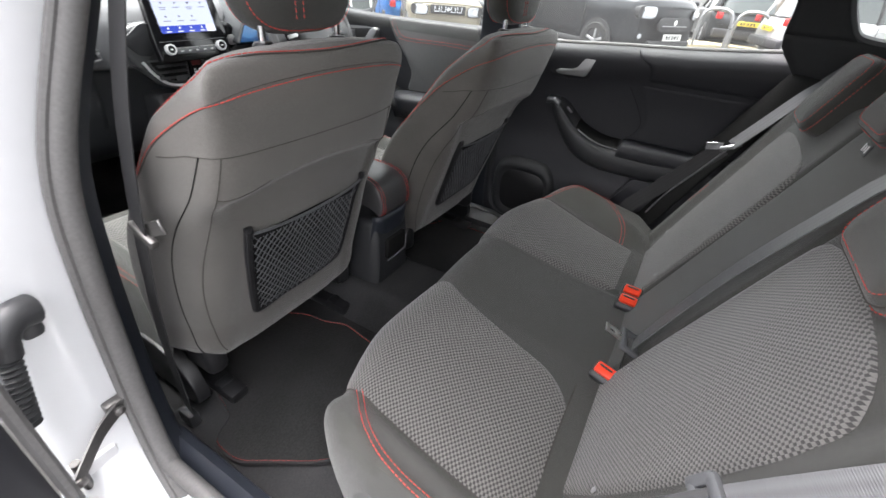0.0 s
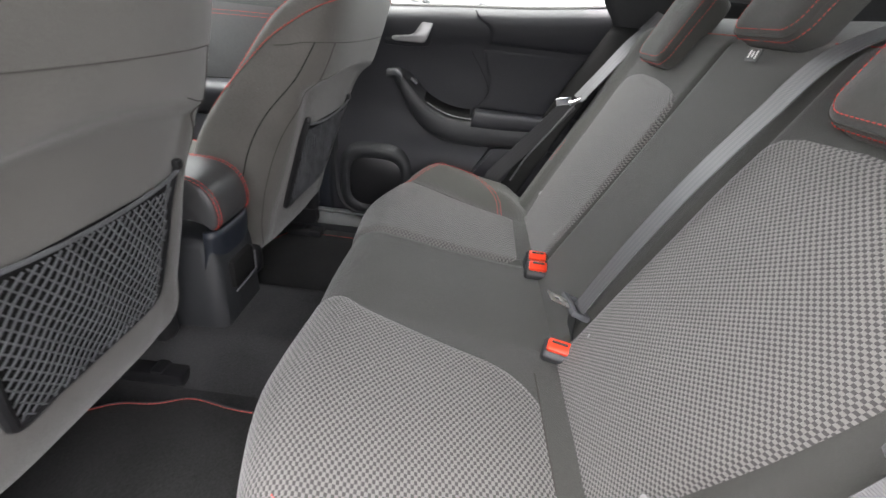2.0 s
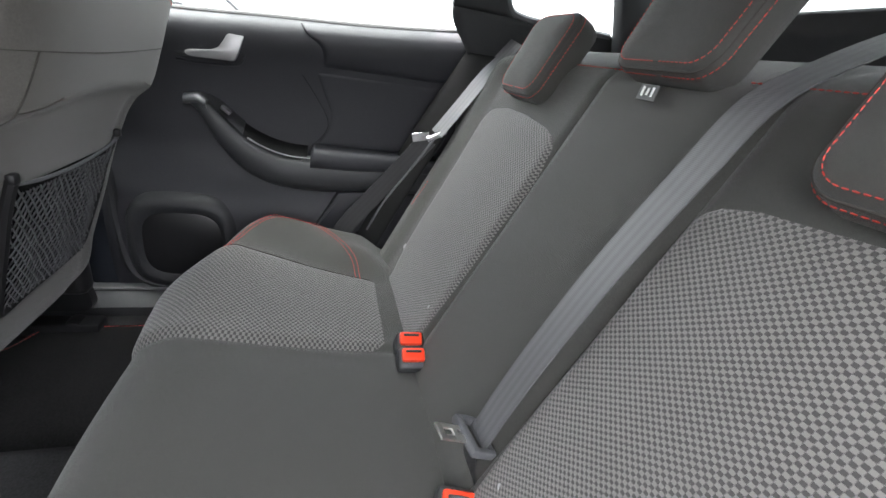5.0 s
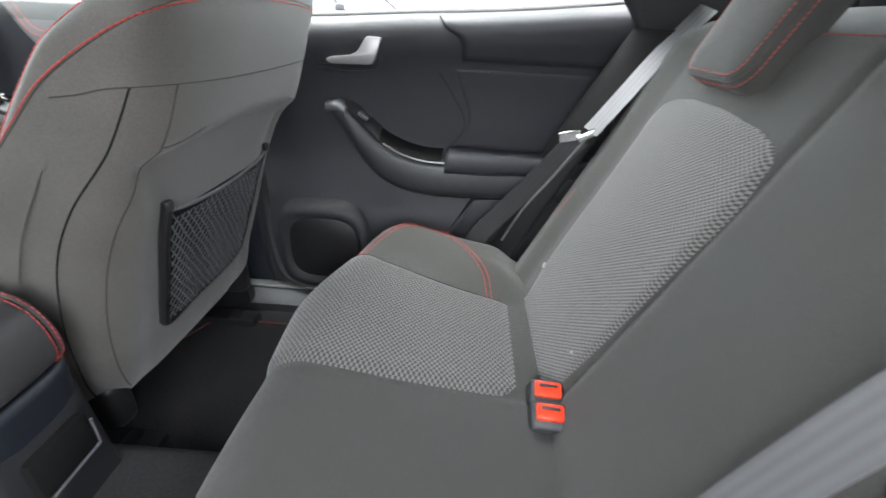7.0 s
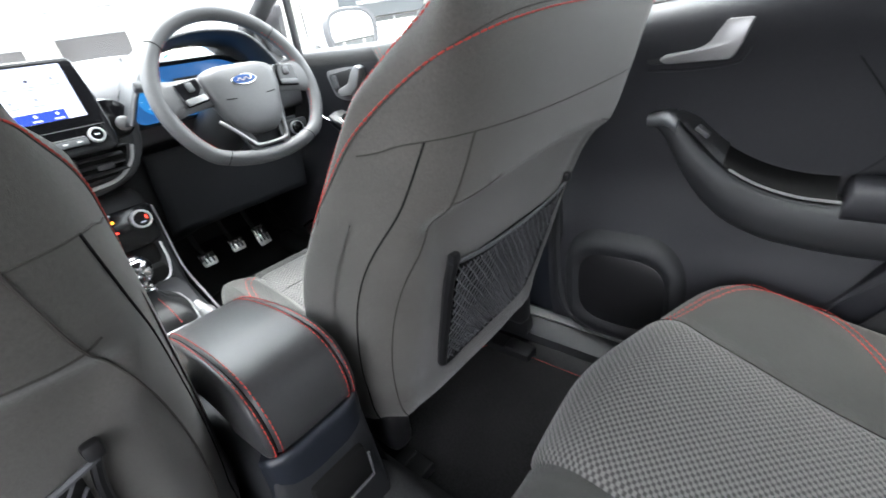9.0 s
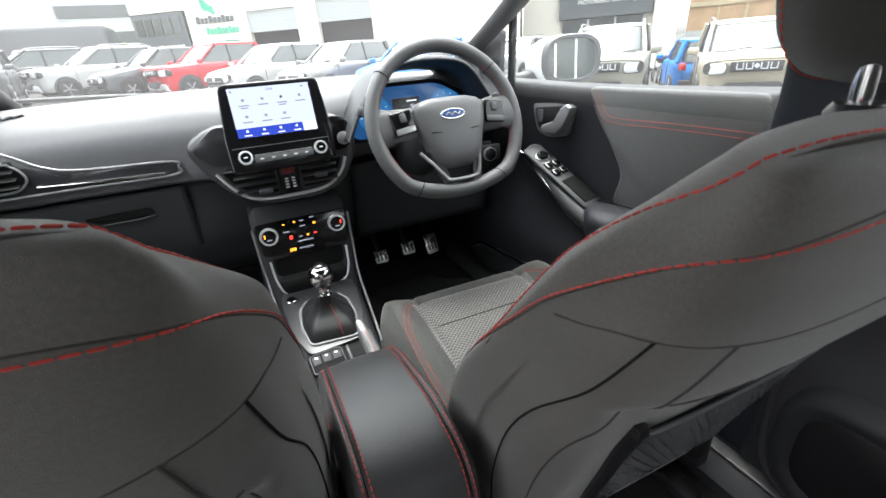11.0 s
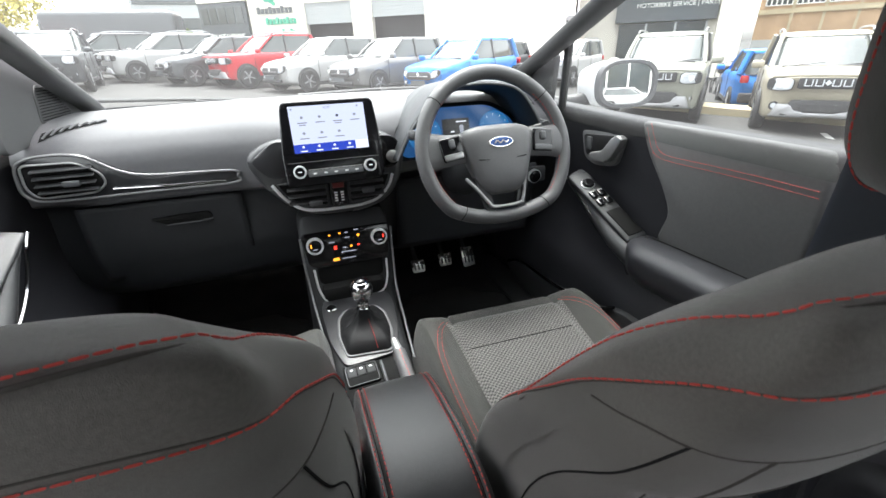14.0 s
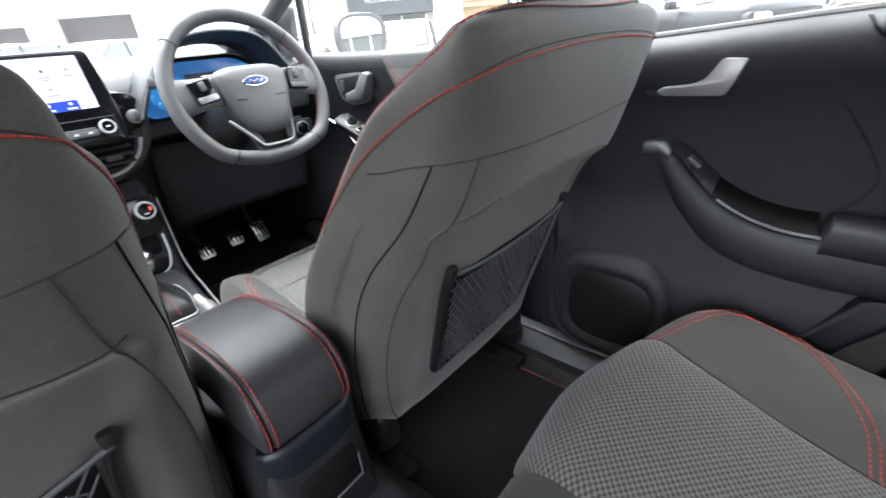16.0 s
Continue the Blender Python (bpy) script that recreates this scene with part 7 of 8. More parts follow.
# console plate, side bright lines, start button, cubby, climate panel
part("gate_plate", slab(rounded([(-0.066, 1.212), (0.054, 1.222), (0.078, 1.30), (0.092, 1.42), (0.085, 1.47), (-0.090, 1.48), (-0.097, 1.42), (-0.090, 1.30)], 0.02, 5), 0.008, pose(0, 0, 0.4725, 5.7, 0, 0), 0.002), M_GATE, con, "dark satin gear gate plate")
part("drive_mode_button", lathe([(0, 0), (0.014, 0), (0.014, 0.008), (0.011, 0.011), (0, 0.011)], pose(-0.072, 1.425, 0.617, 6), 24), M_CHROME, con, "round drive mode button")
for sg in (-1, 1):
    part("side_line", tube([(sg * x, y, z) for x, y, z in spline([(0.090, 1.195, 0.588), (0.102, 1.32, 0.606), (0.113, 1.45, 0.640), (0.119, 1.49, 0.72), (0.121, 1.505, 0.80)], 40)], 0.0028, 8), M_RIMG, con, "satin line along the console's edge")
# two solid black blocks give the cubby its shade by colour
part("cubby", rbox((0, 1.520, 0.665), (0.180, 0.06, 0.105), 0.012), M_THREAD_K, con)
part("cubby_shade_block", rbox((0, 1.502, 0.640), (0.172, 0.086, 0.050), 0.012), M_NETBACK, con, "black block for the shaded storage cubby")
part("cubby_line", tube([(x, y, z) for x, y, z in spline([(-0.098, 1.483, 0.715), (-0.092, 1.470, 0.655), (-0.070, 1.462, 0.624), (0.0, 1.460, 0.620), (0.070, 1.460, 0.626), (0.092, 1.466, 0.660), (0.097, 1.48, 0.715)], 50)], 0.003, 8), M_RING, con, "bright line round the tray")
cp = thing("climate_panel", (0, 1.50, 0.77), "black climate panel with two chrome-ringed dials and amber lights", "climate controls")
kp = Matrix.Translation((0.0, 1.497, 0.772)) @ pose(0, 0, 0, 90 - 12)
part("panel", slab(rounded([(-0.118, 0.040), (0.118, 0.040), (0.108, -0.048), (0.085, -0.058), (-0.085, -0.058), (-0.108, -0.048)], 0.014, 5), 0.010, kp @ pose(0, 0, -0.012), 0.003), M_PIANO, cp)
M_AMBER = mat("amber_light", (0.02, 0.01, 0.0), 0.4, var=0.0, emit=(1.0, 0.38, 0.03, 0.22))
M_REDL = mat("red_light", (0.02, 0.0, 0.0), 0.4, var=0.0, emit=(1.0, 0.05, 0.03, 0.22))
for sg in (-1, 1):
    dlx = part("dial", lathe([(0, 0), (0.0225, 0), (0.0225, 0.012), (0.021, 0.015), (0.0175, 0.015), (0.017, 0.012), (0, 0.012)], kp @ pose(sg * 0.0855, 0.006, -0.002), 32), M_RING, cp, "chrome-ringed climate dial")
    part("dial_face", lathe([(0, 0), (0.0168, 0), (0.016, 0.001), (0, 0.001)], kp @ pose(sg * 0.0855, 0.006, 0.0105), 24), M_PIANO, dlx)
    flat("mark", sg * 0.0855 + (0.010 if sg > 0 else -0.010), 0.008, 0.004, 0.010, M_REDL if sg > 0 else M_AMBER, dlx, kp, 0.0118)
    flat("mark", sg * 0.0855, -0.002, 0.012, 0.003, M_LCDG, dlx, kp, 0.0118)
for i, (x, y, w, h, mt_) in enumerate(((-0.045, 0.028, 0.006, 0.004, M_AMBER), (-0.018, 0.030, 0.006, 0.004, M_AMBER), (0.030, 0.018, 0.007, 0.006, M_AMBER), (-0.034, -0.008, 0.008, 0.010, M_REDL), (0.008, -0.009, 0.006, 0.005, M_AMBER), (0.028, -0.008, 0.008, 0.004, M_REDL), (-0.036, -0.040, 0.016, 0.008, M_AMBER))):
    flat("light", x, y, w, h, mt_, cp, kp, -0.0015)
for x, y, w in ((-0.042, 0.008, 0.016), (0.0, 0.030, 0.010), (0.026, 0.034, 0.012), (0.0, 0.016, 0.014), (-0.010, -0.010, 0.010), (0.0, -0.022, 0.04), (-0.002, -0.040, 0.036)):
    flat("mark", x, y, w, 0.003, M_LCDG, cp, kp, -0.0015)
bk_ = thing("front_seat_buckle", (-0.085, 0.98, 0.56), "red-topped front belt buckle beside the console", "seat belt buckle")
part("housing", rbox((-0.098, 0.985, 0.560), (0.022, 0.034, 0.07), 0.006), M_PLAST, bk_)
part("release_button", rbox((-0.098, 0.985, 0.598), (0.019, 0.026, 0.010), 0.003), M_REDP, bk_)


# ---- outside: car park, buildings, parked cars ----
def ground_z(x, y):
    return -0.040 * x * (step(0.8, 5.0, y) if x > 0 else 1) + 0.013 * y


M_ASPH = mat("asphalt", (0.072, 0.071, 0.069), 0.9, var=0.22, scale=3, bump=0.6, bscale=60, spec=0.08)
M_TYRE = mat("tyre_rubber", (0.02, 0.02, 0.02), 0.8, var=0.1)
M_DGLASS = mat("dark_car_glass", (0.050, 0.060, 0.060), 0.06, var=0.0, coat=0.4)
M_BUMP = mat("bumper_plastic", (0.03, 0.03, 0.032), 0.6, var=0.1)
M_LAMP = mat("headlamp_lens", (0.50, 0.52, 0.55), 0.12, var=0.0, coat=0.5)
M_TAIL = mat("tail_lamp_red", (0.45, 0.02, 0.02), 0.2, var=0.0)
M_RIM = mat("alloy_rim", (0.35, 0.35, 0.36), 0.35, 0.8, var=0.1)
M_PLATE_W = mat("plate_white", (0.75, 0.75, 0.72), 0.5, var=0.0)
M_PLATE_Y = mat("plate_yellow", (0.80, 0.60, 0.05), 0.5, var=0.0)
M_CREAM = mat("cream_wall_render", (0.64, 0.61, 0.54), 0.9, var=0.06, scale=2, bump=0.3, bscale=80)
M_SHUT = mat("grey_roller_shutter", (0.38, 0.40, 0.40), 0.6, var=0.06, scale=3)
M_DARKIN = mat("dark_interior", (0.05, 0.052, 0.055), 0.8, var=0.2, scale=2)
M_SIGNG = mat("sign_dark_grey", (0.07, 0.08, 0.085), 0.6, var=0.06, scale=3)
M_GREEN = mat("sign_green", (0.05, 0.42, 0.07), 0.5, var=0.05)
M_TEAL = mat("sign_teal_green", (0.04, 0.35, 0.22), 0.5, var=0.05)
M_BRICK = mat("orange_brick", (0.40, 0.275, 0.17), 0.9, var=0.25, scale=12, bump=0.3, bscale=60)
M_KERB = mat("yellowish_concrete", (0.42, 0.36, 0.24), 0.9, var=0.2, scale=8, bump=0.3, bscale=80)
M_LINE = mat("road_marking", (0.70, 0.70, 0.68), 0.8, var=0.15, scale=10)
def far(u):
    return 900 * (2 * u - 1) ** 3


def ground_sheet(u, v):
    x, y = far(u), far(v)
    r = math.hypot(x, y)
    return (x, y, ground_z(x, y) * (1 if r < 60 else 60 / r))


single("ground", grid(ground_sheet, 181, 181), M_ASPH, "grey asphalt car park", "ground", "structure")


def paint(name, col, metal=0.3):
    return mat(name, col, 0.35, metal, var=0.03, scale=2, coat=0.08, spec=0.3)


def wheel(parent, x, y, r, sg):
    m = pose(x, y, r, -90 * sg)
    wl_ = part("wheel", lathe([(r * 0.62, -0.10), (r * 0.9, -0.10), (r, -0.07), (r, 0.07), (r * 0.92, 0.105), (r * 0.66, 0.105), (r * 0.62, 0.06), (r * 0.62, -0.10)], m, 28), M_TYRE, parent)
    part("rim", lathe([(r * 0.50, 0.085), (r * 0.645, 0.095), (r * 0.645, 0.06), (r * 0.55, 0.05), (0.0, 0.05)], m, 28), M_BUMP, wl_)
    for k in range(5):
        a = 2 * math.pi * k / 5 + 0.3
        part("spoke", moved(rbox((r * 0.33, 0, 0.085), (r * 0.62, 0.045, 0.025), 0.008, 1), m @ pose(0, 0, 0, 0, 0, math.degrees(a))), M_RIM, wl_)
    part("hub_cap", lathe([(0, 0.11), (0.04, 0.105), (0.05, 0.08), (0.05, 0.05)], m, 14), M_RIM, wl_)


def parked_car(at, heading, body, kind="hatch", label="parked car", L=3.84, W=1.73, H=1.50, face="swift", tail=M_PLATE_Y, nose=None):
    """A parked car, built nose along +x, then set down at its nose's place with the given heading."""
    t = thing("car", (0, 0, 0), label, "car", "parked cars")
    k = H / 1.5
    suv = kind != "hatch"
    zl = 0.24 if suv else 0.18
    st = [(0.0, .74, .42, .70), (0.015, .86, .34, .84), (0.04, .94, .28, .96), (0.12, .985, zl, 1.00), (0.30, 1.0, zl, .985), (0.55, 1.0, zl, .97), (0.71, .995, zl, .965), (0.80, .98, zl, .945 if suv else .905), (0.90, .965, zl + .01, .935 if suv else .86), (0.95, .94, .25, .92 if suv else .82), (0.985, .90, .28, .89 if suv else .77), (1.0, .82, .34, .82 if suv else .68)]
    fs = [q[0] for q in st]
    wf, bf, tf = (curve1(fs, [q[n] for q in st]) for n in (1, 2, 3))

    def bow(y, f):
        """How far the nose and the tail fall back towards the car's sides."""
        e = min(1.0, abs(y) / (W / 2))
        return -0.26 * e ** 3 * step(0.80, 1.0, f) + 0.20 * e ** 3 * step(0.16, 0.0, f)

    def bent(g):
        """A nose part bowed like the nose itself."""
        return [(p[0] + bow(p[1], 1.0), p[1], p[2]) for p in g[0]], g[1]
    rings = []
    for f in np.concatenate([[0, 0.008, 0.02], np.linspace(0.04, 0.94, 31), [0.96, 0.975, 0.988, 0.996, 1.0]]):
        hw, z0, z1 = wf(f) * W / 2, bf(f), tf(f) * k
        # wings swell over the wheels, the flank is hollowed between them
        swell = 0.022 * (math.exp(-((f - 0.81) / 0.09) ** 2) + math.exp(-((f - 0.19) / 0.09) ** 2)) - 0.012
        half = []
        for h, w, up in ((0.0, 0.90, 0), (0.08, 0.975, 0), (0.30, 0.985, 0.5), (0.50, 0.992, 1.0), (0.66, 1.0, 1.0), (0.76, 1.004, 0.6), (0.84, 0.990, 0), (0.92, 0.962, 0), (0.975, 0.915, 0), (1.0, 0.84, 0), (1.02, 0.66, 0), (1.032, 0.40, 0), (1.036, 0.16, 0)):
            half.append((hw * w + swell * up, z0 + (z1 - z0) * h))
        rings.append([((f - 1) * L + bow(y, f), y, z) for y, z in [(-y, z) for y, z in half] + half[::-1]])
    bd = part("body", loft(rings), body, t, angle=50)
    zb = 0.965 * k
    wb, wt = 0.46 * W, (0.395 if suv else 0.375) * W
    x0, x1, x2, x3 = (-0.27 if suv else -0.285) * L, (-0.47 if suv else -0.47) * L, -0.93 * L, -0.985 * L
    zr = H - 0.045
    def ring(s):
        z = zb - 0.02 + (zr - zb + 0.02) * s
        xa, xb, hw = x0 + (x1 - x0) * s, x3 + (x2 - x3) * s, wb + (wt - wb) * s ** 1.3
        xc, al = (xa + xb) / 2, (xa - xb) / 2
        out = []
        for a in np.linspace(0, 2 * math.pi, 44, endpoint=False):
            ca, sa = math.cos(a), math.sin(a)
            y = hw * math.copysign(abs(sa) ** 0.36, sa)
            out.append((xc + al * math.copysign(abs(ca) ** 0.36, ca) - (0.14 if ca > 0 else -0.07) * (y / hw) ** 2 * abs(ca) ** 0.5, y, z))
        return out
    part("window_glass", loft([ring(s) for s in (0, 0.25, 0.5, 0.75, 1.0)]), M_DGLASS, t, angle=50)
    part("cowl", rbox((x0 + 0.03, 0, zb + 0.005), (0.10, wb * 1.5, 0.05), 0.015, 2), M_BUMP, t, "black wiper cowl")
    for yy in (-0.30, 0.22):
        part("wiper", tube([(x0 - 0.01, yy * W * 0.8, zb + 0.03), (x0 - 0.045, yy * W * 0.8 + 0.42, zb + 0.065)], 0.010, 6), M_BUMP, t)
    def grow(r, d, dz):
        cx = (x1 + x2) / 2
        return [(cx + (p[0] - cx) * (1 + d), p[1] * (1 + d), p[2] + dz) for p in r]
    part("roof", loft([grow(ring(0.93), 0.012, 0), grow(ring(1.0), 0.012, 0.012), grow(ring(1.0), -0.06, 0.035), grow(ring(1.0), -0.35, 0.047)]), body if kind != "blackroof" else M_BUMP, t)
    for sg in (-1, 1):
        part("pillar", tube([(x0 - 0.15, sg * (wb - 0.035), zb - 0.02), ((x0 + x1) / 2 - 0.15, sg * ((wb + wt) / 2 - 0.022), (zb + zr) / 2), (x1 - 0.15, sg * (wt - 0.030), zr)], 0.036, 8), body, t)
        xm = x0 + (x3 - x0) * 0.46
        part("pillar", tube([(xm, sg * (wb + 0.012), zb - 0.02), (xm - 0.04, sg * (wt + 0.012), zr)], 0.035, 6), M_BUMP, t)
        part("pillar", tube([(x3 + 0.20, sg * (wb - 0.005), zb - 0.02), (x2 + 0.13, sg * (wt + 0.0), zr)], 0.07, 8), body, t)
        mr_ = part("mirror", rbox((x0 - 0.10, sg * (W / 2 + 0.10), zb + 0.045), (0.12, 0.20, 0.13), 0.04, 3), body, t)
        part("door_gap", rbox((xm + 0.02, sg * (W / 2 * 0.998), 0.62 * k), (0.012, 0.012, 0.62 * k), 0.002, 1), M_BUMP, bd)
        part("door_gap", rbox((x0 - 0.02, sg * (W / 2 * 0.994), 0.62 * k), (0.012, 0.014, 0.60 * k), 0.002, 1), M_BUMP, bd)
        part("door_handle", rbox((xm + 0.16, sg * (W / 2 * 1.0), 0.84 * k), (0.16, 0.03, 0.03), 0.01), body, bd)
        part("sill_trim", rbox((-0.5 * L, sg * (W / 2 * 0.965), zl + 0.05), (0.50 * L, 0.06, 0.10), 0.02), M_BUMP, t)
        r = 0.33 if suv else 0.31
        for xw in (-0.19 * L, -0.81 * L):
            part("wheel_arch", lathe([(0, 0), (r * 1.16, 0), (r * 1.16, 0.03), (0, 0.03)], pose(xw, sg * (W / 2 - 0.035), r + 0.01, -90 * sg), 28), M_BUMP, t)
            wheel(t, xw, sg * (W / 2 - 0.085), r, sg)
        # lamps
        zf = (0.755 if suv else 0.64) * k
        part("fog_bezel", lathe([(0, 0), (0.075, 0), (0.07, 0.02), (0, 0.02)], Matrix.Translation((-0.145, sg * W * 0.36, 0.43 * k)) @ pose(0, 0, 0, 0, 90, 0), 16), M_BUMP, t)
        sq = (lambda q: math.copysign(abs(q) ** 0.55, q)) if suv else (lambda q: q)
        part("lamp_surround", loft([[(0.020 - 0.10 * q + bow(W * (0.352 if suv else 0.30) + 0.16 * sq(math.cos(a)), 1.0), sg * (W * (0.352 if suv else 0.30) + (0.176 if suv else 0.150) * sq(math.cos(a)) * s), zf + (0.103 if suv else 0.10) * sq(math.sin(a)) * s + 0.05 * math.cos(a) * (0 if suv else 1)) for a in np.linspace(0, 2 * math.pi, 20, endpoint=False)] for s, q in ((1.0, 1.2), (1.0, 0.0))]), M_BUMP, t)
        part("headlamp", loft([[(0.030 - 0.10 * q + bow(W * (0.352 if suv else 0.30) + 0.16 * sq(math.cos(a)), 1.0), sg * (W * (0.352 if suv else 0.30) + (0.165 if suv else 0.135) * sq(math.cos(a)) * s), zf + (0.094 if suv else 0.085) * sq(math.sin(a)) * s + 0.05 * math.cos(a) * (0 if suv else 1)) for a in np.linspace(0, 2 * math.pi, 20, endpoint=False)] for s, q in ((1.0, 1.2), (1.0, 0.15), (0.80, 0.0))]), M_LAMP, t, "clear headlamp")
        part("lamp_core", lathe([(0, 0), (0.052, 0), (0.046, 0.012), (0, 0.014)], Matrix.Translation((0.026 + bow(W * (0.352 if suv else 0.30), 1.0), sg * W * (0.352 if suv else 0.30), zf)) @ pose(0, 0, 0, 0, 90, 0), 16), M_PLATE_W, t, "round lamp inside the lens")
        part("fog_lamp", lathe([(0, 0), (0.045, 0), (0.04, 0.02), (0, 0.022)], Matrix.Translation((-0.13, sg * W * 0.36, 0.43 * k)) @ pose(0, 0, 0, 0, 90, 0), 16), M_LAMP, t)
        part("tail_lamp", rbox((-L + 0.035, sg * W * 0.40, 0.85 * k), (0.10, 0.17, 0.16), 0.03, 2), M_TAIL, t, "red tail lamp")
        if suv:
            part("roof_rail", tube(spline([(x1 - 0.10, sg * (wt - 0.04), H - 0.02), (x1 - 0.35, sg * (wt - 0.02), H + 0.045), (x2 + 0.4, sg * (wt - 0.02), H + 0.045), (x2 + 0.15, sg * (wt - 0.04), H - 0.02)], 14), 0.018, 6), M_RIM, t)
    if face == "slots":
        g = part("grille", rbox((-0.010, 0, 0.775 * k), (0.08, W * 0.44, 0.165), 0.02), M_BUMP, t, "dark grille with bright slots")
        for q in (-2, -1, 1, 2):
            c = q * 0.135 - math.copysign(0.03, q)
            for a, b, c2, d2 in ((-0.045, 0, 0.016, 0.105), (0.045, 0, 0.016, 0.105), (0, -0.046, 0.10, 0.016)):
                part("slot_rim", rbox((0.033, c + a, 0.785 * k + b), (0.012, c2, d2), 0.004, 1), M_LAMP, g)
        part("badge", rbox((0.035, 0, 0.785 * k), (0.012, 0.062, 0.062), 0.004, 1, pose(0, 0, 0, 45)), M_LAMP, g)
        part("bonnet_lip", tube(spline([(-0.02, -W * 0.43, 0.865 * k), (0.012, -W * 0.25, 0.885 * k), (0.02, 0, 0.89 * k), (0.012, W * 0.25, 0.885 * k), (-0.02, W * 0.43, 0.865 * k)], 20), 0.022, 8), body, t)
        part("lower_grille", bent(slab(rounded([(-0.52, 0.30), (-0.40, 0.535), (0.0, 0.54), (0.40, 0.535), (0.52, 0.30), (0.0, 0.298)], 0.05, 5), 0.05, Matrix(((0, 0, 1, -0.018), (1, 0, 0, 0), (0, k, 0, 0), (0, 0, 0, 1))), 0.012)), M_BUMP, t)
        for sg in (-1, 1):
            part("skid_trim", bent(slab(rounded([(sg * 0.66, 0.27), (sg * 0.57, 0.47), (sg * 0.40, 0.47), (sg * 0.34, 0.38), (sg * 0.20, 0.36), (sg * 0.20, 0.29)][::sg], 0.03, 4), 0.07, Matrix(((0, 0, 1, -0.025), (1, 0, 0, 0), (0, k, 0, 0), (0, 0, 0, 1))), 0.014)), M_RIM, t, "silver skid trim")
        part("skid_bar", rbox((0.03, 0, 0.325 * k), (0.03, 0.42, 0.06), 0.012), M_RIM, t)
    else:
        g = part("grille", slab(rounded([(-0.40, 0.50), (0.40, 0.50), (0.46, 0.62), (0.36, 0.70), (-0.36, 0.70), (-0.46, 0.62)], 0.06, 5), 0.05, Matrix(((0, 0, 1, -0.025), (1, 0, 0, 0), (0, k, 0, 0), (0, 0, 0, 1))), 0.012), M_BUMP, t, "dark grille with a bright bar")
        part("grille_bar", rbox((0.028, 0, 0.585 * k), (0.012, 0.70, 0.018), 0.004, 1), M_RIM, g)
        part("badge", rbox((0.032, 0, 0.635 * k), (0.01, 0.075, 0.075), 0.004, 1, pose(0, 0, 0, 45)), M_PLATE_W, g)
        part("lower_intake", rbox((-0.005, 0, 0.34 * k), (0.07, W * 0.62, 0.10), 0.03), M_BUMP, t)
    part("front_plate", rbox((0.050, 0, 0.43 * k), (0.012, 0.52, 0.11), 0.004, 1), nose or (M_BUMP if face == "slots" else M_SIGNG), t, "front plate with dark bars" if nose else "blank dark plate")
    if nose:
        for q in (-0.17, -0.09, 0.0, 0.08, 0.16):
            part("bar", rbox((0.058, q, 0.43 * k), (0.004, 0.05, 0.065), 0.001, 1), M_BUMP, t)
    rp = part("rear_plate", rbox((-L - 0.004, 0, 0.70 * k), (0.012, 0.52, 0.11), 0.004, 1), tail, t, "rear plate with dark bars")
    for q in (-0.15, -0.08, 0.0, 0.09, 0.16):
        part("bar", rbox((-L - 0.011, q, 0.70 * k), (0.004, 0.045, 0.07), 0.001, 1), M_BUMP, rp)
    part("rear_bumper", rbox((-L + 0.06, 0, 0.42 * k), (0.14, W * 0.86, 0.22), 0.05, 3), M_BUMP, t)
    t.matrix_basis = pose(at[0], at[1], ground_z(*at) , 0, 0, heading)
    return t


P_BLUE = paint("metallic_blue_paint", (0.02, 0.17, 0.52))
P_GREY = paint("metallic_grey_paint", (0.20, 0.20, 0.20), 0.5)
P_SILV = paint("silver_white_paint", (0.42, 0.42, 0.42), 0.2)
P_RED = paint("red_paint", (0.42, 0.02, 0.03), 0.1)
P_DARK = paint("dark_grey_paint", (0.09, 0.095, 0.10), 0.4)
P_CREAM = paint("cream_beige_paint", (0.33, 0.30, 0.235), 0.2)
P_CREAM2 = paint("pale_green_grey_paint", (0.25, 0.253, 0.215), 0.2)
P_BLACK = paint("charcoal_paint", (0.028, 0.030, 0.033), 0.3)
parked_car((3.30, 12.05), -150, P_BLUE, label="bright blue small hatchback parked in a row")
parked_car((1.42, 13.55), -150, P_GREY, label="mid-grey small hatchback parked in a row")
parked_car((-0.42, 14.85), -150, P_SILV, label="silver-white small hatchback parked in a row")
parked_car((-2.15, 16.8), -150, P_RED, "suv", "red compact crossover with roof rails parked in a row", 3.70, 1.69, 1.60, "slots")
parked_car((-3.95, 18.2), -150, P_DARK, label="dark grey small hatchback parked in a row")
parked_car((-6.10, 20.0), -150, P_SILV, "suv", "silver crossover with black roof parked in a row", 4.17, 1.77, 1.61, "slots")
parked_car((-8.6, 21.4), -150, P_BLACK, "suv", "charcoal crossover parked in a row", 4.3, 1.78, 1.58, "bar")
parked_car((-6.1, 15.5), -78, P_DARK, "suv", "dark grey crossover parked across the lane", 3.9, 1.80, 1.66, "bar")
parked_car((-11.8, 25.0), -150, P_RED, label="red hatchback parked further back")
parked_car((9.2, 15.4), -150, P_SILV, "suv", "white crossover parked behind the row", 3.7, 1.69, 1.60, "slots")
parked_car((6.9, 17.6), -150, P_DARK, label="dark hatchback parked behind the row")
parked_car((6.35, 7.05), -140, P_CREAM2, "suv", "pale green-grey crossover with roof rails facing the lane", 3.70, 1.69, 1.60, "slots")
parked_car((8.0, 5.15), -142, P_CREAM, "suv", "cream crossover with roof rails facing the lane", 3.70, 1.69, 1.60, "slots")
parked_car((13.1, 10.2), 45, P_BLUE, label="blue hatchback seen from behind its tail lamps", H=1.42)
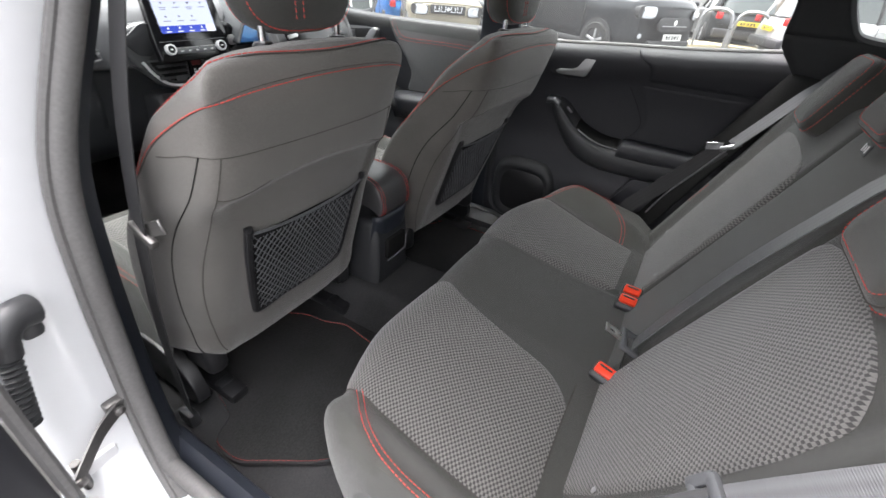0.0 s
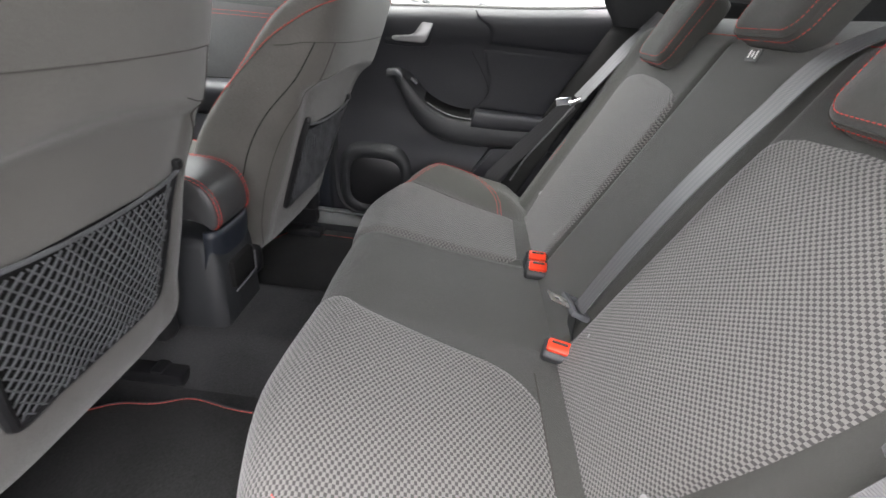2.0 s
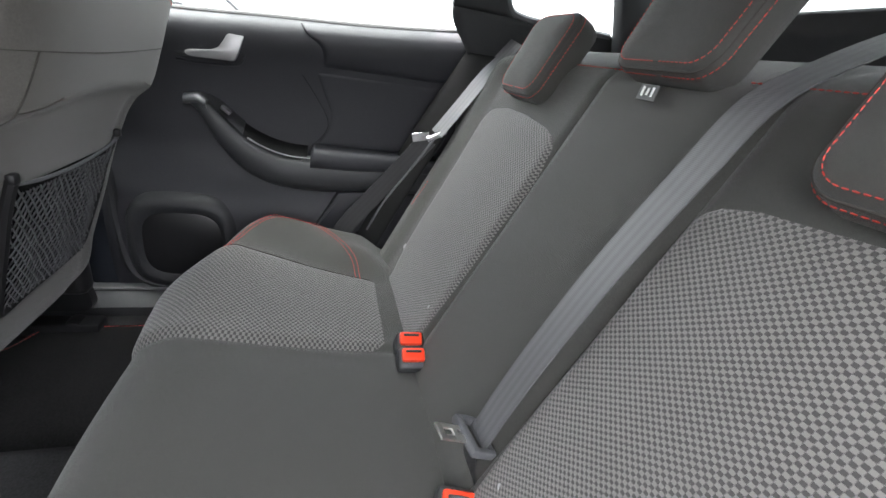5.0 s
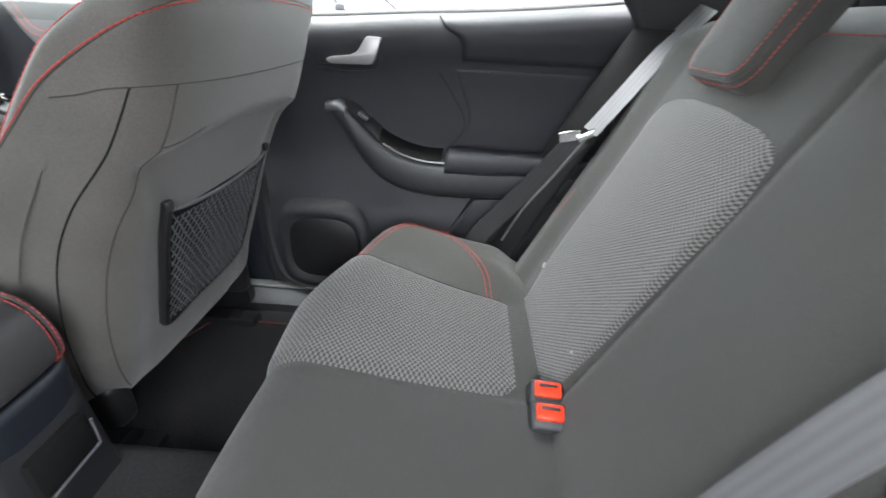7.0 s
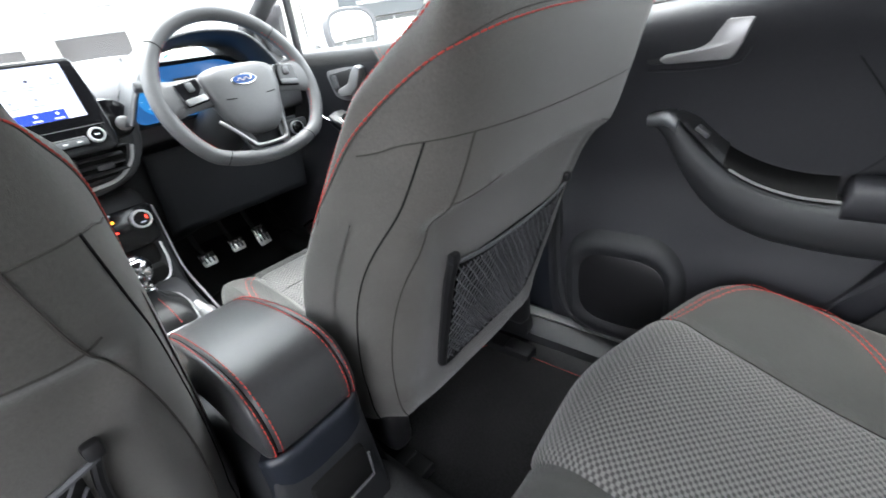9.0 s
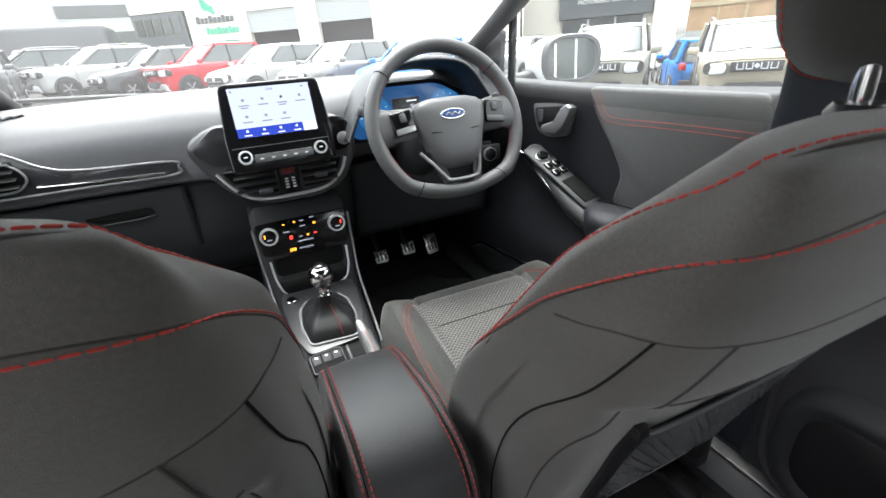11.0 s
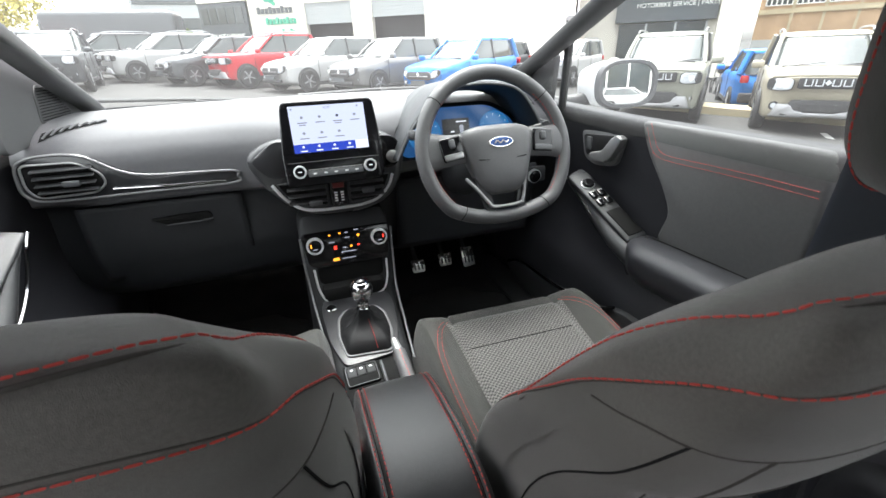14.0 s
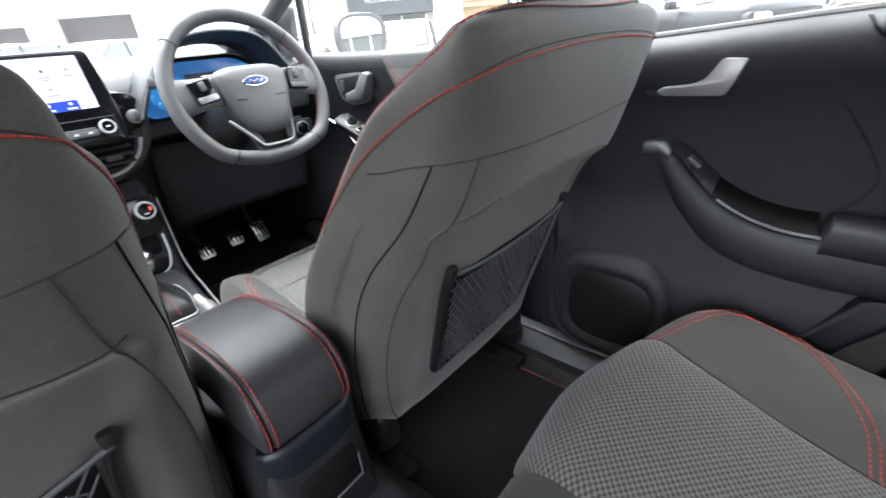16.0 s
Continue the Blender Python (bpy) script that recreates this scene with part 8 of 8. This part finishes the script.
parked_car((12.3, 6.6), -133, P_DARK, "suv", "dark grey crossover facing the lane", 3.9, 1.72, 1.58, "bar")
parked_car((8.9, 0.85), -120, P_BLACK, "suv", "charcoal large off-roader facing the lane", 4.85, 1.98, 1.78, "bar", nose=M_PLATE_W)
parked_car((18.7, 0.3), 10, P_BLACK, label="dark saloon showing red tail lamps and a yellow plate", L=4.6, W=1.82, H=1.42)
parked_car((14.5, -5.0), -70, P_SILV, "suv", "white crossover parked beyond the rail", 4.4, 1.84, 1.62, "bar")
parked_car((20.0, -6.0), 172, P_SILV, label="white saloon parked beyond the rail", L=4.6, W=1.82, H=1.44)
parked_car((12.6, -30.6), 16, P_SILV, label="silver estate car parked before a glass showroom", L=4.6, W=1.8, H=1.46)
shop = thing("glass_showroom", (0, 0, 0), "glass-fronted showroom with pale posts across the car park", "building")
SM = pose(12.5, -44.0, ground_z(12.5, -44.0), 0, 0, 16)
part("floor_slab", moved(rbox((0, -3.0, 0.1), (26, 6.4, 0.3), 0.02, 1), SM), M_CREAM, shop, smooth=False)
part("wall", moved(rbox((0, -6.0, 3.0), (26, 0.3, 5.6), 0.02, 1), SM), M_CREAM, shop, "pale back wall", smooth=False)
part("roof", moved(rbox((0, -3.0, 6.0), (27, 7.0, 0.5), 0.04, 1), SM), M_SHUT, shop, "grey flat roof", smooth=False)
for q in range(14):
    part("post", moved(rbox((-13 + 2 * q, 0.1, 3.0), (0.16, 0.2, 5.6), 0.01, 1), SM), M_PLATE_W, shop, smooth=False)
    if q < 13:
        part("pane", moved(rbox((-12 + 2 * q, 0.1, 3.0), (1.84, 0.03, 5.4), 0.004, 1), SM), M_DGLASS, shop, smooth=False)

van = thing("van", (0, 0, 0), "large dark grey panel van behind the row of cars", "van")
part("body", rbox((0, 0, 1.55), (5.6, 2.0, 2.3), 0.30, 4), P_DARK, van)
part("window_glass", rbox((2.35, 0, 1.95), (0.9, 1.96, 0.75), 0.15, 3), M_DGLASS, van)
part("side_trim", rbox((0, -1.0, 0.95), (5.2, 0.05, 0.16), 0.02), M_BUMP, van)
for xw in (-1.75, 1.75):
    for sg in (-1, 1):
        wheel(van, xw, sg * 0.88, 0.35, sg)
van.matrix_basis = pose(-7.3, 27.5, ground_z(-7.3, 27.5), 0, 0, 176)

# showroom and workshop building
A, B = Vector((-4.28, 32.9, 0)), Vector((16.62, 17.9, 0))
ax_ = (B - A).normalized()
BM = Matrix.Translation((A.x, A.y, 0.25)) @ Matrix.Rotation(math.atan2(ax_.y, ax_.x), 4, 'Z')
hall = thing("workshop_building", (0, 0, 0), "cream rendered workshop building with grey roller doors and green signs", "building")


def wall_box(name, s0, s1, z0, z1, d0, d1, material, parent, label="", r=0.0):
    return part(name, moved(rbox(((s0 + s1) / 2, (d0 + d1) / 2, (z0 + z1) / 2), (s1 - s0, d1 - d0, z1 - z0), r, 1), BM), material, parent, label, smooth=False)


for s0, s1, z0, z1 in ((3.6, 7.3, -0.4, 5.4), (7.3, 10.2, 3.55, 5.4), (10.2, 11.4, -0.4, 5.4), (11.4, 14.4, 3.75, 5.4), (14.4, 22.0, -0.4, 5.4), (0, 3.6, 3.9, 5.4)):
    wall_box("wall", s0, s1, z0, z1, 0.0, 0.35, M_CREAM, hall, "cream rendered wall")
wall_box("roof", -0.3, 22.2, 5.4, 5.62, -0.25, 9.0, M_SHUT, hall, "grey flat roof edge")
wall_box("side_wall", 0.0, 0.3, -0.4, 5.4, 0.35, 9.0, M_CREAM, hall)
wall_box("back_wall", 0.0, 22.0, -0.4, 5.4, 8.7, 9.0, M_DARKIN, hall)
for s0, s1, zt in ((7.3, 10.2, 3.55), (11.4, 14.4, 3.75)):
    dr = wall_box("roller_door", s0, s1, zt - 1.05, zt, 0.12, 0.20, M_SHUT, hall, "half-raised grey roller door")
    for q in range(7):
        wall_box("slat", s0, s1, zt - 1.05 + 0.15 * q + 0.02, zt - 1.05 + 0.15 * q + 0.13, 0.095, 0.12, M_SHUT, dr)
    # dark panel behind the opening stands for the bay's unlit depth
    wall_box("bay_interior", s0, s1, -0.4, zt - 1.05, 1.5, 1.6, M_DARKIN, hall)
sg_ = wall_box("showroom_panel", 0.05, 3.45, -0.4, 3.85, -0.03, 0.05, M_SIGNG, hall, "dark grey showroom front with a green band")
for q in range(5):
    wall_box("window_pane", 0.25 + 0.62 * q, 0.72 + 0.62 * q, 2.75, 3.60, -0.06, -0.03, M_DGLASS, sg_)
wall_box("green_band", 0.9, 3.4, 1.05, 1.75, -0.07, -0.03, M_GREEN, sg_)
lettering("sign_text", "customer", 0.62, BM @ pose(1.9, -0.08, 2.12, 90), M_PLATE_W, sg_, 0.02)
logo = thing("wall_sign", (0, 0, 0), "raised wall sign in dark grey and green shapes", "sign")
for s0, s1, z0, z1, m_ in ((4.2, 6.6, 3.15, 3.50, M_SIGNG), (4.7, 6.75, 2.60, 2.95, M_TEAL), (5.7, 6.6, 2.18, 2.34, M_TEAL)):
    n = 9 if s1 - s0 > 1 else 5
    for q in range(n):
        w = (s1 - s0) / n
        wall_box("bar", s0 + w * q, s0 + w * q + w * 0.72, z0, z1 - (0.08 if q % 3 else 0), -0.06, -0.002, m_, logo)
for dx, dz, r in ((0, 0, 0.22), (0.28, -0.12, 0.17), (-0.12, 0.22, 0.15), (0.42, -0.3, 0.10)):
    part("leaf_shape", lathe([(0, 0), (r, 0), (r, 0.05), (0, 0.05)], BM @ pose(4.95 + dx, -0.002, 3.95 + dz, 90), 16), M_TEAL, logo, smooth=False)
annex = thing("glazed_showroom", (0, 0, 0), "grey fascia motorbike showroom with dark glazing", "building")
AM = Matrix.Translation((17.6, 22.2, -0.5)) @ Matrix.Rotation(math.radians(-45), 4, 'Z')


def abox(name, s0, s1, z0, z1, d0, d1, material, parent, label=""):
    return part(name, moved(rbox(((s0 + s1) / 2, (d0 + d1) / 2, (z0 + z1) / 2), (s1 - s0, d1 - d0, z1 - z0), 0, 1), AM), material, parent, label, smooth=False)


abox("wall", -2.0, 6.2, 0, 7.0, 0.3, 6.0, M_CREAM, annex)
fas = abox("fascia", 0.1, 4.9, 2.75, 4.6, -0.15, 0.3, M_SIGNG, annex, "dark grey fascia board")
lettering("sign_text", "MOTORBIKE SERVICE | PARTS", 0.29, AM @ pose(3.0, -0.17, 3.50, 90), M_PLATE_W, fas, 0.02)
for q in range(3):
    gz = abox("glazing", 0.3 + 1.42 * q, 1.62 + 1.42 * q, 0.3, 2.70, 0.15, 0.25, M_DGLASS, annex, "dark shop window")
    abox("mullion", 1.62 + 1.42 * q, 1.72 + 1.42 * q, 0.3, 2.72, 0.05, 0.3, M_SHUT, annex)
abox("column", 4.95, 6.1, 0, 8.0, -0.5, 0.3, M_CREAM, annex, "pale square column")
works = thing("brick_works", (0, 0, 0), "orange brick industrial building with white gridded windows", "building")
WM = Matrix.Translation((27.5, 21.5, -1.2)) @ Matrix.Rotation(math.radians(-62), 4, 'Z')
def wbox(name, s0, s1, z0, z1, d0, d1, material, parent, label=""):
    return part(name, moved(rbox(((s0 + s1) / 2, (d0 + d1) / 2, (z0 + z1) / 2), (s1 - s0, d1 - d0, z1 - z0), 0, 1), WM), material, parent, label, smooth=False)


wbox("wall", 0, 15, 0, 9.0, 0, 0.4, M_BRICK, works, "orange brick wall")
wbox("string_course", 0, 15, 3.75, 4.0, -0.12, 0.0, M_KERB, works)
for q in range(10):
    w0 = 0.30 + 1.46 * q
    wn_ = wbox("window", w0, w0 + 1.26, 4.2, 7.0, -0.03, 0.05, M_DGLASS, works, "white gridded industrial window")
    for j in range(6):
        wbox("glazing_bar", w0 + 1.26 * j / 5 - 0.025, w0 + 1.26 * j / 5 + 0.025, 4.2, 7.0, -0.08, -0.03, M_PLATE_W, wn_)
    for j in range(8):
        wbox("glazing_bar", w0, w0 + 1.26, 4.2 + 2.8 * j / 7 - 0.025, 4.2 + 2.8 * j / 7 + 0.025, -0.08, -0.03, M_PLATE_W, wn_)
    wbox("pier", w0 + 1.30, w0 + 1.42, 0, 8.6, -0.10, 0.0, M_KERB, works, "pale pier between the windows")
wbox("plinth", 0, 15, 0, 2.4, -0.06, 0.0, M_SHUT, works, "grey lower wall")

# kerb island, hoop rails, markings, motorbike
def strip(name, a, b, w, h, material, label, cat="kerb"):
    a, b = Vector((*a, 0)), Vector((*b, 0))
    d = (b - a).normalized()
    nrm = Vector((-d.y, d.x, 0)) * w / 2
    rings = []
    for q in np.linspace(0, 1, 8):
        p = a.lerp(b, q)
        z = ground_z(p.x, p.y)
        rings.append([(p - nrm) + Vector((0, 0, z - 0.05)), (p - nrm * 0.95) + Vector((0, 0, z + h)), (p + nrm * 0.95) + Vector((0, 0, z + h)), (p + nrm) + Vector((0, 0, z - 0.05))])
    return single(name, loft(rings), material, label, cat, "structure", smooth=False)


strip("kerb_island", (8.2, 9.6), (17.6, -6.5), 0.9, 0.16, M_KERB, "pale yellowish concrete kerb")
for a, b in (((8.6, 5.32), (6.7, 3.72)), ((5.6, 9.3), (3.9, 7.9))):
    strip("parking_line", a, b, 0.10, 0.004, M_LINE, "white parking line", "road marking")
for x, y in ((13.3, -0.55), (13.0, 0.25), (12.2, 4.9)):
    z = ground_z(x, y)
    single("hoop_rail", tube(spline([(x, y - 0.35, z), (x, y - 0.35, z + 0.7), (x, y - 0.2, z + 0.95), (x, y + 0.2, z + 0.95), (x, y + 0.35, z + 0.7), (x, y + 0.35, z)], 30), 0.04, 8), M_RIM, "bent steel hoop rail on the kerb", "rail", group="hoop rails")
bike = thing("motorbike", (0, 0, 0), "black motorbike parked on its stand", "motorbike")
for xw in (-0.7, 0.7):
    part("wheel", tube([(xw + 0.27 * math.cos(a), 0, 0.3 + 0.27 * math.sin(a)) for a in np.linspace(0, 2 * math.pi, 24, endpoint=False)], 0.055, 8, True), M_TYRE, bike)
part("engine", rbox((0, 0, 0.42), (0.5, 0.3, 0.36), 0.06), M_RIM, bike)
part("tank", rbox((0.15, 0, 0.80), (0.5, 0.26, 0.22), 0.09, 3), M_PIANO, bike)
part("saddle", rbox((-0.35, 0, 0.80), (0.6, 0.22, 0.10), 0.04, 3), M_LEATHER, bike)
for sg in (-1, 1):
    part("fork", tube([(0.7, sg * 0.09, 0.3), (0.45, sg * 0.09, 1.0)], 0.025, 6), M_CHROME, bike)
    part("handlebar", tube([(0.45, 0, 1.0), (0.40, sg * 0.2, 1.06), (0.30, sg * 0.38, 1.04)], 0.016, 6), M_PIANO, bike)
bike.matrix_basis = pose(13.4, 11.3, ground_z(13.4, 11.3), 0, 8, 60)

# bushes and a thin street tree by the far hedge
M_LEAF = mat("yellow_green_leaves", (0.30, 0.26, 0.04), 0.7, var=0.4, scale=5)
M_BARK = mat("bark", (0.12, 0.09, 0.07), 0.9, var=0.3, scale=20)
tree = thing("tree", (-13.5, 31.0, 0.8), "small tree with yellow-green spring leaves", "tree")
part("trunk", tube(spline([(-13.5, 31, 0.7), (-13.45, 31, 2.2), (-13.3, 31.1, 3.6), (-13.2, 31.1, 5.0)], 14), lambda u: 0.16 - 0.11 * u, 8), M_BARK, tree)
rng = random.Random(4)
lv, lf = [], []
for b in range(9):
    a = rng.uniform(0, 6.28)
    tip = Vector((-13.3 + 1.5 * math.cos(a), 31 + 1.5 * math.sin(a), 3.4 + rng.uniform(0, 2.2)))
    part("limb", tube([(-13.4, 31, 2.3 + 0.25 * b), tuple((tip + Vector((-13.4, 31, 3.2))) / 2 + Vector((0, 0, 0.3))), tuple(tip)], lambda u: 0.05 - 0.035 * u, 6), M_BARK, tree)
    for q in range(260):
        c = tip + Vector((rng.gauss(0, 0.55), rng.gauss(0, 0.55), rng.gauss(0, 0.45)))
        d1 = Vector((rng.uniform(-1, 1), rng.uniform(-1, 1), rng.uniform(-1, 1))).normalized() * 0.09
        d2 = d1.orthogonal().normalized() * 0.06
        k = len(lv)
        lv += [tuple(c - d1), tuple(c + d2), tuple(c + d1), tuple(c - d2)]
        lf.append((k, k + 1, k + 2, k + 3))
tagged(part("crown", (lv, lf), M_LEAF, tree, "loose yellow-green leaves", smooth=False), kind="stuff")
M_HEDGE = mat("dark_green_leaves", (0.10, 0.14, 0.04), 0.8, var=0.4, scale=5)
hv, hf = [], []
for q in range(5200):
    u = rng.random()
    c = Vector((-38 + 32 * u + rng.gauss(0, 0.2), 41 - 2 * u + rng.gauss(0, 0.5), 1.2 + 1.9 * rng.random() ** 0.7))
    d1 = Vector((rng.uniform(-1, 1), rng.uniform(-1, 1), rng.uniform(-1, 1))).normalized() * 0.22
    d2 = d1.orthogonal().normalized() * 0.15
    k = len(hv)
    hv += [tuple(c - d1), tuple(c + d2), tuple(c + d1), tuple(c - d2)]
    hf.append((k, k + 1, k + 2, k + 3))
single("hedge", (hv, hf), M_HEDGE, "clipped green hedge along the car park's edge", "hedge", "stuff", smooth=False)
block = thing("office_block", (0, 0, 0), "pale distant block behind the hedge", "building")
part("wall", rbox((-10.5, 62, 6.5), (7, 6, 13), 0.1, 1), M_SHUT, block, smooth=False)
for q in range(5):
    part("window_band", rbox((-10.5, 58.96, 2.2 + 2.4 * q), (6.4, 0.1, 1.1), 0.02, 1), M_DGLASS, block, smooth=False)
